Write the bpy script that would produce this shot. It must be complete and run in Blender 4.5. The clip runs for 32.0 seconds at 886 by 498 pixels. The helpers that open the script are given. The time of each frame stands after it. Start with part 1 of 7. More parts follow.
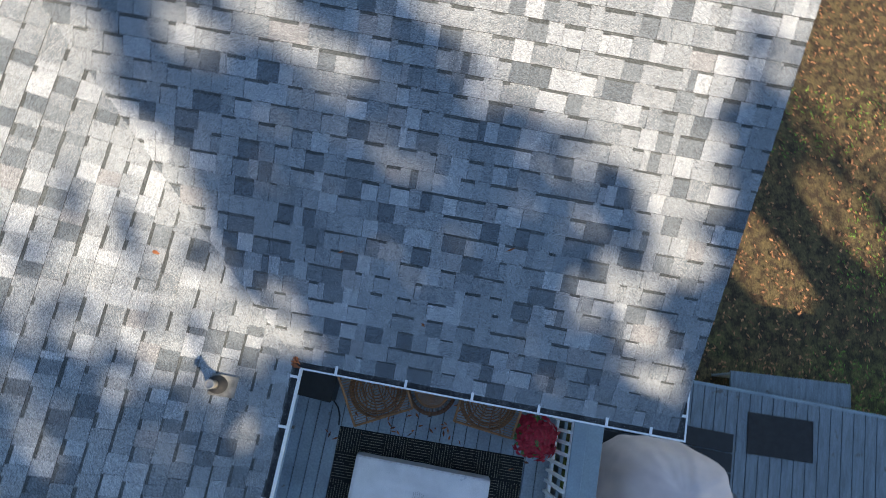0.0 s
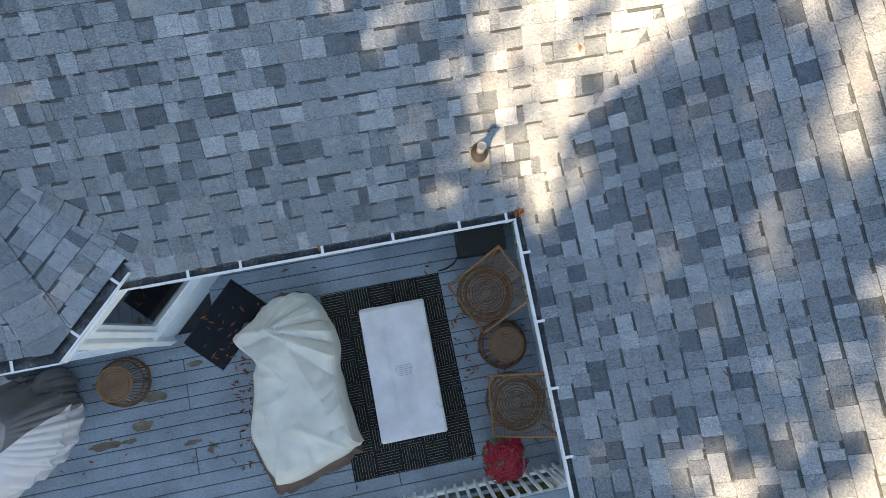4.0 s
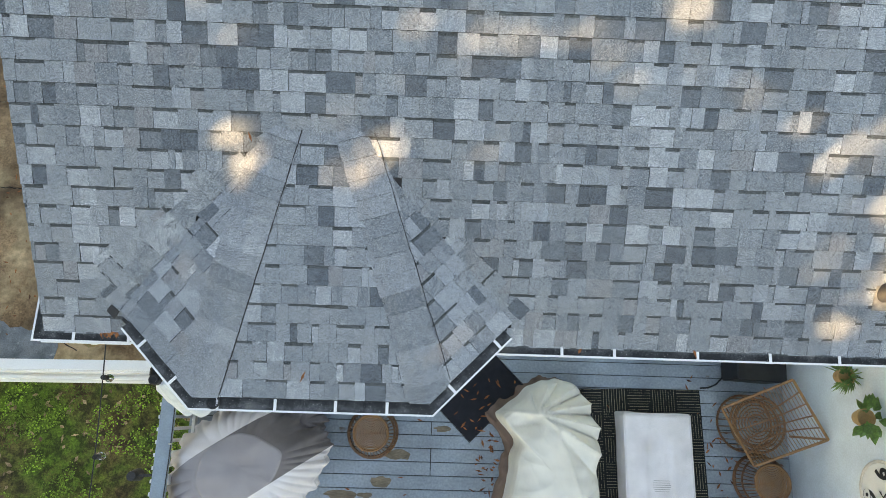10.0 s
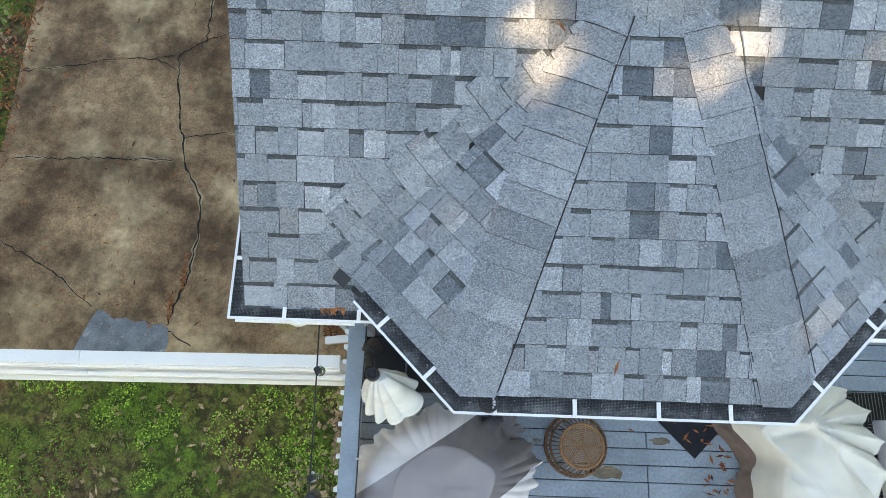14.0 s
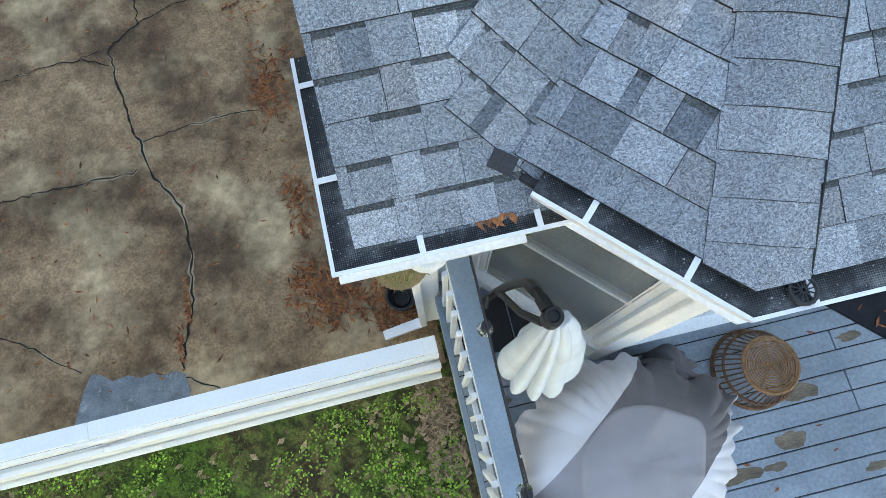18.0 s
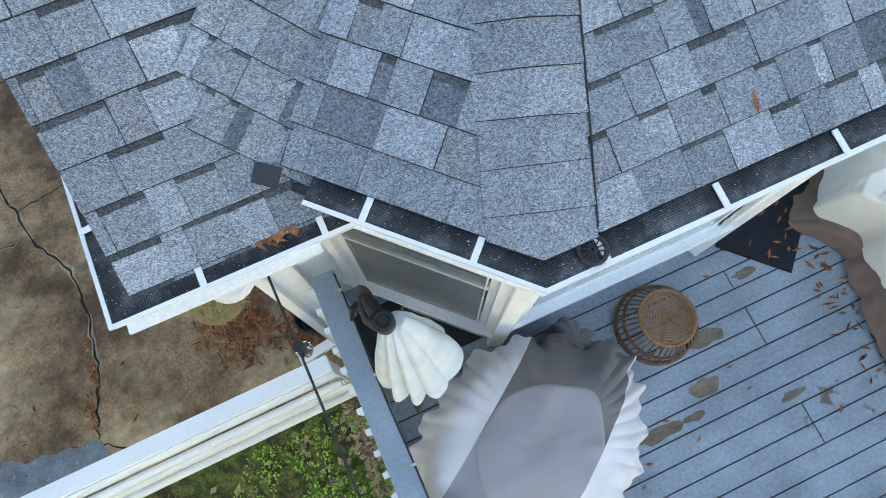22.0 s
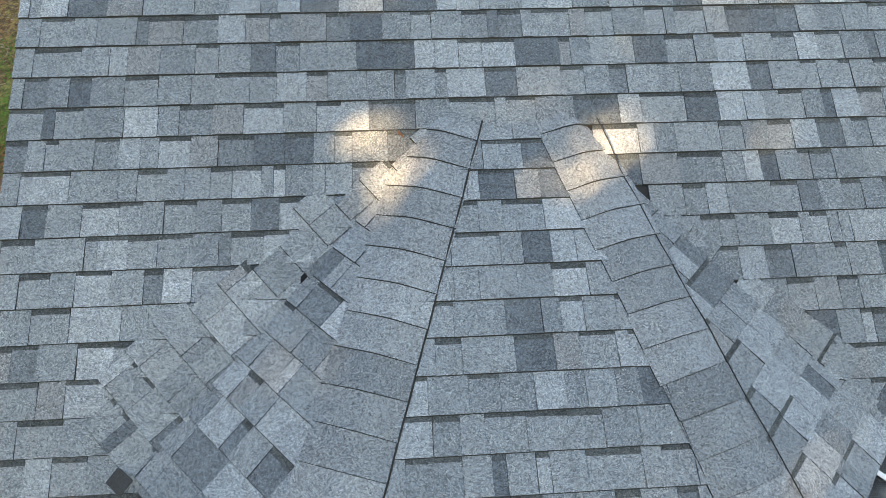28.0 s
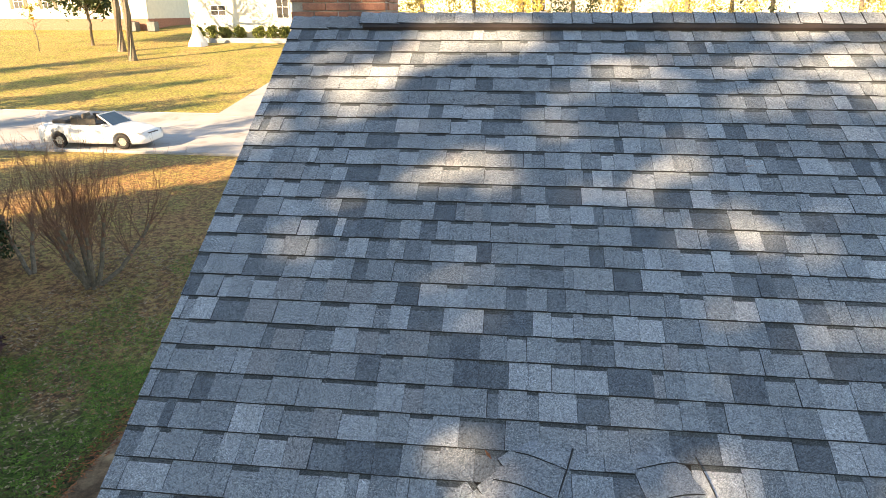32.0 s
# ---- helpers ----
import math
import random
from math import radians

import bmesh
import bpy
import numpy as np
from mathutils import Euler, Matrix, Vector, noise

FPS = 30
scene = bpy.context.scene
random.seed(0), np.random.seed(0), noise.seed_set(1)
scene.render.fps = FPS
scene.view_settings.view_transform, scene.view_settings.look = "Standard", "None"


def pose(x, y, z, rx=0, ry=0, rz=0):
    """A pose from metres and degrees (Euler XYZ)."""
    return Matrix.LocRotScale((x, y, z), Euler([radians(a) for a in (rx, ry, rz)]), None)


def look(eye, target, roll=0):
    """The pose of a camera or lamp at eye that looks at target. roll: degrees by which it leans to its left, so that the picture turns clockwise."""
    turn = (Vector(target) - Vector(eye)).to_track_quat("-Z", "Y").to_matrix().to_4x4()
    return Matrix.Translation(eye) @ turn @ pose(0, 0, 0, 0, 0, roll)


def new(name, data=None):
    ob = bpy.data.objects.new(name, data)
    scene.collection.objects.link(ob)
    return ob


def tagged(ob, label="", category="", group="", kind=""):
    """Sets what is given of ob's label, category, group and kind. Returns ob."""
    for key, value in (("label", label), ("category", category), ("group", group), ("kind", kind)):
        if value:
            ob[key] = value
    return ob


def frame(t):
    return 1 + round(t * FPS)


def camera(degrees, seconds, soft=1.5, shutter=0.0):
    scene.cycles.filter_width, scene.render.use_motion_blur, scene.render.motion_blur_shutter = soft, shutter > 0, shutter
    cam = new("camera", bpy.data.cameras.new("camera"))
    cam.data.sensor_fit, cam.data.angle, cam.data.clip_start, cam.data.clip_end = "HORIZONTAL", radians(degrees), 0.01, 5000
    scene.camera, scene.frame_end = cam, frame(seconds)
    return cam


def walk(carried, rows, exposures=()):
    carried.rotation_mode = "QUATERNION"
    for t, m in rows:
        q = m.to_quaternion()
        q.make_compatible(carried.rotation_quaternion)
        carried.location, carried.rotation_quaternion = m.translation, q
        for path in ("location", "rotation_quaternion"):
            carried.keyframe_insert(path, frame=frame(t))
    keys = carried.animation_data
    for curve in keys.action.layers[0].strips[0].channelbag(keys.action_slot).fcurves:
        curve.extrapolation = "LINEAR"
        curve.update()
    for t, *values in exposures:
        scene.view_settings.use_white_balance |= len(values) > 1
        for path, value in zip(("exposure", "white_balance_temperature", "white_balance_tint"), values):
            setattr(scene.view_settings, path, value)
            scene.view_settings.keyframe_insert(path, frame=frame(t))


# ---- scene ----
cam = camera(69.50, 32.0, soft=0.8, shutter=0.25)
PATH = [
    (0, -0.031, -1.041, 8.962, 13.11, -1.30, -79.52),
    (0.5, -0.046, -1.004, 8.957, 12.39, -3.18, -63.77),
    (1, -0.015, -0.978, 8.944, 10.62, -4.50, -45.66),
    (1.5, -0.059, -0.915, 8.937, 8.44, -5.40, -25.96),
    (2, -0.283, -0.867, 8.931, 8.27, -5.33, -20.98),
    (2.5, -0.566, -0.851, 8.922, 8.71, -4.62, -20.30),
    (4.5, -1.327, -0.689, 8.818, 7.43, -3.02, -8.71),
    (5, -1.699, -0.649, 8.776, 8.39, -2.67, -8.34),
    (5.5, -1.848, -0.688, 8.737, 14.52, -2.66, -8.45),
    (6, -1.897, -0.662, 8.731, 14.65, -2.34, -8.26),
    (6.5, -2.028, -0.579, 8.731, 14.04, -2.23, -8.24),
    (7, -2.161, -0.543, 8.718, 13.80, -1.99, -3.01),
    (7.5, -2.422, -0.532, 8.715, 13.68, -2.13, 1.65),
    (8, -2.779, -0.516, 8.705, 13.71, -2.03, 1.58),
    (8.5, -3.127, -0.518, 8.697, 14.00, -2.01, 1.56),
    (9, -3.351, -0.495, 8.704, 14.14, -1.86, 1.54),
    (9.5, -3.553, -0.478, 8.708, 14.40, -1.75, 1.55),
    (10, -3.689, -0.456, 8.702, 14.48, -1.66, 1.62),
    (10.5, -3.894, -0.445, 8.710, 14.50, -1.44, 1.65),
    (11, -4.403, -0.461, 8.714, 14.67, -1.17, 1.76),
    (11.5, -4.842, -0.493, 8.399, 14.77, -1.06, 1.69),
    (12, -5.098, -0.514, 8.002, 14.75, -0.92, 1.74),
    (12.5, -5.370, -0.526, 7.648, 14.67, -0.98, 1.76),
    (13, -5.500, -0.559, 7.382, 15.25, -1.33, 1.60),
    (13.5, -5.502, -0.511, 7.321, 14.72, -0.92, 1.67),
    (14, -5.502, -0.531, 7.295, 15.33, -0.50, 1.94),
    (14.5, -5.578, -0.512, 7.055, 14.96, -1.28, 1.93),
    (15, -5.738, -0.553, 6.804, 15.65, -1.31, 1.05),
    (15.5, -6.067, -0.455, 6.830, 13.59, -0.84, 1.75),
    (17.5, -6.441, -0.598, 5.991, 15.69, 0.14, -13.12),
    (18, -6.440, -0.563, 5.842, 15.58, 0.15, -13.21),
    (18.5, -6.448, -0.550, 5.711, 15.80, 0.08, -13.13),
    (19, -6.428, -0.538, 5.657, 15.75, 0.18, -13.34),
    (19.5, -6.379, -0.560, 5.689, 15.91, 0.22, -20.26),
    (20, -6.298, -0.559, 5.700, 15.53, 0.63, -25.43),
    (20.5, -6.259, -0.560, 5.717, 15.56, 0.63, -25.18),
    (21, -6.195, -0.581, 5.725, 15.63, 0.59, -24.92),
    (21.5, -6.034, -0.646, 5.732, 15.73, 0.44, -24.73),
    (22, -5.853, -0.708, 5.727, 15.65, 0.42, -24.41),
    (22.5, -5.716, -0.761, 5.726, 15.82, 0.42, -24.11),
    (23, -5.586, -0.789, 5.715, 15.79, 0.38, -23.38),
    (23.5, -5.456, -0.821, 5.707, 15.86, 0.36, -22.71),
    (24, -5.310, -0.854, 5.693, 15.85, 0.34, -22.24),
    (24.5, -5.165, -0.898, 5.689, 15.87, 0.31, -21.15),
    (26.5, -4.935, -0.878, 5.695, 29.47, -0.24, -3.72),
    (27, -4.940, -0.858, 5.995, 36.58, -0.60, -3.53),
    (27.5, -4.926, -0.874, 6.198, 43.53, -0.29, -3.50),
    (28, -4.938, -0.876, 6.194, 43.90, -0.61, -3.64),
    (28.5, -4.957, -0.856, 6.223, 42.51, -0.81, 1.06),
    (29, -4.995, -0.865, 6.211, 42.55, -1.39, 23.82),
    (29.5, -4.991, -0.846, 6.223, 46.90, -1.06, 23.88),
    (30, -4.977, -0.841, 6.240, 53.98, -0.99, 11.09),
    (30.5, -4.932, -0.856, 6.303, 60.27, -0.55, 11.03),
    (31, -4.919, -0.860, 6.310, 67.28, -0.20, 10.80),
    (31.5, -4.903, -0.866, 6.320, 69.37, 0.02, 6.34),
    (32, -4.903, -0.866, 6.326, 69.63, 0.05, 6.32),
]

# ---- world, sun, exposure ----
EXPOSURES = [(0, 1.46, 6550, 9), (2.5, 1.54, 6900, 10), (5, 2.4, 9100, 11), (7, 2.26, 9700, 12), (9, 2.64, 10500, 12), (11, 2.82, 11600, 12), (13, 2.92, 10600, 12), (15, 2.95, 9900, 12), (17.5, 2.97, 8900, 11), (21, 2.92, 8500, 11), (24.5, 2.83, 10700, 13), (27, 2.95, 11300, 12), (28, 2.88, 11300, 11), (29, 2.9, 12200, 13), (30, 3.02, 11500, 14), (31, 2.64, 9700, 15), (31.5, 2.16, 8800, 12), (32, 2.13, 8600, 12)]
walk(cam, [(t, pose(*p)) for t, *p in PATH], EXPOSURES)
SUN_AZ, SUN_EL = 226.0, 24.0      # compass-like: direction the light comes from, degrees from +x; elevation
world = bpy.data.worlds.new("world")
scene.world = world
world.use_nodes = True
sky = world.node_tree.nodes.new("ShaderNodeTexSky")
sky.sky_type, sky.sun_disc = "NISHITA", False
sky.dust_density, sky.ozone_density = 0.05, 1.0
sky.sun_elevation, sky.sun_rotation = radians(SUN_EL), radians(90 - SUN_AZ)
world.node_tree.links.new(sky.outputs[0], world.node_tree.nodes["Background"].inputs[0])
world.node_tree.nodes["Background"].inputs[1].default_value = 0.092
sun = new("sun", bpy.data.lights.new("sun", "SUN"))
sun.data.energy, sun.data.angle, sun.data.color = 5.0, radians(0.5), (1.0, 0.79, 0.56)
SUN_DIR = Vector((math.cos(radians(SUN_AZ)) * math.cos(radians(SUN_EL)), math.sin(radians(SUN_AZ)) * math.cos(radians(SUN_EL)), math.sin(radians(SUN_EL))))
sun.matrix_world = look(SUN_DIR * 60, (0, 0, 0))

# ---- the plan, in metres: origin under the inner corner of the gutters, ground at the driveway ----
PITCH = 0.615                  # rise over run of the main and the wing roof
EDGE, EAVE_Z, LIP = 0.06, 3.728, 3.735
RIDGE = 4.2                   # distance of both ridges from the gutter lip
RIDGE_Z = EAVE_Z + PITCH * (RIDGE - EDGE)
WEST, SOUTH = -6.605, -3.03    # rakes of the main roof and of the wing
DECK = 1.25
COURSE = 0.1425
BAY_LIP, BAY_EAVE = 3.838, 3.845    # the bay's gutter runs above the main one


# ---- materials ----
def nodes_of(name):
    m = bpy.data.materials.new(name)
    m.use_nodes = True
    return m, m.node_tree.nodes, m.node_tree.links


def ramp(nt, fac, stops, interp="LINEAR"):
    r = nt.nodes.new("ShaderNodeValToRGB")
    r.color_ramp.interpolation = interp
    els = r.color_ramp.elements
    while len(els) < len(stops):
        els.new(0.5)
    for e, (p, c) in zip(els, stops):
        e.position, e.color = p, (*c, 1)
    nt.links.new(fac, r.inputs[0])
    return r.outputs[0]


def noise_at(nt, scale, detail=3, rough=0.55, coord="pos", stretch=None):
    n = nt.nodes.new("ShaderNodeTexNoise")
    n.inputs["Scale"].default_value, n.inputs["Detail"].default_value, n.inputs["Roughness"].default_value = scale, detail, rough
    if coord == "pos":
        v = nt.nodes.new("ShaderNodeNewGeometry").outputs["Position"]
    else:
        v = nt.nodes.new("ShaderNodeTexCoord").outputs["Object"]
    if stretch:
        mp = nt.nodes.new("ShaderNodeMapping")
        mp.inputs["Scale"].default_value = stretch
        nt.links.new(v, mp.inputs["Vector"])
        v = mp.outputs[0]
    nt.links.new(v, n.inputs["Vector"])
    return n.outputs["Fac"]


def mix(nt, fac, a, b, mode="MIX"):
    m = nt.nodes.new("ShaderNodeMix")
    m.data_type, m.blend_type = "RGBA", mode
    for sock, v in ((m.inputs[0], fac), (m.inputs[6], a), (m.inputs[7], b)):
        if isinstance(v, (int, float)):
            sock.default_value = v
        elif isinstance(v, tuple):
            sock.default_value = (*v, 1)
        else:
            nt.links.new(v, sock)
    return m.outputs[2]


def bump(nt, height, strength, dist=0.002):
    b = nt.nodes.new("ShaderNodeBump")
    b.inputs["Strength"].default_value, b.inputs["Distance"].default_value = strength, dist
    nt.links.new(height, b.inputs["Height"])
    nt.links.new(b.outputs[0], nt.nodes["Principled BSDF"].inputs["Normal"])


def surface(name, col, rough=0.6, var=0.25, scale=5, fine=90, fine_var=0.2, relief=0.3, metal=0.0, dist=0.002, stain=None, stain_at=0.6, stain_scale=3, coord="pos", stretch=None, stain_soft=0.05):
    """Paint, cloth, wood, metal: a base colour broken at two scales, with fine relief and, if wanted, stains."""
    m, nd, ln = nodes_of(name)
    nt, p = m.node_tree, nd["Principled BSDF"]
    big, small = noise_at(nt, scale, 3, coord=coord, stretch=stretch), noise_at(nt, fine, 2, coord=coord, stretch=stretch)
    dark = tuple(c * (1 - var) for c in col)
    light = tuple(min(1, c * (1 + var)) for c in col)
    c1 = ramp(nt, big, [(0.3, dark), (0.7, light)])
    g = ramp(nt, small, [(0.3, (1 - fine_var,) * 3), (0.7, (1 + fine_var * 0.6,) * 3)])
    c = mix(nt, 1.0, c1, g, "MULTIPLY")
    if stain:
        s = ramp(nt, noise_at(nt, stain_scale, 5, 0.65, coord=coord), [(stain_at, (0, 0, 0)), (min(1, stain_at + stain_soft), (1, 1, 1))])
        c = mix(nt, s, c, stain)
    ln.new(c, p.inputs["Base Color"])
    p.inputs["Roughness"].default_value, p.inputs["Metallic"].default_value = rough, metal
    if relief:
        bump(nt, small, relief, dist)
    return m


def granule(name, tones, speckle=1.0):
    """Mineral granules of asphalt shingles: one tone a piece, then blotches, dark and white grains; the darkest tones are the smoothest."""
    m, nd, ln = nodes_of(name)
    nt, p = m.node_tree, nd["Principled BSDF"]
    add = nt.nodes.new("ShaderNodeMath")
    add.operation = "ADD"
    ln.new(nt.nodes.new("ShaderNodeNewGeometry").outputs["Random Per Island"], add.inputs[0])
    ln.new(nt.nodes.new("ShaderNodeObjectInfo").outputs["Random"], add.inputs[1])
    fr = nt.nodes.new("ShaderNodeMath")
    fr.operation = "FRACT"
    ln.new(add.outputs[0], fr.inputs[0])
    tone = ramp(nt, fr.outputs[0], tones, "CONSTANT")
    blot = ramp(nt, noise_at(nt, 16, 3), [(0.3, (0.87, 0.87, 0.875)), (0.7, (1.12, 1.115, 1.11))])
    c = mix(nt, 1.0, tone, blot, "MULTIPLY")
    worn = ramp(nt, noise_at(nt, 0.7, 3), [(0.3, (0.86, 0.87, 0.88)), (0.7, (1.12, 1.12, 1.11))])
    c = mix(nt, 1.0, c, worn, "MULTIPLY")
    grain = noise_at(nt, 330, 2.5, 0.7)
    c = mix(nt, 1.0, c, ramp(nt, grain, [(0.36, (0.3, 0.31, 0.33)), (0.46, (0.78, 0.78, 0.79)), (0.55, (1.1, 1.1, 1.1)), (0.64, (2.0, 1.98, 1.95))]), "MULTIPLY")
    c = mix(nt, 1.0, c, ramp(nt, noise_at(nt, 105, 2, 0.6), [(0.36, (0.6, 0.61, 0.62)), (0.64, (1.4, 1.39, 1.38))]), "MULTIPLY")
    white = ramp(nt, noise_at(nt, 310, 1, 0.5), [(0.6, (0, 0, 0)), (0.66, (0.85 * speckle,) * 3)])
    c = mix(nt, white, c, (0.62, 0.64, 0.66))
    ln.new(c, p.inputs["Base Color"])
    p.inputs["Roughness"].default_value = 0.85
    bump(nt, grain, 0.7, 0.003)
    return m


SHINGLE_TONES = [(0.0, (0.190, 0.226, 0.264)), (0.22, (0.215, 0.252, 0.292)), (0.42, (0.155, 0.188, 0.224)), (0.6, (0.271, 0.313, 0.361)), (0.74, (0.203, 0.238, 0.276)), (0.88, (0.316, 0.358, 0.407)), (0.95, (0.197, 0.215, 0.242))]
M_SHINGLE = granule("asphalt_shingle", SHINGLE_TONES)
M_SLATE = granule("slate_dark_shingle", [(0.0, (0.091, 0.116, 0.145)), (0.35, (0.112, 0.138, 0.168)), (0.7, (0.137, 0.166, 0.198))], 0.35)
M_CAP = granule("cap_shingle", [(0.0, (0.174, 0.205, 0.240)), (0.3, (0.223, 0.257, 0.298)), (0.5, (0.137, 0.165, 0.196)), (0.65, (0.199, 0.230, 0.267)), (0.85, (0.246, 0.280, 0.321))])
M_BAND = granule("shingle_band", [(0.0, (0.048, 0.060, 0.068)), (0.5, (0.068, 0.083, 0.092))], 0.25)
M_EDGE = surface("cut_asphalt_and_shadow", (0.022, 0.024, 0.027), 0.85, 0.3, 20, 200, 0.3, 0.3)
M_FELT = surface("roof_felt", (0.03, 0.03, 0.033), 0.9)
# white tinted slightly blue, to offset the warm light on upright faces
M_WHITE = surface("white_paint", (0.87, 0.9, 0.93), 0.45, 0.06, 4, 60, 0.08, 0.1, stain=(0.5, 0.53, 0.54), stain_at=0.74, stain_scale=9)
M_GUTTER = surface("gutter_metal", (0.9, 0.91, 0.93), 0.38, 0.05, 5, 80, 0.06, 0.06)
M_DARK = surface("dark_metal", (0.028, 0.029, 0.032), 0.5, 0.3, 10, 120, 0.3)
M_DECK = surface("deck_paint", (0.3, 0.365, 0.425), 0.5, 0.24, 2.2, 40, 0.2, 0.25, stain=(0.15, 0.12, 0.09), stain_at=0.645, stain_scale=3.4, stretch=None)
M_RAIL = surface("rail_paint", (0.26, 0.335, 0.4), 0.5, 0.12, 4, 60, 0.1, 0.15)
M_SIDING = surface("siding_paint", (0.72, 0.83, 0.92), 0.5, 0.08, 3, 60, 0.08, 0.12)
M_CONCRETE = surface("concrete", (0.4, 0.258, 0.152), 0.85, 0.32, 0.7, 45, 0.35, 0.4, stain=(0.56, 0.415, 0.26), stain_at=0.5, stain_scale=0.9, stain_soft=0.1)
c_nt = M_CONCRETE.node_tree
c_old = c_nt.nodes["Principled BSDF"].inputs["Base Color"].links[0].from_socket
c_new = mix(c_nt, 1.0, c_old, ramp(c_nt, noise_at(c_nt, 1.1, 6, 0.62), [(0.37, (0.3, 0.265, 0.24)), (0.47, (0.62, 0.59, 0.56)), (0.56, (0.95, 0.94, 0.92)), (0.68, (1.2, 1.18, 1.15))]), "MULTIPLY")
c_new = mix(c_nt, 1.0, c_new, ramp(c_nt, noise_at(c_nt, 9, 5, 0.7), [(0.36, (0.7, 0.69, 0.67)), (0.6, (1.1, 1.1, 1.1))]), "MULTIPLY")
c_new = mix(c_nt, ramp(c_nt, noise_at(c_nt, 28, 3, 0.6), [(0.68, (0, 0, 0)), (0.72, (0.7, 0.7, 0.7))]), c_new, (0.07, 0.055, 0.045))
c_nt.links.new(c_new, c_nt.nodes["Principled BSDF"].inputs["Base Color"])


def lawn_material(name, green, brown, at):
    m, nd, ln = nodes_of(name)
    nt, p = m.node_tree, nd["Principled BSDF"]
    a = ramp(nt, noise_at(nt, 0.9, 5, 0.65), [(at - 0.1, (0, 0, 0)), (at + 0.1, (1, 1, 1))])
    c = mix(nt, a, green, brown)
    xyz = nt.nodes.new("ShaderNodeSeparateXYZ")
    nt.links.new(nt.nodes.new("ShaderNodeNewGeometry").outputs["Position"], xyz.inputs[0])
    rng_ = nt.nodes.new("ShaderNodeMapRange")
    rng_.inputs[1].default_value, rng_.inputs[2].default_value = 16, 30
    nt.links.new(xyz.outputs["Y"], rng_.inputs[0])
    straw = mix(nt, ramp(nt, noise_at(nt, 0.35, 4, 0.6), [(0.4, (0, 0, 0)), (0.6, (1, 1, 1))]), (0.29, 0.215, 0.085), (0.2, 0.19, 0.05))
    leafy = nt.nodes.new("ShaderNodeMapRange")
    leafy.inputs[1].default_value, leafy.inputs[2].default_value = 6.5, 10.0
    nt.links.new(xyz.outputs["Y"], leafy.inputs[0])
    c = mix(nt, leafy.outputs[0], c, mix(nt, a, (0.3, 0.22, 0.09), (0.34, 0.19, 0.1)))
    c = mix(nt, rng_.outputs[0], c, straw)
    bare = nt.nodes.new("ShaderNodeMapRange")
    bare.inputs[1].default_value, bare.inputs[2].default_value = -1.0, 2.0
    nt.links.new(xyz.outputs["X"], bare.inputs[0])
    c = mix(nt, bare.outputs[0], c, (0.085, 0.062, 0.035))
    clump = ramp(nt, noise_at(nt, 7, 4, 0.7), [(0.42, (0.5, 0.45, 0.45)), (0.58, (1.35, 1.45, 1.2))])
    c = mix(nt, 1.0, c, clump, "MULTIPLY")
    c = mix(nt, 1.0, c, ramp(nt, noise_at(nt, 40, 4, 0.7), [(0.3, (0.45, 0.45, 0.4)), (0.7, (1.6, 1.55, 1.4))]), "MULTIPLY")
    ln.new(c, p.inputs["Base Color"])
    p.inputs["Roughness"].default_value = 0.9
    bump(nt, noise_at(nt, 60, 3), 0.8, 0.03)
    return m


M_GROUND = lawn_material("lawn", (0.075, 0.14, 0.022), (0.13, 0.085, 0.052), 0.5)


# ---- mesh helpers ----
def mesh_of(name, verts, faces, mats, idx=None, smooth=False):
    me = bpy.data.meshes.new(name)
    me.from_pydata([tuple(v) for v in verts], [], faces)
    for m in mats:
        me.materials.append(m)
    if idx:
        me.polygons.foreach_set("material_index", idx)
    if smooth:
        me.polygons.foreach_set("use_smooth", [True] * len(me.polygons))
    me.update()
    return me


def put(name, data, parent=None, label="", category="", group="", kind="", m=None):
    ob = new(name, data)
    if parent:
        ob.parent = parent
    if m is not None:
        ob.matrix_basis = m
    return tagged(ob, label, category, group, kind)


def part(name, bm, material, parent=None, label="", m=None, smooth=False):
    """Links a bmesh as one mesh object under a thing or a part."""
    me = bpy.data.meshes.new(name)
    bmesh.ops.recalc_face_normals(bm, faces=bm.faces)
    bm.to_mesh(me)
    bm.free()
    me.materials.append(material)
    if smooth:
        me.polygons.foreach_set("use_smooth", [True] * len(me.polygons))
    return put(name, me, parent, label, m=m)


def box_bm(sx, sy, sz, at=(0, 0, 0), rz=0.0, b=0.006, bm=None):
    """A bevelled box, centred at `at`."""
    t = bmesh.new()
    bmesh.ops.create_cube(t, size=1, matrix=Matrix.Translation(at) @ Matrix.Rotation(rz, 4, "Z") @ Matrix.Diagonal((sx, sy, sz, 1)))
    if b:
        bmesh.ops.bevel(t, geom=list(t.edges), offset=min(b, sx / 3, sy / 3, sz / 3), segments=1, affect="EDGES")
    if bm is None:
        return t
    me = bpy.data.meshes.new("tmp")
    t.to_mesh(me)
    t.free()
    bm.from_mesh(me)
    bpy.data.meshes.remove(me)
    return bm


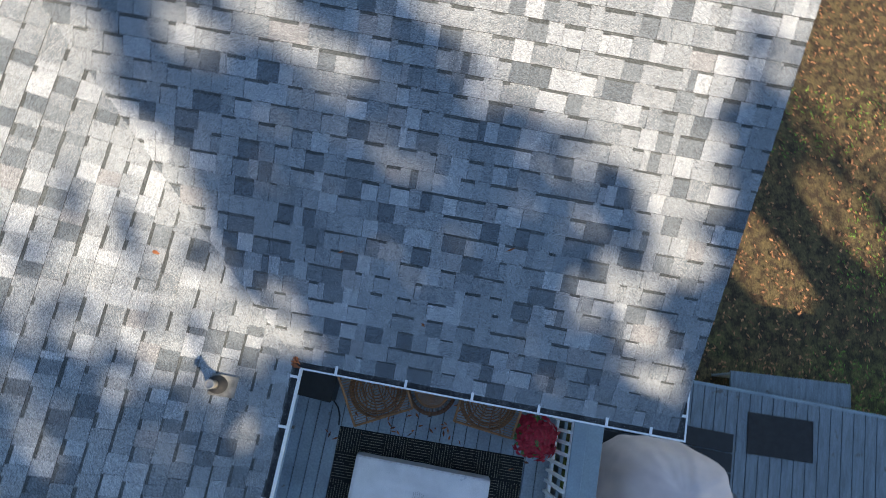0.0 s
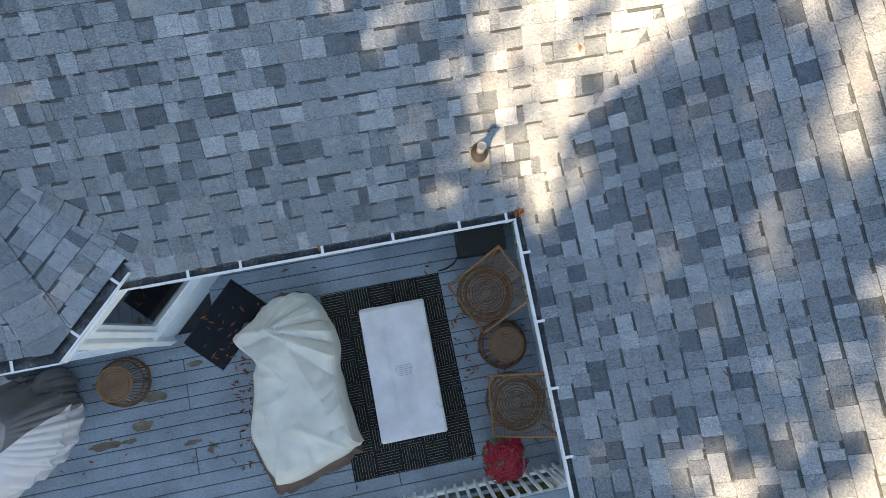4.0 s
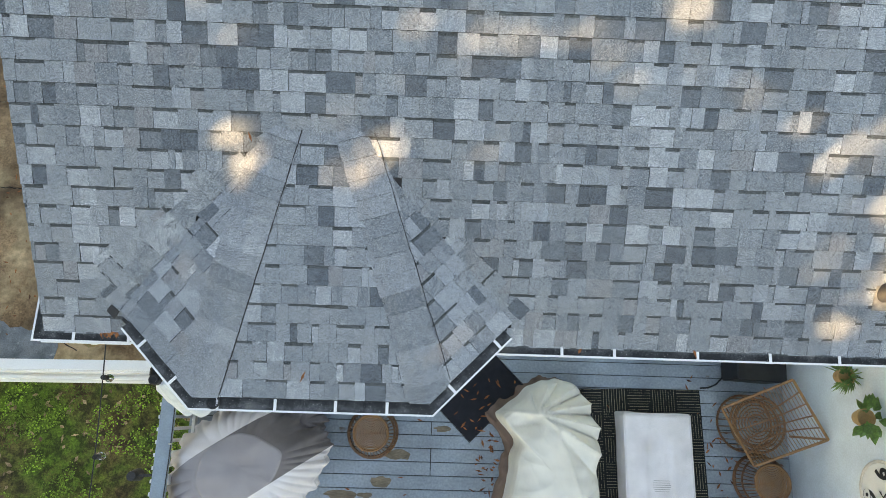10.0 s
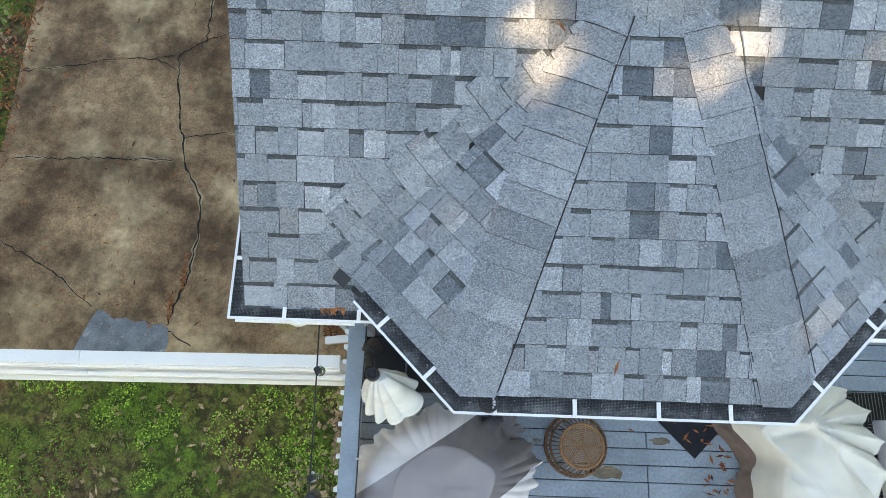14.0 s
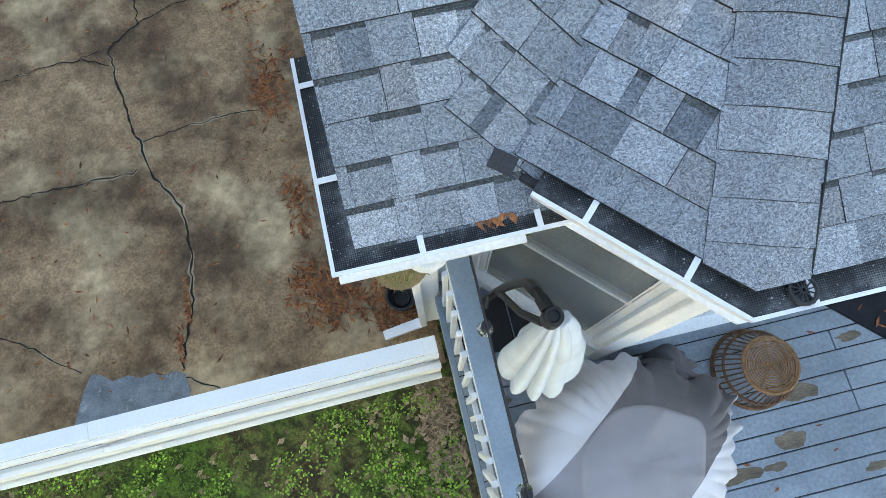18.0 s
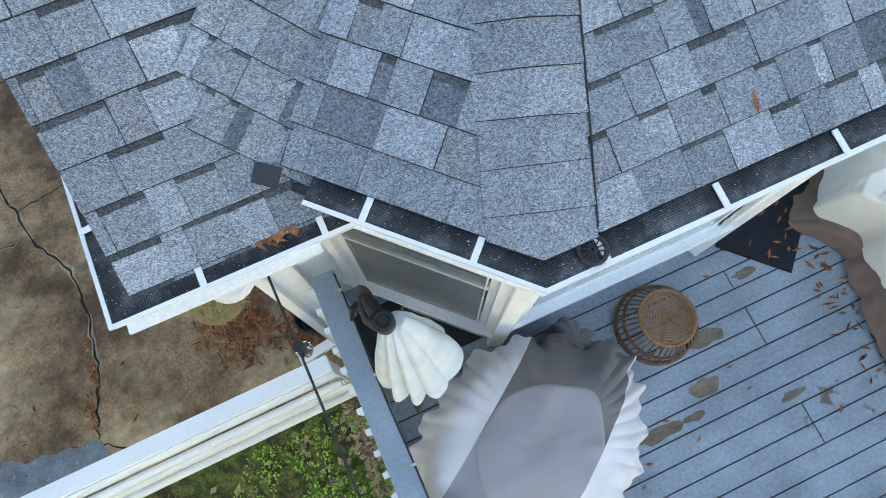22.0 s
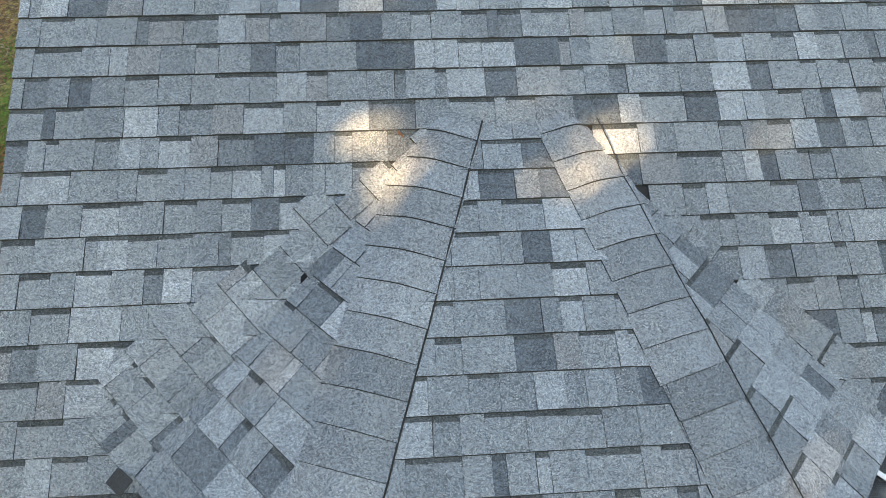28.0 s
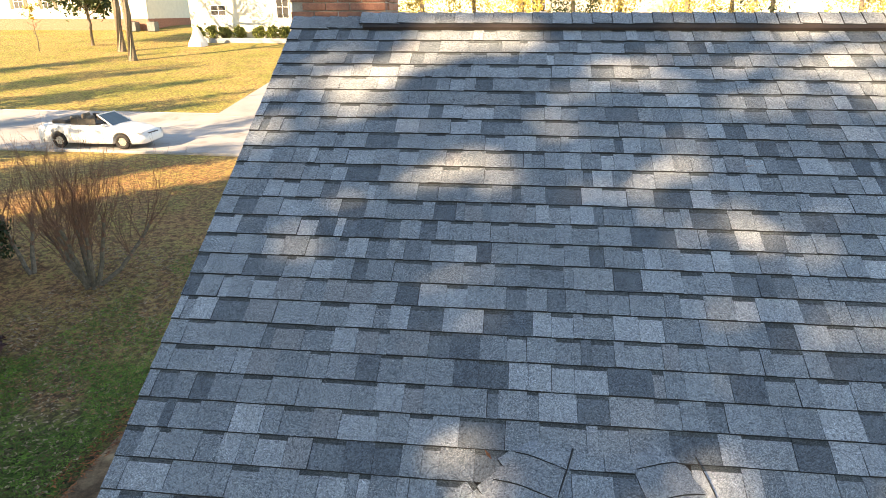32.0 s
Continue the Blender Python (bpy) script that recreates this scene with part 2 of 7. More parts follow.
def beam_bm(p, q, w, h, b=0.004, bm=None):
    """A bevelled bar from p to q, w wide and h high."""
    p, q = Vector(p), Vector(q)
    d = q - p
    t = bmesh.new()
    rot = d.to_track_quat("X", "Z").to_matrix().to_4x4()
    bmesh.ops.create_cube(t, size=1, matrix=Matrix.Translation((p + q) / 2) @ rot @ Matrix.Diagonal((d.length, w, h, 1)))
    if b:
        bmesh.ops.bevel(t, geom=list(t.edges), offset=b, segments=1, affect="EDGES")
    if bm is None:
        return t
    me = bpy.data.meshes.new("tmp")
    t.to_mesh(me)
    t.free()
    bm.from_mesh(me)
    bpy.data.meshes.remove(me)
    return bm


def tube_bm(pts, r, seg=6, closed=False, bm=None, taper=None):
    """A round bar along points."""
    bm = bm or bmesh.new()
    pts = [Vector(p) for p in pts]
    n = len(pts)
    rings = []
    up = Vector((0, 0, 1))
    for i, p in enumerate(pts):
        a, c = pts[(i - 1) % n if closed else max(i - 1, 0)], pts[(i + 1) % n if closed else min(i + 1, n - 1)]
        d = (c - a).normalized()
        s = d.cross(up)
        s = d.cross(Vector((1, 0, 0))) if s.length < 1e-3 else s
        s.normalize()
        t = d.cross(s)
        rr = r if taper is None else r * (1 + (taper - 1) * i / (n - 1))
        rings.append([bm.verts.new(p + (s * math.cos(k * math.tau / seg) + t * math.sin(k * math.tau / seg)) * rr) for k in range(seg)])
    for i in range(n if closed else n - 1):
        a, c = rings[i], rings[(i + 1) % n]
        for k in range(seg):
            bm.faces.new((a[k], a[(k + 1) % seg], c[(k + 1) % seg], c[k]))
    if not closed:
        bm.faces.new(rings[0])
        bm.faces.new(rings[-1][::-1])
    return bm


def circle(x, y, z, r, n=28, ph=0.0, sy=1.0):
    return [(x + r * math.cos(a + ph), y + r * sy * math.sin(a + ph), z) for a in np.linspace(0, math.tau, n, endpoint=False)]


def prism_bm(pts, z0, z1, bm=None):
    """A flat polygon drawn up from z0 to z1."""
    bm = bm or bmesh.new()
    a = [bm.verts.new((x, y, z0)) for x, y in pts]
    c = [bm.verts.new((x, y, z1)) for x, y in pts]
    bm.faces.new(a[::-1])
    bm.faces.new(c)
    for i in range(len(pts)):
        j = (i + 1) % len(pts)
        bm.faces.new((a[i], a[j], c[j], c[i]))
    return bm


# ---- ground, driveway ----
def ground_z(x, y):
    s = max(0.0, min(1.0, (y - 7) / 14))
    z = 0.95 * s * s * (3 - 2 * s)
    if y > 29:
        z += min((y - 29) * 0.085, 4.0)
    return z


def build_ground():
    xs = [-400, -200, -120, -80, -60] + [-50 + 2.0 * i for i in range(36)] + [25, 40, 80, 200, 400]
    ys = [-400, -200, -100, -50, -30] + [-20 + 2.0 * i for i in range(46)] + [75, 85, 100, 150, 250, 400]
    v = [(x, y, ground_z(x, y) - 0.012 + 0.03 * noise.noise((x * 0.3, y * 0.3, 0)) * (1 if abs(x) < 70 else 0)) for y in ys for x in xs]
    nx = len(xs)
    f = [(j * nx + i, j * nx + i + 1, (j + 1) * nx + i + 1, (j + 1) * nx + i) for j in range(len(ys) - 1) for i in range(nx - 1)]
    put("ground", mesh_of("ground", v, f, [M_GROUND], smooth=True), label="patchy green and brown winter lawn", kind="structure")


build_ground()
bm = bmesh.new()
n = 30
rows_ = []
for i in range(n + 1):
    y = 0.28 + (21.5 - 0.28) * i / n
    rows_.append([bm.verts.new((x, y - (d_ if i == 0 else 0), ground_z(x, y) + 0.03)) for x, d_ in ((-10.95, 0.46), (-6.3, 0.3))])
for a, c in zip(rows_, rows_[1:]):
    bm.faces.new((a[0], a[1], c[1], c[0]))
ret = bmesh.ops.extrude_face_region(bm, geom=list(bm.faces))
bmesh.ops.translate(bm, verts=[g for g in ret["geom"] if isinstance(g, bmesh.types.BMVert)], vec=(0, 0, -0.15))
drive = part("driveway", bm, M_CONCRETE)
tagged(drive, "stained grey-brown concrete driveway with long cracks", kind="structure")


# ---- roofs ----
def clip(poly, a, c):
    """The part of a polygon left of the line a to c."""
    out = []
    for i, p in enumerate(poly):
        q = poly[(i + 1) % len(poly)]
        dp = (c[0] - a[0]) * (p[1] - a[1]) - (c[1] - a[1]) * (p[0] - a[0])
        dq = (c[0] - a[0]) * (q[1] - a[1]) - (c[1] - a[1]) * (q[0] - a[0])
        if dp >= 0:
            out.append(p)
        if dp * dq < 0:
            t = dp / (dp - dq)
            out.append((p[0] + t * (q[0] - p[0]), p[1] + t * (q[1] - p[1])))
    return out


def area(poly):
    return abs(sum(p[0] * q[1] - q[0] * p[1] for p, q in zip(poly, poly[1:] + poly[:1]))) / 2


CUT = 0.003                  # the slanting dark edge at a shingle's butt, which also draws its contact shadow


def shingle_face(parent, origin, along, corners, seed, near=None, near_cap=300, skip=None, lift=0.0, phase=0.0, whole=False, banded=0.85):
    """Lays courses of laminated shingles on a roof plane. origin: a point of the eave; along: the eave's way, with the slope to its left
    seen from above; corners: the plane's corners, counter-clockwise; whole: tabs stay uncut at the outline."""
    rng = random.Random(seed)
    o, u = Vector(origin), Vector(along).normalized()
    far = max((Vector(c) - o for c in corners), key=lambda d: (d - u * d.dot(u)).length)
    w = (far - u * far.dot(u)).normalized()
    nrm = u.cross(w)
    poly = [((Vector(c) - o).dot(u), (Vector(c) - o).dot(w)) for c in corners]
    u_lo, u_hi, v_hi = min(p[0] for p in poly), max(p[0] for p in poly), max(p[1] for p in poly)
    verts, faces, idx, made = [], [], [], 0

    def piece(vs, fs, ii, ring, v0, h0, h1, mat, cut=0.0):
        """One tab, thin at its head and thick at its butt, whose lower edge is cut aslant over the length `cut`."""
        b = len(vs)

        def rise(v):
            if v < v0 + cut - 1e-6:
                return 0.0005 + (h0 - 0.0005) * max(0.0, (v - v0 + 0.002) / (cut + 0.002))
            return h0 + (h1 - h0) * (v - v0) / COURSE

        top = [o + u * p[0] + w * p[1] + nrm * (lift + rise(p[1])) for p in ring]
        low = [o + u * p[0] + w * p[1] + nrm * (lift - 0.004) for p in ring]
        vs += top + low
        k = len(ring)
        fs.append(tuple(range(b, b + k)))
        ii.append(mat)
        for i in range(k):
            j = (i + 1) % k
            fs.append((b + i, b + k + i, b + k + j, b + j))
            ii.append(2)

    def cut_to(ring):
        if whole:
            m_ = (sum(p[0] for p in ring) / 4, sum(p[1] for p in ring) / 4)
            return ring if len(ring) == 4 and all((q[0] - p[0]) * (m_[1] - p[1]) - (q[1] - p[1]) * (m_[0] - p[0]) > 0 for p, q in zip(poly, poly[1:] + poly[:1])) else []
        for p, q in zip(poly, poly[1:] + poly[:1]):
            ring = clip(ring, p, q)
            if len(ring) < 3:
                return []
        return ring

    for c in range(int(v_hi / COURSE) + 2):
        v0, v1 = c * COURSE + phase, (c + 1) * COURSE + phase + 0.006
        x = u_lo - rng.uniform(0, 0.3)
        tooth = rng.random() < 0.5
        joint = x + rng.uniform(0.2, 1.0)
        wob = rng.uniform(-0.0012, 0.0012)
        while x < u_hi:
            wd = rng.choice((0.05, 0.075, 0.09, 0.1, 0.105, 0.115, 0.12, 0.13, 0.14, 0.15, 0.17, 0.2))
            tooth = not tooth if rng.random() < 0.9 else tooth
            seam = 0.0013
            if x > joint:
                seam, joint = 0.003, x + 1.0
            va, xa, xb = v0 + wob + rng.uniform(-0.0008, 0.0008), x + seam, x + wd
            lip_ = cut_to([(xa, va), (xb, va), (xb, va + CUT), (xa, va + CUT)])
            rect = cut_to([(xa, va + CUT), (xb, va + CUT), (xb, v1), (xa, v1)])
            x += wd
            if len(rect) < 3 or area(rect) < 2e-4:
                continue
            mid = o + u * (sum(p[0] for p in rect) / len(rect)) + w * (sum(p[1] for p in rect) / len(rect))
            if skip and skip(mid):
                continue
            jit = rng.uniform(-0.001, 0.001)
            h0 = (0.0115 if tooth else 0.0078) + jit
            vs, fs, ii = ([], [], []) if near and near(mid) and made < near_cap else (verts, faces, idx)
            piece(vs, fs, ii, rect, va, h0, 0.0015, 3 if rng.random() < (0.05 if tooth else 0.27) else 0)
            if len(lip_) > 2:
                piece(vs, fs, ii, lip_, va, h0, 0.0015, 2, CUT)
            if (not tooth and rng.random() < banded) or rng.random() < 0.05:
                bh = rng.uniform(0.014, 0.025)
                tilt = rng.uniform(-0.006, 0.006)
                band = clip(clip(rect, (xa - 1, v0 + COURSE - bh - tilt * 4), (xb + 1, v0 + COURSE - bh + tilt * 4)), (x + 9, v1), (x - 9, v1))
                if len(band) > 2 and area(band) > 1e-4:
                    piece(vs, fs, ii, band, va, h0 + 0.0012, 0.0028, 1)
            if vs is not verts:
                made += 1
                put("shingle", mesh_of("shingle", vs, fs, [M_SHINGLE, M_BAND, M_EDGE, M_SLATE], ii), parent)
    if verts:
        put("shingles", mesh_of("shingles", verts, faces, [M_SHINGLE, M_BAND, M_EDGE, M_SLATE], idx), parent, "grey-blue architectural asphalt shingles", kind="stuff")


def slab(name, corners, thick, material, parent):
    """A roof deck under the shingles: a plane with thickness."""
    c = [Vector(p) for p in corners]
    nrm = (c[1] - c[0]).cross(c[2] - c[0]).normalized()
    if nrm.z < 0:
        c.reverse()
        nrm = -nrm
    k = len(c)
    v = [p - nrm * 0.006 for p in c] + [p - nrm * thick for p in c]
    f = [tuple(range(k)), tuple(range(2 * k - 1, k - 1, -1))] + [(i, k + i, k + (i + 1) % k, (i + 1) % k) for i in range(k)]
    return put(name, mesh_of(name, v, f, [material]), parent)


def cap_run(name, a, c, n1, n2, parent, half=(0.15, 0.15), label="", start=0.0, lift=0.0, feet=None):
    """Cap shingles laid from a up or along to c over the meeting of two planes with normals n1, n2; feet: outward ways of the two eaves, to which the lowest cap is cut."""
    a, c, n1, n2 = Vector(a), Vector(c), Vector(n1).normalized(), Vector(n2).normalized()
    d = (c - a).normalized()
    length = (c - a).length
    s1, s2 = d.cross(n1).normalized(), n2.cross(d).normalized()
    if (s1 - s2).length < 0.1:
        s2 = -s2
    rng = random.Random(5)
    k = 0
    t = start
    while t < length:
        h1, h2 = (w_ * rng.uniform(0.96, 1.04) for w_ in half)
        e = min(t + COURSE + 0.012, length + 0.01)
        verts, faces = [], []
        nm = (n1 + n2).normalized()
        tw = rng.uniform(-0.004, 0.004)
        for tt, h in ((t, 0.017 + lift), (e, 0.009 + lift)):
            p = a + d * tt
            verts += [p + s1 * h1 + n1 * h * 0.7 + d * tw, p + s1 * 0.03 + n1 * h + nm * 0.003, p + nm * (h + 0.001), p + s2 * 0.03 + n2 * h + nm * 0.003, p + s2 * h2 + n2 * h * 0.7 - d * tw]
        if feet and k == 0:
            for i, v in enumerate(verts[:5]):
                f_ = Vector(feet[0] if i < 2 else feet[1] if i > 2 else (Vector(feet[0]) + Vector(feet[1])).normalized())
                verts[i] = v + d * ((0.012 - f_.dot(v - a)) / f_.dot(d))
        low = [v - nm * (0.012 + lift) - (d * 0.006 if i < 5 else d * 0) for i, v in enumerate(verts)]
        verts += low
        for i in range(4):
            faces += [(i, i + 1, 6 + i, 5 + i), (i, 10 + i, 11 + i, i + 1), (5 + i, 6 + i, 16 + i, 15 + i)]
        faces += [(0, 5, 15, 10), (4, 14, 19, 9)]
        put(name, mesh_of(name, verts, faces, [M_CAP, M_EDGE], [0, 1, 0] * 4 + [1, 1]), parent, label if k == 0 else "")
        t += COURSE
        k += 1


def roof_z(d):
    return EAVE_Z + PITCH * (d - EDGE)


# bay roof corners: shingle edges a little behind the gutter lips, hips meeting the main plane
HIP_L, HIP_R = Vector((-4.785, 1.424, roof_z(1.424))), Vector((-4.235, 1.424, roof_z(1.424)))
B_L, B_R = Vector((-5.385, -0.375, BAY_EAVE)), Vector((-3.655, -0.375, BAY_EAVE))
V_Y = EDGE + (BAY_EAVE - EAVE_Z) / PITCH
V_L, V_R = Vector((B_L.x - V_Y - 0.375, V_Y, BAY_EAVE)), Vector((B_R.x + V_Y + 0.375, V_Y, BAY_EAVE))


def in_bay(p):
    """Whether a point of the main slope lies under the bay roof."""
    if not V_Y < p.y < 1.42:
        return False
    t = (p.y - V_Y) / (1.424 - V_Y)
    return V_L.x + t * (HIP_L.x - V_L.x) + 0.02 < p.x < V_R.x + t * (HIP_R.x - V_R.x) - 0.02


roof = put("roof_main", None, label="grey architectural shingle main roof slope", kind="structure")
MAIN = [(WEST, EDGE, EAVE_Z), (EDGE, EDGE, EAVE_Z), (RIDGE, RIDGE, RIDGE_Z), (WEST, RIDGE, RIDGE_Z)]
slab("roof_deck", MAIN, 0.05, M_FELT, roof)
BACK = [(WEST, 2 * RIDGE - EDGE, EAVE_Z), (WEST, RIDGE, RIDGE_Z), (RIDGE, RIDGE, RIDGE_Z), (2 * RIDGE - EDGE, 2 * RIDGE - EDGE, EAVE_Z)]
slab("back_slope", BACK, 0.05, M_CAP, roof)
wing_roof = put("roof_wing", None, label="grey architectural shingle roof of the wing", kind="structure")
WING = [(EDGE, SOUTH, EAVE_Z), (RIDGE, SOUTH, RIDGE_Z), (RIDGE, RIDGE, RIDGE_Z), (EDGE, EDGE, EAVE_Z)]
slab("roof_deck", WING, 0.05, M_FELT, wing_roof)
slab("east_slope", [(RIDGE, SOUTH, RIDGE_Z), (2 * RIDGE - EDGE, SOUTH, EAVE_Z), (2 * RIDGE - EDGE, 2 * RIDGE - EDGE, EAVE_Z), (RIDGE, RIDGE, RIDGE_Z)], 0.05, M_CAP, wing_roof)
bay_roof = put("roof_bay", None, label="hipped shingle roof over the bay window", kind="structure")
for nm, cs in (("roof_deck", [V_L, B_L, HIP_L]), ("roof_deck", [B_L, B_R, HIP_R, HIP_L]), ("roof_deck", [B_R, V_R, HIP_R])):
    slab(nm, [tuple(c) for c in cs], 0.03, M_FELT, bay_roof)

shingle_face(roof, MAIN[0], (1, 0, 0), MAIN, 11, near=lambda p: p.x < -4.3 and p.y < 1.5, skip=in_bay, phase=0.0186 - COURSE)
shingle_face(wing_roof, MAIN[1], (0, -1, 0), [WING[0], WING[1], WING[2], WING[3]], 12, near=lambda p: p.x < 2.2 and -2.2 < p.y < 0.6)
shingle_face(bay_roof, tuple(V_L), tuple(B_L - V_L), [V_L, B_L, HIP_L], 13, near=lambda p: True, lift=0.004, banded=0.45)
shingle_face(bay_roof, tuple(B_L), (1, 0, 0), [B_L, B_R, HIP_R, HIP_L], 14, near=lambda p: True, lift=0.004)
shingle_face(bay_roof, tuple(B_R), tuple(V_R - B_R), [B_R, V_R, HIP_R], 15, near=lambda p: True, lift=0.004, banded=0.45)

# side shingles of the bay lap over the valleys onto the main slope, their outer tabs left whole
for sd, foot, way, pts in ((16, (-5.963, 0.173), (1, -1), [(-5.94, 0.15), (-4.785, 1.42), (-5.08, 1.32), (-5.26, 1.2), (-5.44, 1.07), (-5.68, 0.92), (-6.03, 0.68), (-6.24, 0.42)]),
                           (17, (-3.043, 0.2), (1, 1), [(-4.235, 1.42), (-3.05, 0.18), (-2.9, 0.38), (-3.03, 0.5), (-3.28, 0.69), (-3.5, 0.85), (-3.73, 1.08), (-4.02, 1.3)])):
    c3 = [Vector((x, y, roof_z(y))) for x, y in pts]
    w3 = Vector((way[0], way[1], way[1] * PITCH))
    shingle_face(bay_roof, (*foot, roof_z(foot[1])), tuple(w3), c3, sd, near=lambda p: True, lift=0.005, near_cap=120, whole=True, banded=0.3)


def normal(a, b, c):
    n_ = (Vector(b) - Vector(a)).cross(Vector(c) - Vector(a)).normalized()
    return n_ if n_.z > 0 else -n_


N_F, N_BL, N_BR = normal(B_L, B_R, HIP_L), normal(V_L, B_L, HIP_L), normal(B_R, V_R, HIP_R)
cap_run("hip_cap", B_L, HIP_L + (HIP_L - B_L).normalized() * 0.03, N_F, N_BL, bay_roof, (0.175, 0.16), "large grey hip cap shingle", 0.0, 0.006, ((0, -1, 0), (-0.707, -0.707, 0)))
cap_run("hip_cap", B_R, HIP_R + (HIP_R - B_R).normalized() * 0.03, N_BR, N_F, bay_roof, (0.17, 0.135), "", 0.0, 0.006, ((0.707, -0.707, 0), (0, -1, 0)))
# black strips that draw the shadow gap along the long edges of the hip caps
for a_, c_, wd_, waver, words in (((-5.19, -0.36), (-4.604, 1.43), 0.0042, 0.003, "black strip drawn as the shadow gap along the hip caps"), ((-3.5, -0.2), (-4.096, 1.43), 0.0026, 0.01, ""), ((-3.83, -0.36), (-4.25, 1.3), 0.0016, 0.004, "")):
    pts = []
    for k in range(41):
        t = k / 40
        x_, y_ = a_[0] + (c_[0] - a_[0]) * t + waver * noise.noise((k * 0.3, a_[0], 0)), a_[1] + (c_[1] - a_[1]) * t
        side = a_[0] > -3.6
        base, nn = (B_R, N_BR) if side else (B_L, N_F)
        z_ = base.z - (nn.x * (x_ - base.x) + nn.y * (y_ - base.y)) / nn.z
        pts.append((x_, y_, max(z_, roof_z(y_)) + (0.017 if side else 0.014)))
    part("edge_shadow_line", tube_bm(pts, wd_, 5), M_FELT, bay_roof, words)


# ---- ridge, rakes ----
N_MAIN, N_BACK = Vector((0, -PITCH, 1)).normalized(), Vector((0, PITCH, 1)).normalized()
M_VENT = surface("ridge_vent_plastic", (0.03, 0.022, 0.02), 0.7)
cap_run("ridge_cap", (WEST - 0.01, RIDGE, RIDGE_Z + 0.006), (-6.02, RIDGE, RIDGE_Z + 0.006), N_MAIN, N_BACK, roof, (0.14, 0.14), "grey ridge cap shingle")
bm = bmesh.new()
for s in (1, -1):
    n_ = N_MAIN if s > 0 else N_BACK
    d_ = Vector((0, -s, -PITCH)).normalized()
    p0, p1 = Vector((-6.05, RIDGE, RIDGE_Z)) + d_ * 0.09 + n_ * 0.018, Vector((RIDGE, RIDGE, RIDGE_Z)) + d_ * 0.09 + n_ * 0.018
    q = [v + d_ * k + n_ * h for v, k, h in ((p0, -0.1, -0.012), (p0, 0.06, -0.012), (p0, 0.06, 0.012), (p0, -0.1, 0.012), (p1, -0.1, -0.012), (p1, 0.06, -0.012), (p1, 0.06, 0.012), (p1, -0.1, 0.012))]
    vv = [bm.verts.new(v) for v in q]
    for f in ((0, 1, 2, 3), (7, 6, 5, 4), (0, 4, 5, 1), (1, 5, 6, 2), (2, 6, 7, 3), (3, 7, 4, 0)):
        bm.faces.new([vv[i] for i in f])
part("ridge_vent", bm, M_VENT, roof, "black slotted ridge vent under the caps")
cap_run("ridge_cap", (-6.08, RIDGE, RIDGE_Z + 0.034), (RIDGE, RIDGE, RIDGE_Z + 0.034), N_MAIN, N_BACK, roof, (0.125, 0.125))
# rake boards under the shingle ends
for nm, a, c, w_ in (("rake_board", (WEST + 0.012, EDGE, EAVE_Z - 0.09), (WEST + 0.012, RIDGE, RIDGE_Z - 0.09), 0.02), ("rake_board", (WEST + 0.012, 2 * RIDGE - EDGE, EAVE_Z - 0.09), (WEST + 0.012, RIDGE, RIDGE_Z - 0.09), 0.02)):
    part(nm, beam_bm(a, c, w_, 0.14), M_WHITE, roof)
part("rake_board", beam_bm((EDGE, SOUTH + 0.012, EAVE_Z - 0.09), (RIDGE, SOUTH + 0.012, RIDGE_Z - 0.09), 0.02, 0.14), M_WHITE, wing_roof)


# ---- gutters ----
def guard_material():
    m, nd, ln = nodes_of("gutter_guard")
    nt, p = m.node_tree, nd["Principled BSDF"]
    v = nt.nodes.new("ShaderNodeTexVoronoi")
    v.inputs["Scale"].default_value = 130
    v.inputs["Randomness"].default_value = 0.12
    ln.new(nt.nodes.new("ShaderNodeNewGeometry").outputs["Position"], v.inputs["Vector"])
    c = ramp(nt, v.outputs["Distance"], [(0.3, (0.008, 0.009, 0.011)), (0.45, (0.04, 0.043, 0.048)), (0.65, (0.11, 0.116, 0.122))])
    dirt = ramp(nt, noise_at(nt, 9, 4, 0.65), [(0.45, (0.45, 0.45, 0.45)), (0.55, (1, 1, 1)), (0.68, (1.9, 1.8, 1.6))])
    c = mix(nt, 1.0, c, dirt, "MULTIPLY")
    # pale specks paint the mesh's small highlights into the colour
    c = mix(nt, ramp(nt, noise_at(nt, 150, 1, 0.5), [(0.72, (0, 0, 0)), (0.76, (1, 1, 1))]), c, (0.6, 0.6, 0.58))
    ln.new(c, p.inputs["Base Color"])
    p.inputs["Roughness"].default_value, p.inputs["Metallic"].default_value = 0.45, 0.4
    bump(nt, v.outputs["Distance"], 0.5, 0.002)
    return m


M_GUARD = guard_material()
gutter = put("gutters", None, label="white aluminium gutters with black mesh leaf guards", category="gutter")


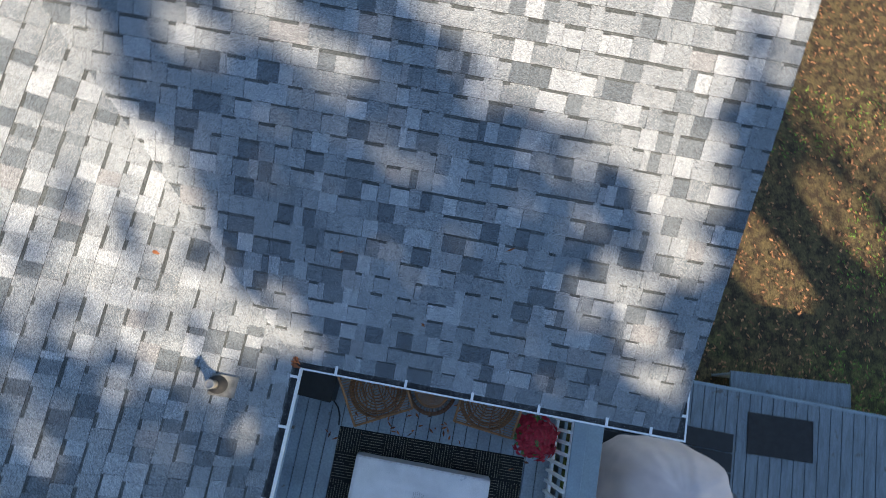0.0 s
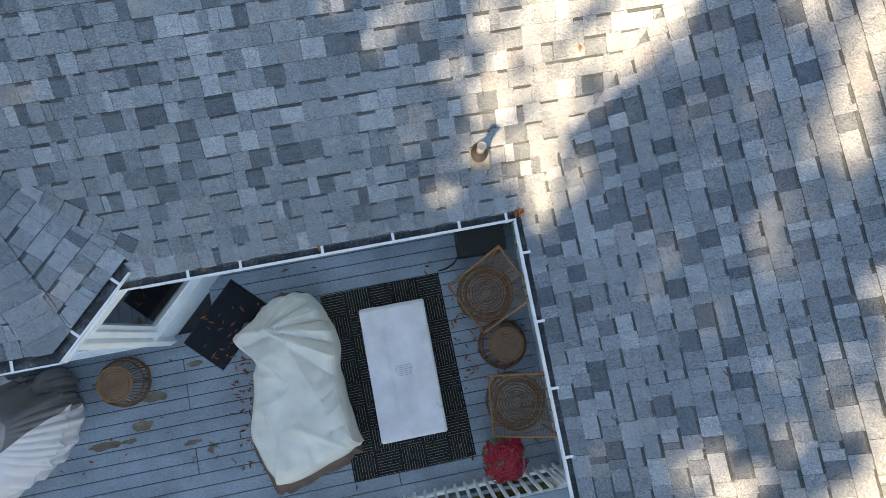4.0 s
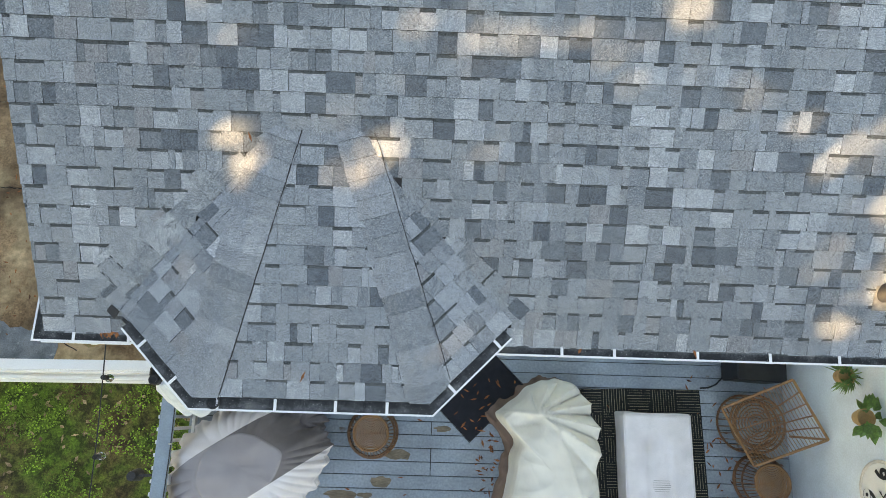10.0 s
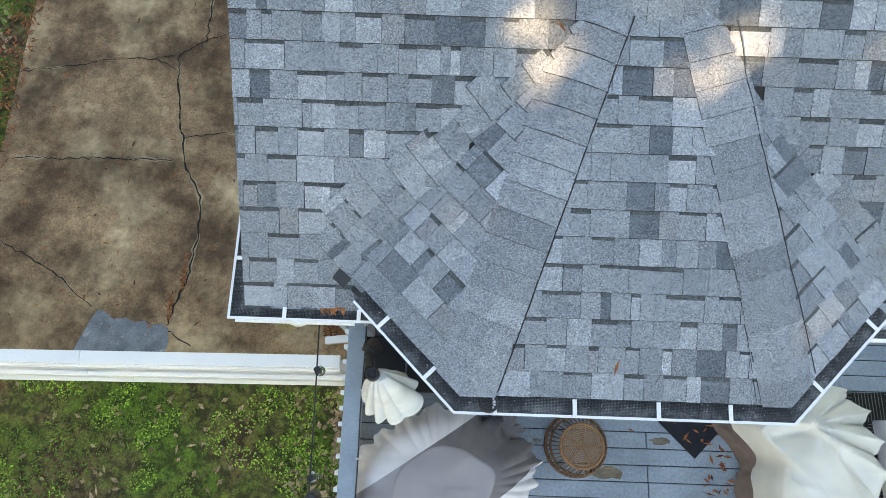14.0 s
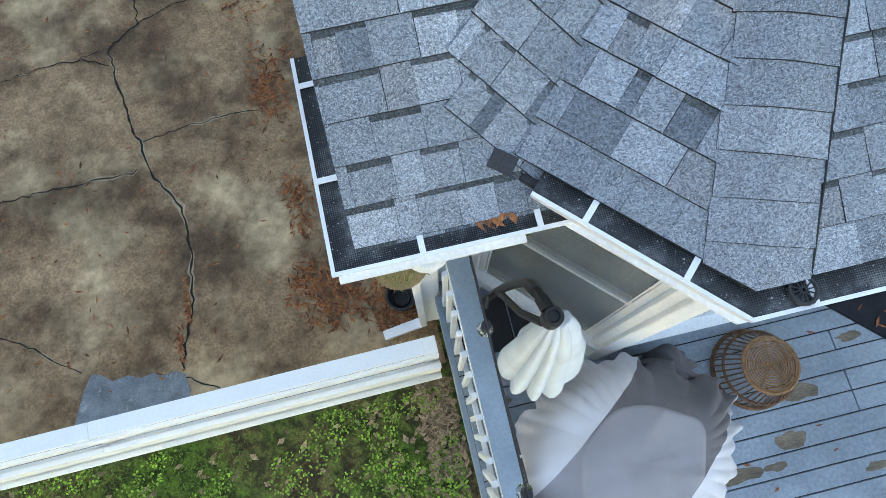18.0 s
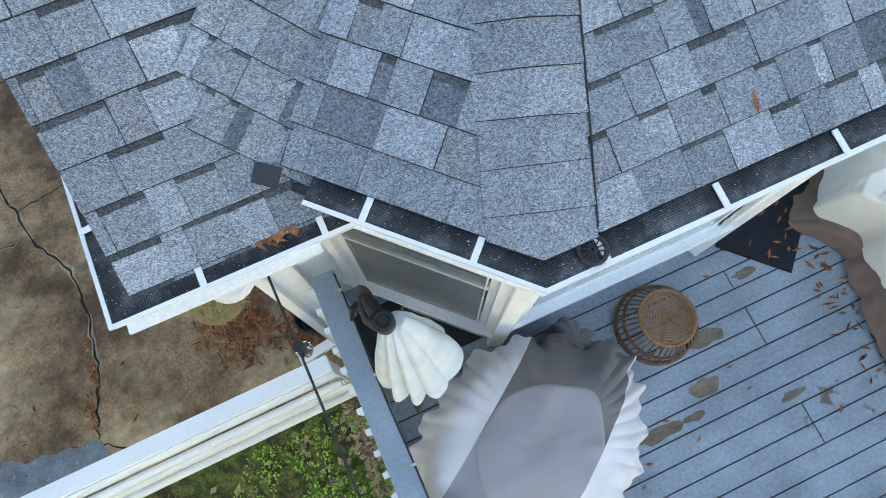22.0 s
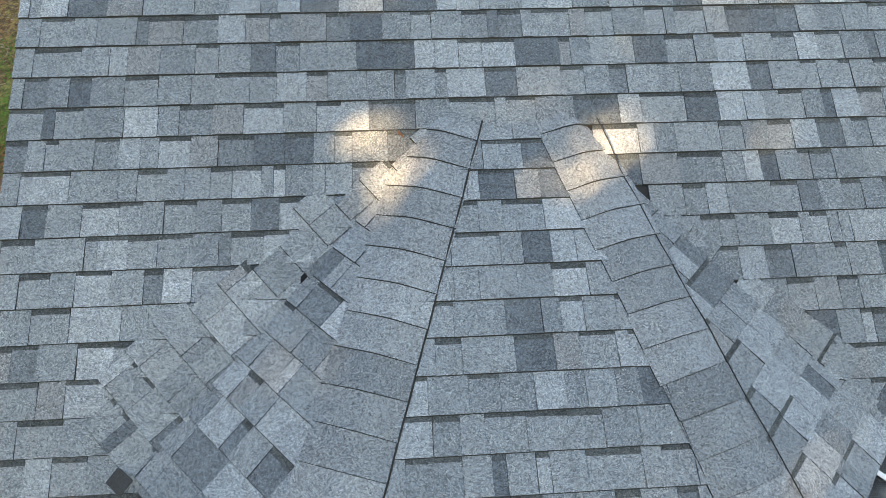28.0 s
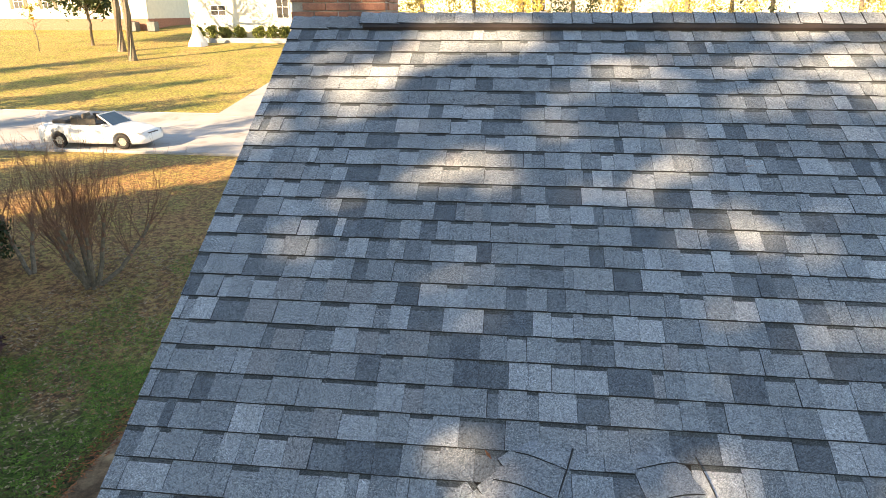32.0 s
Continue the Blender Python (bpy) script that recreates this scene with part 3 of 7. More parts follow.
def gutter_run(p, q, inward, h_at, m0=0.0, m1=0.0, lip=LIP):
    """A K-style trough with its lip from p to q; inward: towards the house; m0, m1: how far the back runs on at the ends for a mitre."""
    p, q, n_ = Vector((*p, lip)), Vector((*q, lip)), Vector((*inward, 0)).normalized()
    d = (q - p).normalized()

    def strip(profile, material, name, lab=""):
        bm = bmesh.new()
        rows = []
        for base, mm, sg in ((p, m0, -1), (q, m1, 1)):
            rows.append([bm.verts.new(base + n_ * a + Vector((0, 0, z)) + d * sg * mm * a / 0.12) for a, z in profile])
        k = len(profile)
        for i in range(k):
            j = (i + 1) % k
            bm.faces.new((rows[0][i], rows[0][j], rows[1][j], rows[1][i]))
        bm.faces.new(rows[0])
        bm.faces.new(rows[1][::-1])
        part(name, bm, material, gutter, lab)

    strip([(0.0, 0.0), (0.014, 0.0), (0.014, -0.006), (0.006, -0.008), (0.008, -0.018), (0.04, -0.112), (0.118, -0.112), (0.118, -0.12), (0.034, -0.12), (0.0, -0.014)], M_GUTTER, "trough")
    strip([(0.014, -0.004), (0.118, 0.002), (0.118, -0.002), (0.014, -0.008)], M_GUARD, "leaf_guard", "black perforated leaf guard")
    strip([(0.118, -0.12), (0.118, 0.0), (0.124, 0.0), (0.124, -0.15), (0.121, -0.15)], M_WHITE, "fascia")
    for t in h_at:
        c = p + d * t
        part("hanger", beam_bm(c + n_ * 0.004 + Vector((0, 0, 0.003)), c + n_ * 0.095 + Vector((0, 0, 0.009)), 0.022, 0.006, 0.001), M_GUTTER, gutter)


gutter_run((-6.7, 0), (-5.62, 0), (0, 1), (0.32, 0.737), m0=-0.12)
gutter_run((-3.3, 0), (0, 0), (0, 1), (0.663, 1.073, 1.725, 2.297, 2.845, 3.237), m1=0.12)
gutter_run((0, 0), (0, -3.11), (1, 0), (0.278, 0.845, 1.385, 1.924, 2.472, 2.826), m0=0.12, m1=-0.12)
gutter_run((-5.99, 0.1), (-5.42, -0.476), (0.707, 0.707), (0.2, 0.57), m1=-0.05, lip=BAY_LIP)
gutter_run((-5.42, -0.476), (-3.62, -0.476), (0, 1), (0.216, 0.637, 1.079, 1.458), m0=-0.05, m1=-0.05, lip=BAY_LIP)
gutter_run((-3.62, -0.476), (-3.035, 0.115), (-0.707, 0.707), (0.24, 0.72), m0=-0.05, lip=BAY_LIP)
gutter_run((-6.7, 0.86), (-6.7, 0), (1, 0), (0.125, 0.51), m1=-0.12)
gutter_run((0, -3.11), (0.42, -3.11), (0, 1), (0.2,), m0=-0.12)
# downspout outlet strainer in the bay's corner
strainer = part("outlet_strainer", tube_bm(circle(-5.235, -0.415, BAY_LIP + 0.012, 0.045, 16), 0.008, 6, True), M_DARK, gutter, "round black outlet strainer")
for k in range(6):
    a = k * math.pi / 6
    part("strainer_bar", beam_bm((-5.235 + 0.045 * math.cos(a), -0.415 + 0.045 * math.sin(a), BAY_LIP + 0.014), (-5.235 - 0.045 * math.cos(a), -0.415 - 0.045 * math.sin(a), BAY_LIP + 0.014), 0.004, 0.004, 0), M_DARK, strainer)

# vent pipe with a black boot
pipe = put("vent_pipe", None, label="plumbing vent pipe in a black boot on the roof", category="vent pipe")
M_LEAD = surface("zinc", (0.5, 0.49, 0.46), 0.4, 0.2, 20, 200, 0.2, metal=0.6)
bz = roof_z(0.53)
part("stack", tube_bm([(-0.225, 0.53, bz - 0.02), (-0.225, 0.53, bz + 0.2)], 0.03, 14), M_LEAD, pipe, "grey metal stack", smooth=False)
part("stack_rim", tube_bm([(-0.225 + 0.031 * math.cos(a), 0.53 + 0.031 * math.sin(a), bz + 0.2) for a in np.linspace(0, math.tau, 14, endpoint=False)], 0.007, 6, True), M_LEAD, pipe)
bm = bmesh.new()
rings = []
for r_, h_ in ((0.07, 0.02), (0.062, 0.045), (0.045, 0.08), (0.036, 0.105)):
    rings.append([bm.verts.new((-0.225 + r_ * math.cos(a), 0.53 + r_ * math.sin(a), bz + h_ + PITCH * r_ * math.sin(a) * (1 - h_ / 0.12))) for a in np.linspace(0, math.tau, 18, endpoint=False)])
for a, c in zip(rings, rings[1:]):
    for k in range(18):
        bm.faces.new((a[k], a[(k + 1) % 18], c[(k + 1) % 18], c[k]))
part("boot", bm, M_DARK, pipe, "black rubber boot", smooth=True)
bm = box_bm(0.16, 0.2, 0.005, (0, 0, 0), 0, 0.002)
bm.transform(Matrix.Translation((-0.225, 0.49, roof_z(0.49) + 0.02)) @ Matrix.Rotation(math.atan(PITCH), 4, "X"))
part("flashing", bm, surface("weathered_flashing", (0.2, 0.2, 0.19), 0.7, 0.3, 20, 150, 0.25), pipe)
# kick-out flashing at the foot of each valley
for x_, s in ((-6.02, 1),):
    bm = box_bm(0.09, 0.07, 0.004, (0, 0, 0), 0, 0.001)
    bm.transform(Matrix.Translation((x_ - 0.035, 0.225, roof_z(0.225) + 0.03)) @ Matrix.Rotation(radians(-40 * s), 4, "Z") @ Matrix.Rotation(0.35, 4, "X"))
    box_bm(0.1, 0.03, 0.03, (x_ + 0.06 * s, 0.15, roof_z(0.15) + 0.012), radians(-40 * s), 0.003, bm)
    part("valley_flashing", bm, M_DARK, bay_roof, "dark metal valley flashing")

# ---- walls ----
SOFFIT = LIP - 0.13


def wall(name, p, q, z0, z1, thick, label, openings=(), board=0.13, material=None):
    """A wall from p to q with lapped boards on its left side, cut by openings (from, to, sill, head) along its length."""
    p, q = Vector((*p, 0)), Vector((*q, 0))
    d, length = (q - p).normalized(), (q - p).length
    n_ = Vector((-d.y, d.x, 0))
    core = bmesh.new()
    xs = sorted({0.0, length, *[v for o in openings for v in o[:2]]})
    for a, c in zip(xs, xs[1:]):
        spans = [(z0, z1)]
        for o in openings:
            if o[0] < (a + c) / 2 < o[1]:
                spans = [(z0, o[2]), (o[3], z1)]
        for s0, s1 in spans:
            if s1 - s0 > 0.01:
                mid = p + d * (a + c) / 2 - n_ * thick / 2
                box_bm(c - a, thick, s1 - s0, (mid.x, mid.y, (s0 + s1) / 2), math.atan2(d.y, d.x), 0, core)
    w = part(name, core, M_SIDING)
    tagged(w, label, kind="structure")
    z = z0
    while z < z1 - 0.01:
        top = min(z + board, z1)
        cuts = [(0.0, length)]
        for o in openings:
            if o[2] < top - 0.02 and o[3] > z + 0.02:
                cuts = [(0.0, o[0]), (o[1], length)]
        for a, c in cuts:
            if c - a < 0.02:
                continue
            v = []
            for t in (a, c):
                b = p + d * t
                v += [b + n_ * 0.001 + Vector((0, 0, z)), b + n_ * 0.016 + Vector((0, 0, z)), b + n_ * 0.005 + Vector((0, 0, top)), b + n_ * 0.001 + Vector((0, 0, top))]
            f = [(0, 1, 2, 3), (7, 6, 5, 4), (0, 4, 5, 1), (1, 5, 6, 2), (2, 6, 7, 3)]
            put("siding_board", mesh_of("siding_board", v, f, [material or M_SIDING]), w)
        z += board
    return w


def glass_material():
    m, nd, ln = nodes_of("window_glass")
    p = nd["Principled BSDF"]
    p.inputs["Base Color"].default_value = (0.75, 0.8, 0.8, 1)
    p.inputs["Transmission Weight"].default_value, p.inputs["Roughness"].default_value, p.inputs["IOR"].default_value = 1.0, 0.02, 1.45
    return m


M_GLASS = glass_material()
M_SCREEN = surface("insect_mesh", (0.3, 0.35, 0.39), 0.7, 0.12, 6, 300, 0.2)
M_SCREEN.node_tree.nodes["Principled BSDF"].inputs["Alpha"].default_value = 0.32
# dark base colour stands in for the unlit room
M_ROOM = surface("room_darkened", (0.13, 0.13, 0.115), 0.8)


def window(name, p, q, sill, head, label, sash=True, meet=None, screen=False):
    """A white-trimmed window in a wall's opening from p to q (left to right seen from outside)."""
    p, q = Vector((*p, 0)), Vector((*q, 0))
    d, length = (q - p).normalized(), (q - p).length
    n_ = Vector((d.y, -d.x, 0))
    w = put(name, None, label=label, kind="structure")

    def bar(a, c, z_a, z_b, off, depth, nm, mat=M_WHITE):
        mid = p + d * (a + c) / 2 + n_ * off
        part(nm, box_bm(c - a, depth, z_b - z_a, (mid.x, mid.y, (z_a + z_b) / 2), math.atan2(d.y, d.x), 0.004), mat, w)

    bar(-0.07, 0.0, sill - 0.02, head + 0.09, 0.012, 0.06, "casing")
    bar(length, length + 0.07, sill - 0.02, head + 0.09, 0.012, 0.06, "casing")
    bar(-0.07, length + 0.07, head, head + 0.09, 0.014, 0.064, "head_casing")
    bar(-0.1, length + 0.1, sill - 0.04, sill, 0.025, 0.085, "window_sill")
    bar(-0.07, length + 0.07, sill - 0.13, sill - 0.04, 0.012, 0.05, "apron")
    for a, c in ((0.0, 0.045), (length - 0.045, length)):
        bar(a, c, sill, head, -0.02, 0.04, "sash_stile")
    bar(0.045, length - 0.045, sill, sill + 0.06, -0.02, 0.04, "sash_rail")
    bar(0.045, length - 0.045, head - 0.05, head, -0.02, 0.04, "sash_rail")
    if sash:
        mz = meet or (sill + head) / 2
        bar(0.045, length - 0.045, mz - 0.02, mz + 0.02, -0.012, 0.045, "meeting_rail")
    mid = p + d * length / 2 - n_ * 0.004
    g = part("pane", box_bm(length - 0.09, 0.005, head - sill - 0.1, (mid.x, mid.y, (sill + head) / 2), math.atan2(d.y, d.x), 0), M_GLASS, w)
    g.visible_shadow = False
    if screen:
        part("screen_frame", tube_bm([p + d * 0.06 + n_ * 0.012 + Vector((0, 0, sill + 0.05)), p + d * (length - 0.06) + n_ * 0.012 + Vector((0, 0, sill + 0.05)), p + d * (length - 0.06) + n_ * 0.012 + Vector((0, 0, head - 0.04)), p + d * 0.06 + n_ * 0.012 + Vector((0, 0, head - 0.04))], 0.009, 6, True), M_WHITE, w)
        mid = p + d * length / 2 + n_ * 0.01
        part("insect_screen", box_bm(length - 0.13, 0.0015, head - sill - 0.1, (mid.x, mid.y, (sill + head) / 2), math.atan2(d.y, d.x), 0), M_SCREEN, w, "fine grey insect screen")
    # added sill, coloured dark to hide the pale reveal behind the glass
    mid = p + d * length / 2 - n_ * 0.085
    part("inner_sill", box_bm(length - 0.02, 0.1, 0.02, (mid.x, mid.y, sill + 0.012), math.atan2(d.y, d.x), 0), M_ROOM, w, "inner sill coloured dark so the glass reads dim")
    return w


BAY = [(-6.0, 0.40), (-5.31, -0.29), (-3.70, -0.29), (-3.01, 0.40)]
S0, S1 = 1.92, 3.3
wall("wall_south", (-0.0 + 0.46, 0.46), (-3.01, 0.46), 0, SOFFIT + 0.02, 0.15, "pale blue-grey lap siding wall under the main eave")
wall("wall_south_west", (-6.0, 0.46), (-6.32, 0.46), 0, SOFFIT + 0.02, 0.15, "pale blue-grey lap siding wall by the house corner")
wall("wall_wing_west", (0.46, -2.95), (0.46, 0.46), 0, SOFFIT + 0.02, 0.15, "pale blue-grey lap siding wall of the wing")
wall("wall_wing_south", (8.0, -2.95), (0.46, -2.95), 0, SOFFIT + 0.02, 0.15, "pale blue-grey lap siding end wall of the wing")
wall("wall_west", (-6.32, 0.46), (-6.32, 2 * RIDGE - 0.46), 0, SOFFIT + 0.02, 0.15, "pale blue-grey lap siding gable wall")
wall("wall_bay_west", BAY[1], BAY[0], 0, SOFFIT + 0.11, 0.12, "siding wall under the bay window", [(0.085, 0.955, 1.68, 3.5)])
wall("wall_bay_south", BAY[2], BAY[1], 0, SOFFIT + 0.11, 0.12, "siding wall under the bay window", [(0.12, 1.49, 1.93, 3.5)])
wall("wall_bay_east", BAY[3], BAY[2], 0, SOFFIT + 0.11, 0.12, "siding wall under the bay window", [(0.12, 0.86, S0, S1)])
window("window_1", (-5.985, 0.385), (-5.37, -0.23), 1.68, 3.5, "white-trimmed side window of the bay with an insect screen", meet=2.7, screen=True)
window("window_2", (-5.19, -0.29), (-3.82, -0.29), 1.93, 3.5, "wide white-trimmed front window of the bay", sash=False)
window("window_3", (-3.70 + 0.086, -0.29 + 0.086), (-3.70 + 0.086 + 0.52, -0.29 + 0.086 + 0.52), S0, S1, "white-trimmed side window of the bay", sash=False)
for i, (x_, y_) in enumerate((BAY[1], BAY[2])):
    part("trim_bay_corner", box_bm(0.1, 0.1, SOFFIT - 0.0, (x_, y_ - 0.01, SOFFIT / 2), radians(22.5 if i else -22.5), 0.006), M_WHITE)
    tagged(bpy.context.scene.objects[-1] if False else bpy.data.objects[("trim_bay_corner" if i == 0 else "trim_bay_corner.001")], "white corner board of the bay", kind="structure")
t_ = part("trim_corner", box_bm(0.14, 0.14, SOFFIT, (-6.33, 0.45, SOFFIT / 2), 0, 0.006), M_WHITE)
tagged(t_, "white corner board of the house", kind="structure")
# gable wall top and room shell behind the bay glass
g_ = part("wall_west_gable", prism_bm([(0.46, SOFFIT), (2 * RIDGE - 0.46, SOFFIT), (RIDGE, RIDGE_Z - 0.12)], -0.075, 0.075), M_SIDING)
g_.matrix_basis = Matrix.Translation((-6.395, 0, 0)) @ Matrix(((0, 0, 1, 0), (1, 0, 0, 0), (0, 1, 0, 0), (0, 0, 0, 1)))
tagged(g_, "siding gable under the main ridge", kind="structure")
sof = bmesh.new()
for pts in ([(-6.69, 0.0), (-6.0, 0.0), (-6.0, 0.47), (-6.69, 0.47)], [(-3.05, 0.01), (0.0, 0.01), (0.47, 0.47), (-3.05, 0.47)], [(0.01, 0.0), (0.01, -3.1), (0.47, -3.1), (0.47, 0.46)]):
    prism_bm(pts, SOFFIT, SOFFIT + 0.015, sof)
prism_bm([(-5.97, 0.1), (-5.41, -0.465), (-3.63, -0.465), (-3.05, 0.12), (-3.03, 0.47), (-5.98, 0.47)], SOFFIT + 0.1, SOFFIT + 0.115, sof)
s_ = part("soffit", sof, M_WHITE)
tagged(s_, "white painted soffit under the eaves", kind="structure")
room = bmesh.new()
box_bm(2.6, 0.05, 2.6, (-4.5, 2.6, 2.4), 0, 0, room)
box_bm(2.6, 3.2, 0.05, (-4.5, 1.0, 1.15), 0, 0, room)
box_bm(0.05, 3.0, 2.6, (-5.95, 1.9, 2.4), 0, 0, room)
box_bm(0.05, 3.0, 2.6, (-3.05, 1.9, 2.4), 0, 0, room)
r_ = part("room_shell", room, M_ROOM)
tagged(r_, "room shell behind the bay window, coloured dark as if unlit", kind="structure")

# ---- deck ----
deck = put("deck", None, label="blue-grey painted wooden deck with worn bare patches", kind="structure")
bw, rng = 0.1445, random.Random(3)
y_ = 0.40
while y_ > -2.6:
    if y_ > -0.32:
        spans = [(-6.26, -5.8), (-3.2, 0.45)]
    else:
        spans = [(-6.26, rng.choice((-3.6, -2.2, -1.4))), None]
        spans[1] = (spans[0][1] + 0.004, 0.45)
    for a, c in spans:
        bm = box_bm(c - a - 0.004, bw - 0.008, 0.03, ((a + c) / 2, y_, DECK - 0.015 + rng.uniform(-0.001, 0.001)), 0, 0.003)
        part("board", bm, M_DECK, deck)
    y_ -= bw
M_BARE = surface("bare_wood", (0.22, 0.175, 0.125), 0.8, 0.35, 14, 120, 0.3, 0.4, stretch=(0.25, 1, 1))
for k, (x_, y_, w_, l_) in enumerate(((-3.95, -0.95, 0.16, 0.05), (-4.14, -1.14, 0.12, 0.055), (-3.47, -0.575, 0.1, 0.03), (-4.58, -1.4, 0.16, 0.05), (-4.3, -1.27, 0.08, 0.03), (-3.62, -1.55, 0.1, 0.03))):
    y_ = 0.40 - bw * round((0.40 - y_) / bw)
    out = []
    for i in range(18):
        a = i * math.tau / 18
        rr = 1 + 0.45 * noise.noise((math.cos(a) * 1.7, math.sin(a) * 1.7, k * 3.1)) + 0.15 * noise.noise((math.cos(a) * 5, math.sin(a) * 5, k * 2.1))
        out.append((x_ + w_ * rr * math.cos(a), y_ + max(-0.066, min(0.066, l_ * rr * math.sin(a)))))
    part("worn_patch", prism_bm(out, DECK - 0.001, DECK + 0.0022), M_BARE, deck, "bare brown patch where paint has worn off" if k == 0 else "")
# one dark sheet under the boards, so the gaps read as shade
part("dark_underlay", box_bm(6.6, 2.95, 0.02, (-2.9, -1.05, DECK - 0.06), 0, 0), M_DARK, deck)
part("rim_board", box_bm(6.72, 0.04, 0.24, (-2.9, -2.69, DECK - 0.13), 0, 0.004), M_RAIL, deck)
part("rim_board", box_bm(0.04, 3.0, 0.24, (-6.28, -1.15, DECK - 0.13), 0, 0.004), M_RAIL, deck)


def railing(name, p, q, label, spacing=0.115, inward=1):
    """A painted handrail with white balusters from p to q."""
    p, q = Vector((*p, 0)), Vector((*q, 0))
    d, length = (q - p).normalized(), (q - p).length
    n_ = Vector((-d.y, d.x, 0)) * inward
    top = DECK + 1.02
    r = put(name, None, label=label, category="railing")
    part("cap_rail", beam_bm(p + Vector((0, 0, top)), q + Vector((0, 0, top)), 0.14, 0.034, 0.004), M_RAIL, r, "blue-grey painted cap rail")
    for z in (top - 0.07, DECK + 0.09):
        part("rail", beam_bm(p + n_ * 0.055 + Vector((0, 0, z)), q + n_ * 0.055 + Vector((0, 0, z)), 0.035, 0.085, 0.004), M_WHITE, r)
    k = int(length / spacing)
    bal = box_bm(0.034, 0.034, top - DECK - 0.06, (0, 0, 0), 0, 0.003)
    me = bpy.data.meshes.new("baluster")
    bal.to_mesh(me)
    bal.free()
    me.materials.append(M_WHITE)
    for i in range(k):
        b = p + d * (i + 0.5) * length / k + n_ * 0.09
        put("baluster", me, r, m=Matrix.Translation((b.x, b.y, (top + DECK) / 2 - 0.01)))
    for t in (0.05, length / 2, length - 0.05):
        b = p + d * t + n_ * 0.01
        part("post", box_bm(0.085, 0.085, top - 0.02, (b.x, b.y, (top - 0.02) / 2), 0, 0.005), M_WHITE, r)
    return r


railing("deck_railing", (-6.152, 0.33), (-6.152, -2.62), "blue-grey capped white wooden railing at the deck's edge", inward=-1)
west_rail = bpy.data.objects["deck_railing"]
part("cable", tube_bm([(-6.085 + 0.003 * math.sin(k), 0.3 - 0.15 * k, DECK + 1.042) for k in range(20)], 0.006, 5), M_DARK, west_rail, "black cable stapled along the rail")
for k in range(6):
    part("cable_clip", box_bm(0.03, 0.016, 0.014, (-6.088, 0.2 - 0.5 * k, DECK + 1.044), 0, 0.003), M_LEAD, west_rail)
rl_ = put("rail_lamp", None, label="small black lantern on a bracket outside the rail", category="lamp")
part("bracket", tube_bm([(-6.24, -1.09, DECK + 0.98), (-6.36, -1.1, DECK + 0.99)], 0.014, 8), M_DARK, rl_)
part("lantern", tube_bm([(-6.42, -1.1, DECK + 0.86), (-6.42, -1.1, DECK + 0.93), (-6.42, -1.1, DECK + 1.0), (-6.42, -1.1, DECK + 1.03)], 0.06, 12, False, None, 0.7), M_DARK, rl_)
railing("deck_railing", (-6.1, -2.62), (0.42, -2.62), "white wooden railing along the deck's far side")

# ---- fence, downspout ----
M_FENCE = surface("fence_paint", (0.94, 0.94, 0.93), 0.5, 0.03, 3, 60, 0.04, 0.1, stain=(0.6, 0.58, 0.54), stain_at=0.8, stain_scale=14)
fence = put("garden_fence", None, label="white painted board fence along the driveway", category="fence")
FA, FB = Vector((-6.37, -0.055, 0)), Vector((-15.5, -0.2, 0))
fd = (FB - FA).normalized()
fn = Vector((-fd.y, fd.x, 0))
if fn.y > 0:
    fn = -fn
FT = 1.62
for a, c in zip(np.linspace(0, (FB - FA).length, 5)[:-1], np.linspace(0, (FB - FA).length, 5)[1:]):
    pa, pc = FA + fd * (a + 0.002), FA + fd * (c - 0.002)
    part("cap_board", beam_bm(pa - fn * 0.022 + Vector((0, 0, FT)), pc - fn * 0.022 + Vector((0, 0, FT)), 0.111, 0.03, 0.004), M_FENCE, fence)
    for k in range(7):
        z, o_ = FT - 0.115 - k * 0.222, 0.045 + (0.03 if k % 2 else 0.0)
        part("fence_board", beam_bm(pa + fn * o_ + Vector((0, 0, z)), pc + fn * o_ + Vector((0, 0, z)), 0.022, 0.2, 0.003), M_FENCE, fence)
    for z in (FT - 0.2, FT - 1.1):
        part("fence_rail", beam_bm(pa + fn * 0.105 + Vector((0, 0, z)), pc + fn * 0.105 + Vector((0, 0, z)), 0.036, 0.085, 0.004), M_FENCE, fence)
    b = FA + fd * a
    part("fence_post", box_bm(0.095, 0.095, FT - 0.02, (b.x - 0.05, b.y, (FT - 0.02) / 2), 0, 0.004), M_FENCE, fence)
spout = put("downspout", None, label="white downspout with an elbow onto the driveway", category="downspout")
part("upper_pipe", beam_bm((-6.42, 0.07, LIP - 0.1), (-6.42, 0.36, LIP - 0.36), 0.06, 0.085), M_GUTTER, spout)
part("pipe", beam_bm((-6.42, 0.36, LIP - 0.33), (-6.42, 0.36, 0.2), 0.085, 0.06), M_GUTTER, spout)
part("extension", beam_bm((-6.40, 0.36, 0.22), (-6.78, 0.33, 0.09), 0.085, 0.065), M_GUTTER, spout)



# ---- things on the deck ----
M_RATTAN = surface("rattan", (0.21, 0.1, 0.048), 0.5, 0.35, 25, 160, 0.3, 0.3)
M_RATTAN_LIGHT = surface("rattan_honey", (0.34, 0.17, 0.075), 0.45, 0.3, 25, 160, 0.3, 0.3)
M_MAT = surface("black_rubber", (0.012, 0.014, 0.022), 0.85, 0.3, 12, 200, 0.3, 0.5)
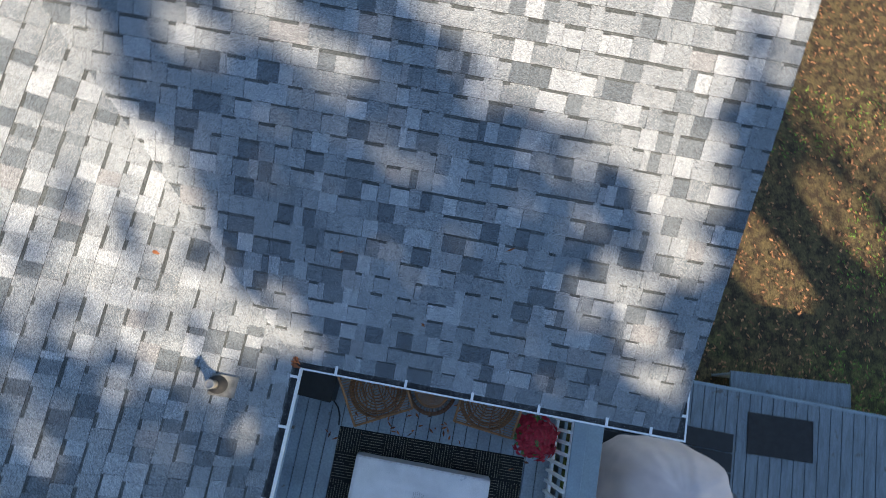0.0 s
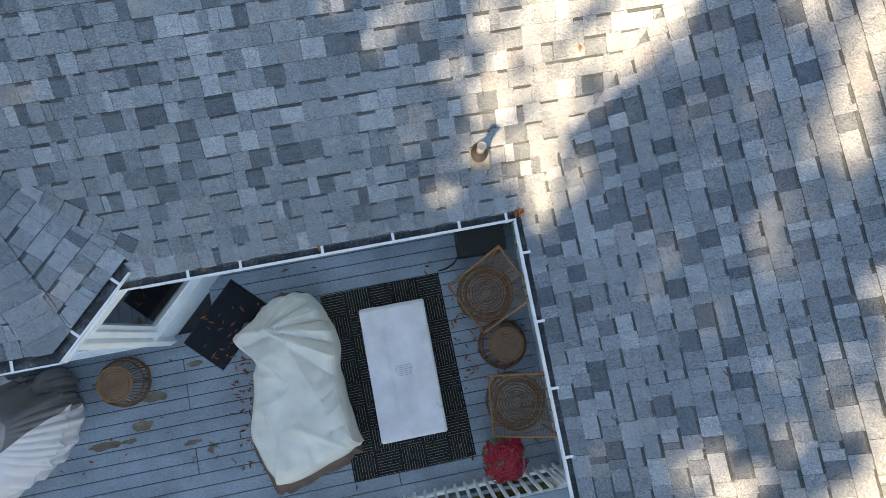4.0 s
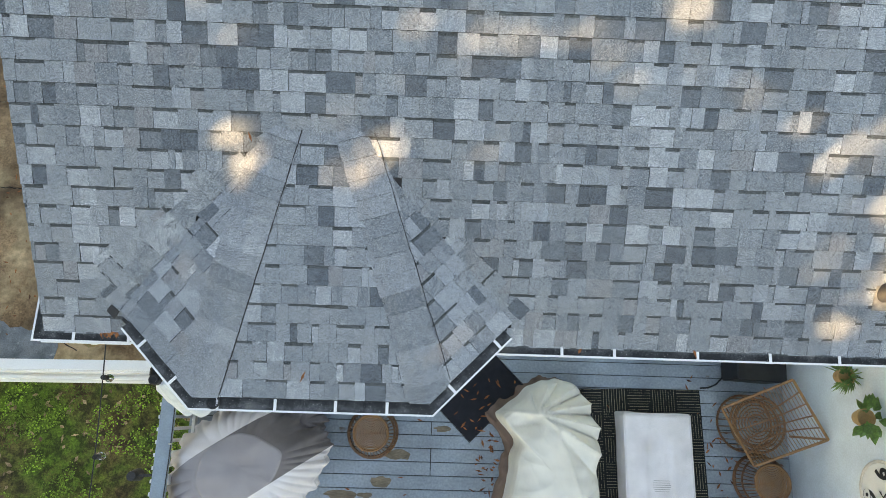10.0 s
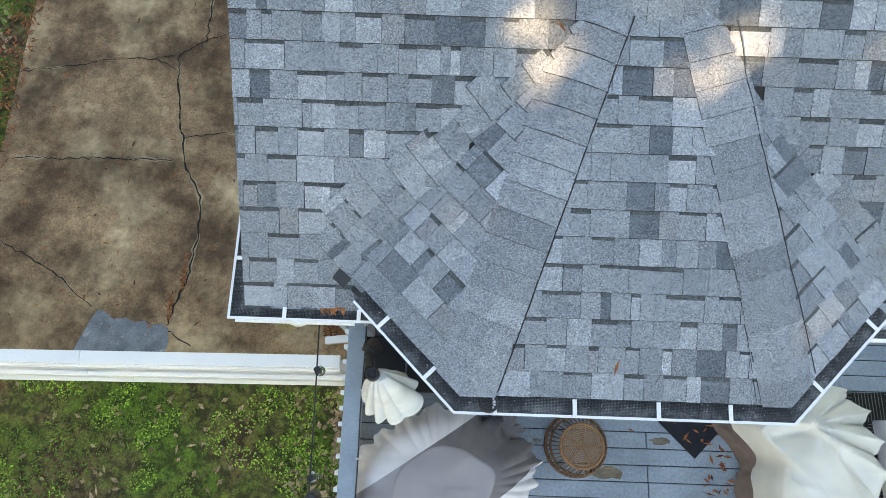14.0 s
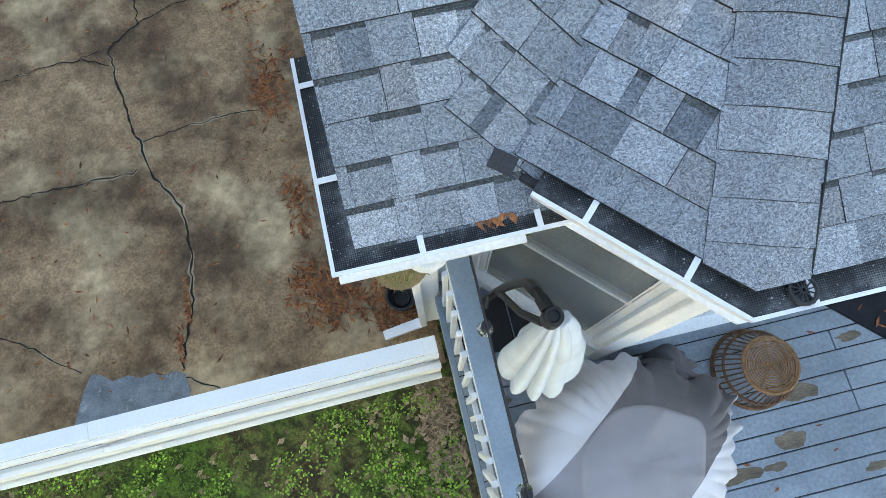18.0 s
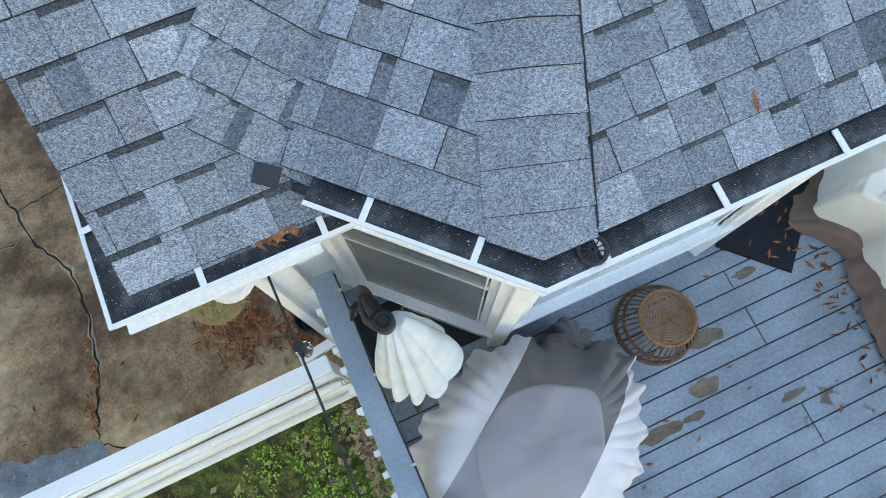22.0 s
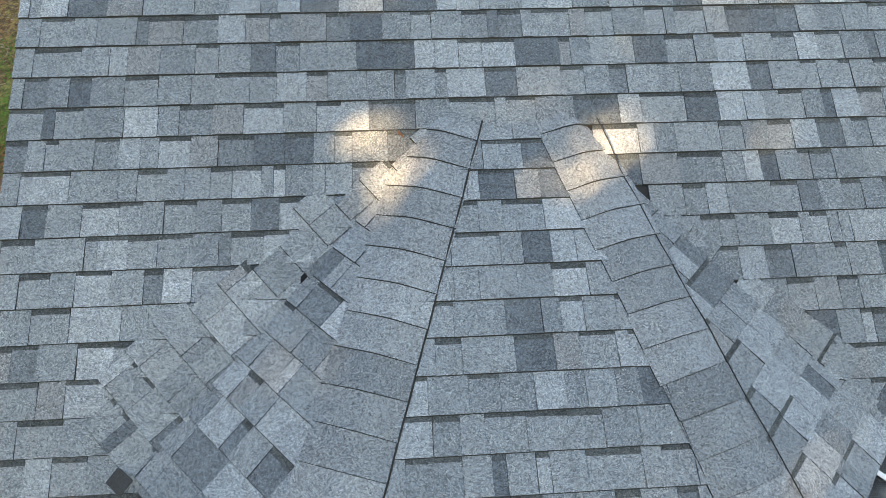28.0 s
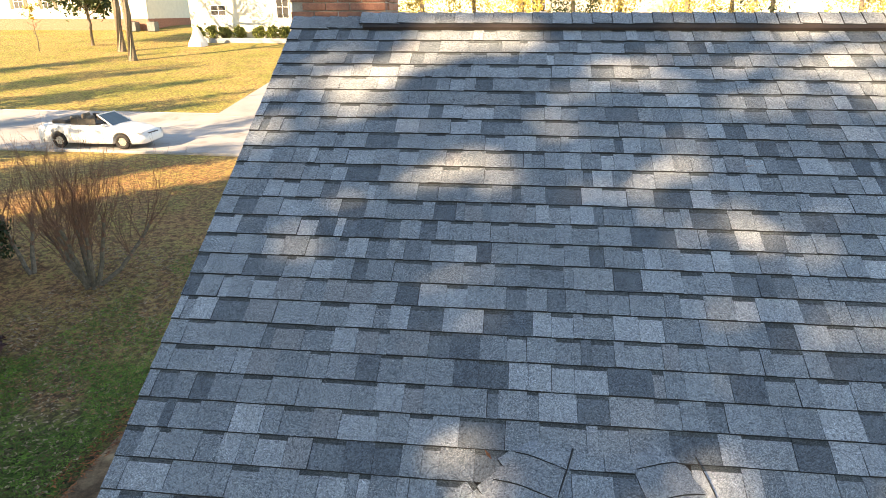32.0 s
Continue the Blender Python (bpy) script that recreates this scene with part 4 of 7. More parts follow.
M_BEIGE = surface("beige_canvas", (0.86, 0.83, 0.75), 0.85, 0.1, 3, 220, 0.12, 0.4, stain=(0.62, 0.56, 0.46), stain_at=0.7, stain_scale=2.5)
M_TAUPE = surface("taupe_hem", (0.23, 0.155, 0.125), 0.85, 0.2, 6, 220, 0.15, 0.4)
M_GREY_COVER = surface("grey_cover", (0.37, 0.345, 0.365), 0.8, 0.08, 3, 220, 0.1, 0.35)
M_PALE_COVER = surface("pale_cover", (0.8, 0.765, 0.785), 0.8, 0.07, 3, 220, 0.1, 0.35)
M_WHITE_COVER = surface("white_vinyl", (0.87, 0.84, 0.87), 0.5, 0.1, 4, 120, 0.08, 0.25, stain=(0.5, 0.5, 0.58), stain_at=0.66, stain_scale=3.5)
M_CANOPY = surface("umbrella_cloth", (0.64, 0.71, 0.77), 0.85, 0.1, 6, 220, 0.1, 0.35)
M_TERRACOTTA = surface("terracotta", (0.42, 0.27, 0.13), 0.7, 0.2, 12, 150, 0.2)
M_LEAF = surface("plant_leaf", (0.09, 0.2, 0.045), 0.45, 0.4, 30, 200, 0.3)
M_RED = surface("red_bract", (0.42, 0.012, 0.035), 0.5, 0.35, 30, 200, 0.25)
M_BLACK = surface("black_plastic", (0.014, 0.015, 0.018), 0.5, 0.3, 12, 150, 0.2, 0.15)


def rattan_stool(x, y, top=0.3, r_top=0.2, r_bot=0.29, rz=0.0, label=""):
    st = put("rattan_stool", None, label=label, category="stool", group="rattan stools")
    st.matrix_basis = pose(x, y, DECK, 0, 0, rz)
    part("rim", tube_bm(circle(0, 0, top, r_top, 36), 0.012, 7, True), M_RATTAN_LIGHT, st)
    for k in range(1, 11):
        part("coil", tube_bm(circle(0, 0, top + 0.004, r_top * k / 11, 30), 0.0062, 5, True), M_RATTAN_LIGHT, st)
    for k in range(5):
        a = k * math.tau / 5
        part("spoke", tube_bm([(0, 0, top - 0.004), (r_top * math.cos(a), r_top * math.sin(a), top - 0.004)], 0.006, 5), M_RATTAN_LIGHT, st)
    rod = tube_bm([(r_top, 0, top - 0.005), ((r_top + r_bot) / 2 + 0.02, 0, top * 0.5), (r_bot, 0, 0.02)], 0.0055, 5)
    me = bpy.data.meshes.new("rod")
    rod.to_mesh(me)
    rod.free()
    me.materials.append(M_RATTAN)
    for k in range(40):
        put("rod", me, st, m=Matrix.Rotation(k * math.tau / 40, 4, "Z"))
    for rr, z in ((r_bot, 0.02), (r_bot - 0.006, 0.04), ((r_top + r_bot) / 2 + 0.018, top * 0.5)):
        part("hoop", tube_bm(circle(0, 0, z, rr, 36), 0.011, 6, True), M_RATTAN, st)
    return st


rattan_stool(-4.25, -0.672, 0.31, 0.185, 0.275, 10, "round brown rattan stool with a coiled top on the deck")
rattan_stool(0.06, -1.07, 0.33, 0.19, 0.28, 40, "round brown rattan side table between the wicker chairs")


def rattan_chair(cx, cy, rz, label):
    """A low round rattan seat with a broad square back of parallel canes, leaning far back. Local +y is the way it faces."""
    ch = put("rattan_chair", None, label=label, category="chair", group="rattan chairs")
    ch.matrix_basis = pose(cx, cy, DECK, 0, 0, rz)
    f0, f1, w = Vector((0, 0.33, 0.43)), Vector((0, -0.33, 0.82)), 0.33
    a, b, c, d = (f0 + Vector((-w, 0, 0)), f0 + Vector((w, 0, 0)), f1 + Vector((w * 1.0, 0, 0)), f1 + Vector((-w * 1.0, 0, 0)))
    for p, q in ((a, b), (b, c), (c, d), (d, a)):
        part("back_frame", tube_bm([p, q], 0.014, 7), M_RATTAN_LIGHT, ch)
    for k in range(1, 24):
        t = k / 24
        p, q = a + (d - a) * t, b + (c - b) * t
        mid = (p + q) / 2 - Vector((0, 0, 0.05 * math.sin(math.pi * t)))
        part("cane", tube_bm([p, mid * 0.98 + p * 0.02, q], 0.0034, 4), M_RATTAN_LIGHT, ch)
    for k in range(1, 5):
        t = k / 5
        p, q = a + (b - a) * t, d + (c - d) * t
        bowed = [p + (q - p) * s + Vector(((0.5 - t) * 0.25 * math.sin(math.pi * s), 0, -0.05 * math.sin(math.pi * s))) for s in np.linspace(0, 1, 8)]
        part("rib", tube_bm(bowed, 0.008, 5), M_RATTAN, ch)
    for rr, z in ((0.3, 0.33), (0.24, 0.30), (0.31, 0.03)):
        part("seat_ring" if z > 0.1 else "base_ring", tube_bm(circle(0, 0.02, z, rr, 32), 0.013, 6, True), M_RATTAN, ch)
    for k in range(2, 9):
        part("seat_coil", tube_bm(circle(0, 0.02, 0.31, 0.033 * k, 24), 0.006, 4, True), M_RATTAN, ch)
    for k in range(26):
        an = k * math.tau / 26
        part("rod", tube_bm([(0.3 * math.cos(an), 0.02 + 0.3 * math.sin(an), 0.33), (0.31 * math.cos(an), 0.02 + 0.31 * math.sin(an), 0.03)], 0.006, 4), M_RATTAN, ch)
    for p in (d, c):
        part("back_post", tube_bm([p, (p.x * 0.8, p.y * 0.7, 0.33)], 0.012, 6), M_RATTAN_LIGHT, ch)
    return ch


rattan_chair(-0.03, -0.45, 117, "honey-coloured rattan chair with a square caned back")
rattan_chair(0.07, -1.73, 84, "honey-coloured rattan chair beside the potted poinsettia")

# rug with a woven maze of pale dashes
rug = put("outdoor_rug", None, label="black outdoor rug with pale dashed maze pattern under the table", category="rug")
part("base", box_bm(1.42, 2.16, 0.01, (-1.22, -1.19, DECK + 0.007), radians(1), 0.003), surface("rug_weave", (0.018, 0.018, 0.018), 0.95, 0.3, 20, 300, 0.4, 0.8), rug)
M_DASH = surface("rug_thread", (0.36, 0.35, 0.28), 0.95, 0.25, 20, 300, 0.3)
verts, faces = [], []
rr = random.Random(8)


def dash(x, y, lx, ly):
    b = len(verts)
    c, s = math.cos(radians(1)), math.sin(radians(1))
    for px, py in ((-lx, -ly), (lx, -ly), (lx, ly), (-lx, ly)):
        qx, qy = x + px, y + py
        verts.append((-1.22 + qx * c - qy * s, -1.19 + qx * s + qy * c, DECK + 0.0135))
    faces.append((b, b + 1, b + 2, b + 3))


for i in range(5):
    for j in range(8):
        cx, cy = -0.71 + 0.284 * (i + 0.5), -1.08 + 0.27 * (j + 0.5)
        turn = (i + j) % 2
        for line in range(9):
            o = -0.116 + 0.029 * line
            for k in range(12):
                q = -0.122 + 0.0222 * k
                if rr.random() < 0.92:
                    if turn:
                        dash(cx + q, cy + o * 1.05, 0.008, 0.0026)
                    else:
                        dash(cx + o * 1.05, cy + q, 0.0026, 0.008)
put("threads", mesh_of("threads", verts, faces, [M_DASH]), rug, "pale woven dashes", kind="stuff")

# low table under a white vinyl cover
table = put("covered_table", None, label="low rectangular table under a white vinyl cover", category="table")
bm = box_bm(0.74, 1.5, 0.30, (-1.145, -1.13, DECK + 0.175), 0, 0)
bmesh.ops.subdivide_edges(bm, edges=list(bm.edges), cuts=30, use_grid_fill=True)
for v in bm.verts:
    k = noise.noise((v.co.x * 4, v.co.y * 4, v.co.z * 3))
    dx, dy = v.co.x + 1.145, v.co.y + 1.13
    if v.co.z > DECK + 0.32:
        v.co.z += 0.01 * k - 0.022 * min(1, max(0, (0.15 - abs(dx)) / 0.04)) * min(1, max(0, (0.48 - abs(dy)) / 0.05))
    else:
        f = (DECK + 0.325 - v.co.z) / 0.3
        v.co.x += math.copysign(0.012 * f * (1 + k), dx) if abs(dx) > 0.36 else 0
        v.co.y += math.copysign(0.012 * f * (1 + k), dy) if abs(dy) > 0.74 else 0
bmesh.ops.bevel(bm, geom=[e for e in bm.edges if len(e.link_faces) == 2 and e.calc_face_angle(0) > 1.0], offset=0.012, segments=2, affect="EDGES")
part("cover", bm, M_WHITE_COVER, table, "wrinkled white vinyl cover", smooth=True)
for k in range(6):
    part("printed_line", box_bm(0.2 - 0.016 * abs(k - 3), 0.004, 0.0016, (-1.13, -1.13 + 0.022 * (k - 2.5), DECK + 0.309), 0, 0), M_GREY_COVER, table)

# black doormat set askew by the bay
mat_ = put("doormat", None, label="black rubber doormat lying askew on the deck", category="doormat")
part("mat", box_bm(0.88, 0.54, 0.014, (-3.05, -0.24, DECK + 0.008), radians(45), 0.004), M_MAT, mat_)
part("border", tube_bm([Vector((-3.05, -0.24, DECK + 0.008)) + Matrix.Rotation(radians(45), 3, "Z") @ Vector((sx * 0.445, sy * 0.275, 0)) for sx, sy in ((-1, -1), (1, -1), (1, 1), (-1, 1))], 0.007, 5, True), M_BLACK, mat_, "smooth rubber edge")
# black box in the corner with its cable
spk = put("storage_box", None, label="black plastic box in the corner under the eaves", category="box")
part("body", box_bm(0.52, 0.40, 0.42, (-0.0, 0.20, DECK + 0.225), radians(-3), 0.02), M_BLACK, spk)
part("lid", box_bm(0.54, 0.42, 0.03, (-0.0, 0.20, DECK + 0.45), radians(-3), 0.01), M_BLACK, spk)
part("cable", tube_bm([(-0.25, 0.05, DECK + 0.02), (-0.33, -0.03, DECK + 0.015), (-0.42, -0.07, DECK + 0.015), (-0.52, -0.08, DECK + 0.015)], 0.009, 6), M_BLACK, spk)


def drape(name, outline, rings, material, parent, folds=14, amp=0.03, seed=1, label="", n=96, lean=(0, 0), centre=None, tilt=(0, 0), wrinkle=0.012, fold_from=0.35, keep=None, crease=0.0, cuts=(), ridges=(), pleats=None, lobes=False, fine=1, closed=True):
    """Cloth over a form. outline: corners of the hem; rings: (how far out, height) from the top's middle to the hem, with folds that grow downwards; ridges: (from, to, width, height) of single folds; pleats: (count, height, from, to)."""
    cx = centre[0] if centre else sum(p[0] for p in outline) / len(outline)
    cy = centre[1] if centre else sum(p[1] for p in outline) / len(outline)
    m = len(outline)

    def hem(t):
        s = t * m
        i, f = int(s) % m, s - int(s)
        p0, p1, p2, p3 = (outline[(i + k) % m] for k in (-1, 0, 1, 2))
        return tuple(0.5 * (2 * p1[k] + (p2[k] - p0[k]) * f + (2 * p0[k] - 5 * p1[k] + 4 * p2[k] - p3[k]) * f * f + (3 * p1[k] - p0[k] - 3 * p2[k] + p3[k]) * f ** 3) for k in (0, 1))

    bm = bmesh.new()
    rows = []
    rg = random.Random(seed)
    ph = [rg.uniform(0, 6.28) for _ in range(4)]
    at = np.linspace(0, len(rings) - 1, (len(rings) - 1) * fine + 1)
    for out, z in zip(np.interp(at, range(len(rings)), [r[0] for r in rings]), np.interp(at, range(len(rings)), [r[1] for r in rings])):
        row = []
        g = max(0.0, (out - fold_from) / (1 - fold_from))
        for k in range(n):
            t = k / n
            hx, hy = hem(t)
            a = t * math.tau
            fold = (math.sin(folds * a + ph[0] + 1.5 * math.sin(2 * a + ph[1])) + 0.5 * math.sin(2.3 * folds * a + ph[2])) * amp * g
            if lobes:
                fold = (abs(math.sin(folds * a / 2 + ph[0] + 1.3 * math.sin(2 * a + ph[1]))) - 0.7) * 2.2 * amp * g * (0.45 + 1.1 * abs(math.sin(1.7 * a + ph[3])))
            dx, dy = hx - cx, hy - cy
            ln_ = math.hypot(dx, dy)
            o = out + fold / ln_
            px, py = cx + lean[0] * (1 - out) + dx * o, cy + lean[1] * (1 - out) + dy * o
            q = Vector((px * 3, py * 3, z * 3 + seed))
            wr = noise.noise(q * 1.1) * wrinkle + noise.noise(Vector((q.x * 1.2, q.y * 3.5, q.z))) * wrinkle * 0.7
            wr += crease * (0.35 - abs(noise.noise(Vector((q.x * 0.7, q.y * 0.9, seed)))) * 1.6 - 0.5 * abs(noise.noise(Vector((q.x * 1.7, q.y * 1.3, seed + 5)))))
            for (ax, ay), (bx, by), wide, high in ridges:
                ex, ey = bx - ax, by - ay
                s = min(1, max(0, ((px - ax) * ex + (py - ay) * ey) / (ex * ex + ey * ey)))
                far = math.hypot(px - ax - s * ex, py - ay - s * ey) / wide
                if far < 3:
                    wr += 0.5 * high * math.exp(-1.6 * far) * (1 - 0.5 * s)
            if pleats and out > pleats[2]:
                deep = min(1, (out - pleats[2]) / (pleats[3] - pleats[2]))
                wr += pleats[1] * deep * (abs(math.sin(pleats[0] * a / 2 + 2.2 * math.sin(3 * a + ph[1]) + 6 * noise.noise(Vector((hx, hy, seed))))) - 0.6)
            row.append(bm.verts.new((px, py, z + wr * 2 + tilt[0] * dx * out + tilt[1] * dy * out + fold * 0.2)))
        rows.append(row)
    for r0, r1 in zip(rows, rows[1:]):
        for k in range(n):
            bm.faces.new((r0[k], r0[(k + 1) % n], r1[(k + 1) % n], r1[k]))
    if closed:
        bm.faces.new(rows[0][::-1])
    for co, no in cuts:
        bmesh.ops.bisect_plane(bm, geom=list(bm.verts) + list(bm.edges) + list(bm.faces), plane_co=co, plane_no=no)
    if keep:
        bmesh.ops.delete(bm, geom=[f for f in bm.faces if not keep(f.calc_center_median())], context="FACES")
    return part(name, bm, material, parent, label, smooth=True)


# beige cover over a garden sofa, its taupe hem on the deck
sofa = put("covered_sofa", None, label="garden sofa under a loose beige canvas cover", category="sofa")
SO = [(-2.9, -0.42), (-2.66, -0.22), (-2.44, -0.06), (-2.22, -0.02), (-2.0, -0.13), (-1.84, -0.42), (-1.8, -0.75), (-1.82, -1.2), (-1.74, -1.74), (-1.74, -1.86), (-1.95, -1.95), (-2.6, -2.12), (-2.72, -2.02), (-2.86, -1.5), (-2.78, -1.05), (-2.72, -0.7)]
SO_TOP = [(0.02, 0.66), (0.12, 0.665), (0.25, 0.67), (0.37, 0.668), (0.5, 0.66), (0.6, 0.65), (0.7, 0.635), (0.8, 0.615), (0.88, 0.58), (0.93, 0.5), (0.96, 0.36), (0.99, 0.14)]
# the cloth is bunched over one end: a knot, a deep tuck behind it and folds that fan out
TUCK = (-2.52, -0.42)
SO_FOLDS = [((x, y), TUCK, w, h) for x, y, w, h in ((-2.12, -0.14, 0.054, 0.142), (-2.02, -0.2, 0.034, -0.114), (-1.93, -0.3, 0.054, 0.152), (-1.88, -0.42, 0.034, -0.114), (-1.84, -0.55, 0.061, 0.162), (-1.84, -0.68, 0.038, -0.104), (-1.84, -0.82, 0.068, 0.114), (-1.9, -1.02, 0.054, -0.057),
            (-2.26, -0.1, 0.041, -0.095), (-2.4, -0.12, 0.068, 0.114), (-2.55, -0.2, 0.041, -0.076), (-2.86, -0.4, 0.054, 0.095))]
SO_FOLDS += [((-2.5, -0.5), (-2.74, -0.55), 0.054, -0.095), ((-2.3, -0.62), (-2.06, -1.25), 0.081, 0.067), ((-2.02, -1.25), (-1.84, -1.12), 0.047, -0.076), ((-1.98, -1.42), (-1.82, -1.3), 0.054, 0.076), ((-2.0, -1.6), (-1.8, -1.55), 0.047, -0.067), ((-2.3, -1.5), (-1.8, -1.85), 0.081, 0.067), ((-2.62, -1.3), (-2.5, -1.9), 0.095, 0.057), ((-2.25, -1.7), (-2.2, -1.95), 0.054, -0.057)]
drape("cover", SO, [(o, DECK + z) for o, z in SO_TOP], M_BEIGE, sofa, 9, 0.014, 4, "beige canvas cover bunched over one end", lean=(-0.04, 0.0), tilt=(-0.06, 0.02), wrinkle=0.01, n=420, crease=0.018, fold_from=0.6, ridges=SO_FOLDS, fine=5)
drape("hem", [(x - 0.05, y - 0.05) for x, y in SO], [(0.9, DECK + 0.2), (0.97, DECK + 0.12), (1.01, DECK + 0.05), (1.04, DECK + 0.03), (1.07, DECK + 0.018)], M_TAUPE, sofa, 19, 0.012, 4, "taupe hem gathered at the floor", wrinkle=0.02, n=320, crease=0.015, fine=2, fold_from=0.5, pleats=(44, 0.012, 0.95, 1.1))

# grey cover over a round garden chair
egg = put("covered_chair", None, label="round garden chair under a grey gathered cover", category="chair")
CH = [(-5.45 + dx, -0.98 + dy) for dx, dy in ((0.76, 0.05), (0.76, 0.26), (0.52, 0.42), (0.25, 0.55), (-0.1, 0.58), (-0.42, 0.42), (-0.65, 0.22), (-0.74, -0.08), (-0.72, -0.4), (-0.45, -0.66), (0.0, -0.68), (0.38, -0.5), (0.62, -0.28))]
DOME = [(0.02, 2.27), (0.25, 2.265), (0.45, 2.245), (0.49, 2.238), (0.505, 2.222), (0.6, 2.19), (0.7, 2.14), (0.79, 2.08), (0.87, 2.0), (0.93, 1.91), (0.97, 1.85), (1.01, 1.83), (1.0, 1.79), (0.93, 1.74), (0.95, 1.6), (0.98, 1.5), (0.92, 1.38), (0.9, 1.27)]


def on_band(c):
    """The grey band of cloth that runs over the chair from front to back."""
    return 1.93 < -0.56 * c.x + 0.83 * c.y < 2.53


SEAMS = [((-0.56 * k, 0.83 * k, 0), (-0.56, 0.83, 0)) for k in (1.93 / 1.0025, 2.53 / 1.0025)]
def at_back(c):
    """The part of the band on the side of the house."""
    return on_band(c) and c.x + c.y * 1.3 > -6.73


# darkened grey: shade on the band's house side is put into the colour
M_GREY_SHADED = surface("grey_cover_shaded", (0.2, 0.18, 0.185), 0.85, 0.15, 4, 220, 0.15, 0.35)
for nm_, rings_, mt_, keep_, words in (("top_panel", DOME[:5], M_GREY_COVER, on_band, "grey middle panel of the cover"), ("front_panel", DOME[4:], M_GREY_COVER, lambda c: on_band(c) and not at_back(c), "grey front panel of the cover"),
                                       ("back_panel", DOME[4:], M_GREY_SHADED, at_back, "grey back panel of the cover, shade put into its colour"), ("side_panel", DOME, M_PALE_COVER, lambda c: not on_band(c), "pale gathered side panels")):
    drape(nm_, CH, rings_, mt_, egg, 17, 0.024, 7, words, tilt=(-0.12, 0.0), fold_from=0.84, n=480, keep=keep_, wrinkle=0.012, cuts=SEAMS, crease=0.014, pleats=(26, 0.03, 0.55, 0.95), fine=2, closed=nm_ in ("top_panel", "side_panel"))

# the flap takes the same darkened grey
drape("back_flap", [(-4.93 + 0.17 * math.cos(a), -0.56 + 0.15 * math.sin(a)) for a in np.linspace(0, math.tau, 9, endpoint=False)], [(0.1, 1.8), (0.5, 1.79), (0.8, 1.72), (0.95, 1.6), (1.0, 1.45), (0.95, 1.27)], M_GREY_SHADED, egg, 6, 0.03, 31, "gathered grey flap at the back", wrinkle=0.015, n=90, crease=0.02)

# closed umbrella on a cranked arm by the railing
umb = put("patio_umbrella", None, label="closed white patio umbrella on a dark cranked pole", category="umbrella")
u0 = Vector((-5.915, -0.245, 3.262))
drape("canopy", [(-5.855 + 0.22 * math.cos(a), -0.345 + 0.19 * math.sin(a)) for a in np.linspace(0, math.tau, 10, endpoint=False)], [(0.2, 3.22), (0.3, 3.17), (0.42, 3.08), (0.5, 2.98), (0.62, 2.84), (0.76, 2.68), (0.88, 2.52), (0.97, 2.38), (1.02, 2.28), (0.98, 2.22)], M_CANOPY, umb, 8, 0.019, 12, "folded white canopy", lean=(-0.03, 0.12), fold_from=0.1, n=260, wrinkle=0.03, crease=0.06, lobes=True, fine=2)
part("hub", tube_bm([u0 + Vector((0, 0, -0.05)), u0, u0 + Vector((0, 0, 0.028))], 0.045, 14), M_BLACK, umb, "black plastic hub")
part("hub_ring", tube_bm(circle(u0.x, u0.y, u0.z + 0.03, 0.033, 16), 0.011, 6, True), M_BLACK, umb)


def bend(pts, n=5):
    """Points of a smooth curve through the given ones."""
    pts = [Vector(p) for p in pts]
    out = []
    for i in range(len(pts) - 1):
        a, b, c, d = pts[max(i - 1, 0)], pts[i], pts[i + 1], pts[min(i + 2, len(pts) - 1)]
        for k in range(n):
            t = k / n
            out.append(0.5 * (2 * b + (c - a) * t + (2 * a - 5 * b + 4 * c - d) * t * t + (3 * b - a - 3 * c + d) * t ** 3))
    return out + [pts[-1]]


ARM = bend([u0 + Vector((-0.01, 0.02, 0.005)), (-5.935, -0.17, 3.265), (-5.95, -0.085, 3.19), (-5.965, -0.02, 2.98), (-6.0, 0.06, 2.45), (-6.03, 0.11, 1.9), (-6.04, 0.12, DECK + 0.05)])
part("arm", tube_bm(ARM, 0.023, 10), M_BLACK, umb, "curved dark arm")
part("strut", tube_bm([u0 + Vector((-0.03, 0.0, -0.09)), (-5.99, -0.15, 2.95), (-6.0, -0.04, 2.72), (-6.0, 0.05, 2.5)], 0.018, 10), M_BLACK, umb)
for k in (4, 9):
    part("arm_joint", tube_bm([ARM[k] + (ARM[k + 1] - ARM[k]).normalized() * q for q in (-0.03, 0.03)], 0.031, 10), M_BLACK, umb)
part("crank", tube_bm([(-6.0, 0.06, 2.45), (-6.06, 0.04, 2.47), (-6.08, -0.01, 2.43)], 0.014, 6), M_BLACK, umb)
part("base_plate", box_bm(0.4, 0.4, 0.05, (-6.02, 0.05, DECK + 0.028), 0, 0.01), M_BLACK, umb)


# ---- plants ----
def leaf_blade(bm, base, way, up, length, width, curl=0.25):
    """One pointed leaf of six faces, bent along its length."""
    way, up = way.normalized(), up.normalized()
    side = way.cross(up).normalized()
    prof = ((0.0, 0.12), (0.3, 0.9), (0.6, 0.85), (1.0, 0.0))
    rows = []
    for t, w in prof:
        c = base + way * length * t - up * curl * length * t * t
        rows.append([bm.verts.new(c - side * width * w / 2 + up * 0.08 * width * w), bm.verts.new(c - up * 0.05 * width), bm.verts.new(c + side * width * w / 2 + up * 0.08 * width * w)])
    for r0, r1 in zip(rows, rows[1:]):
        bm.faces.new((r0[0], r0[1], r1[1], r1[0]))
        bm.faces.new((r0[1], r0[2], r1[2], r1[1]))


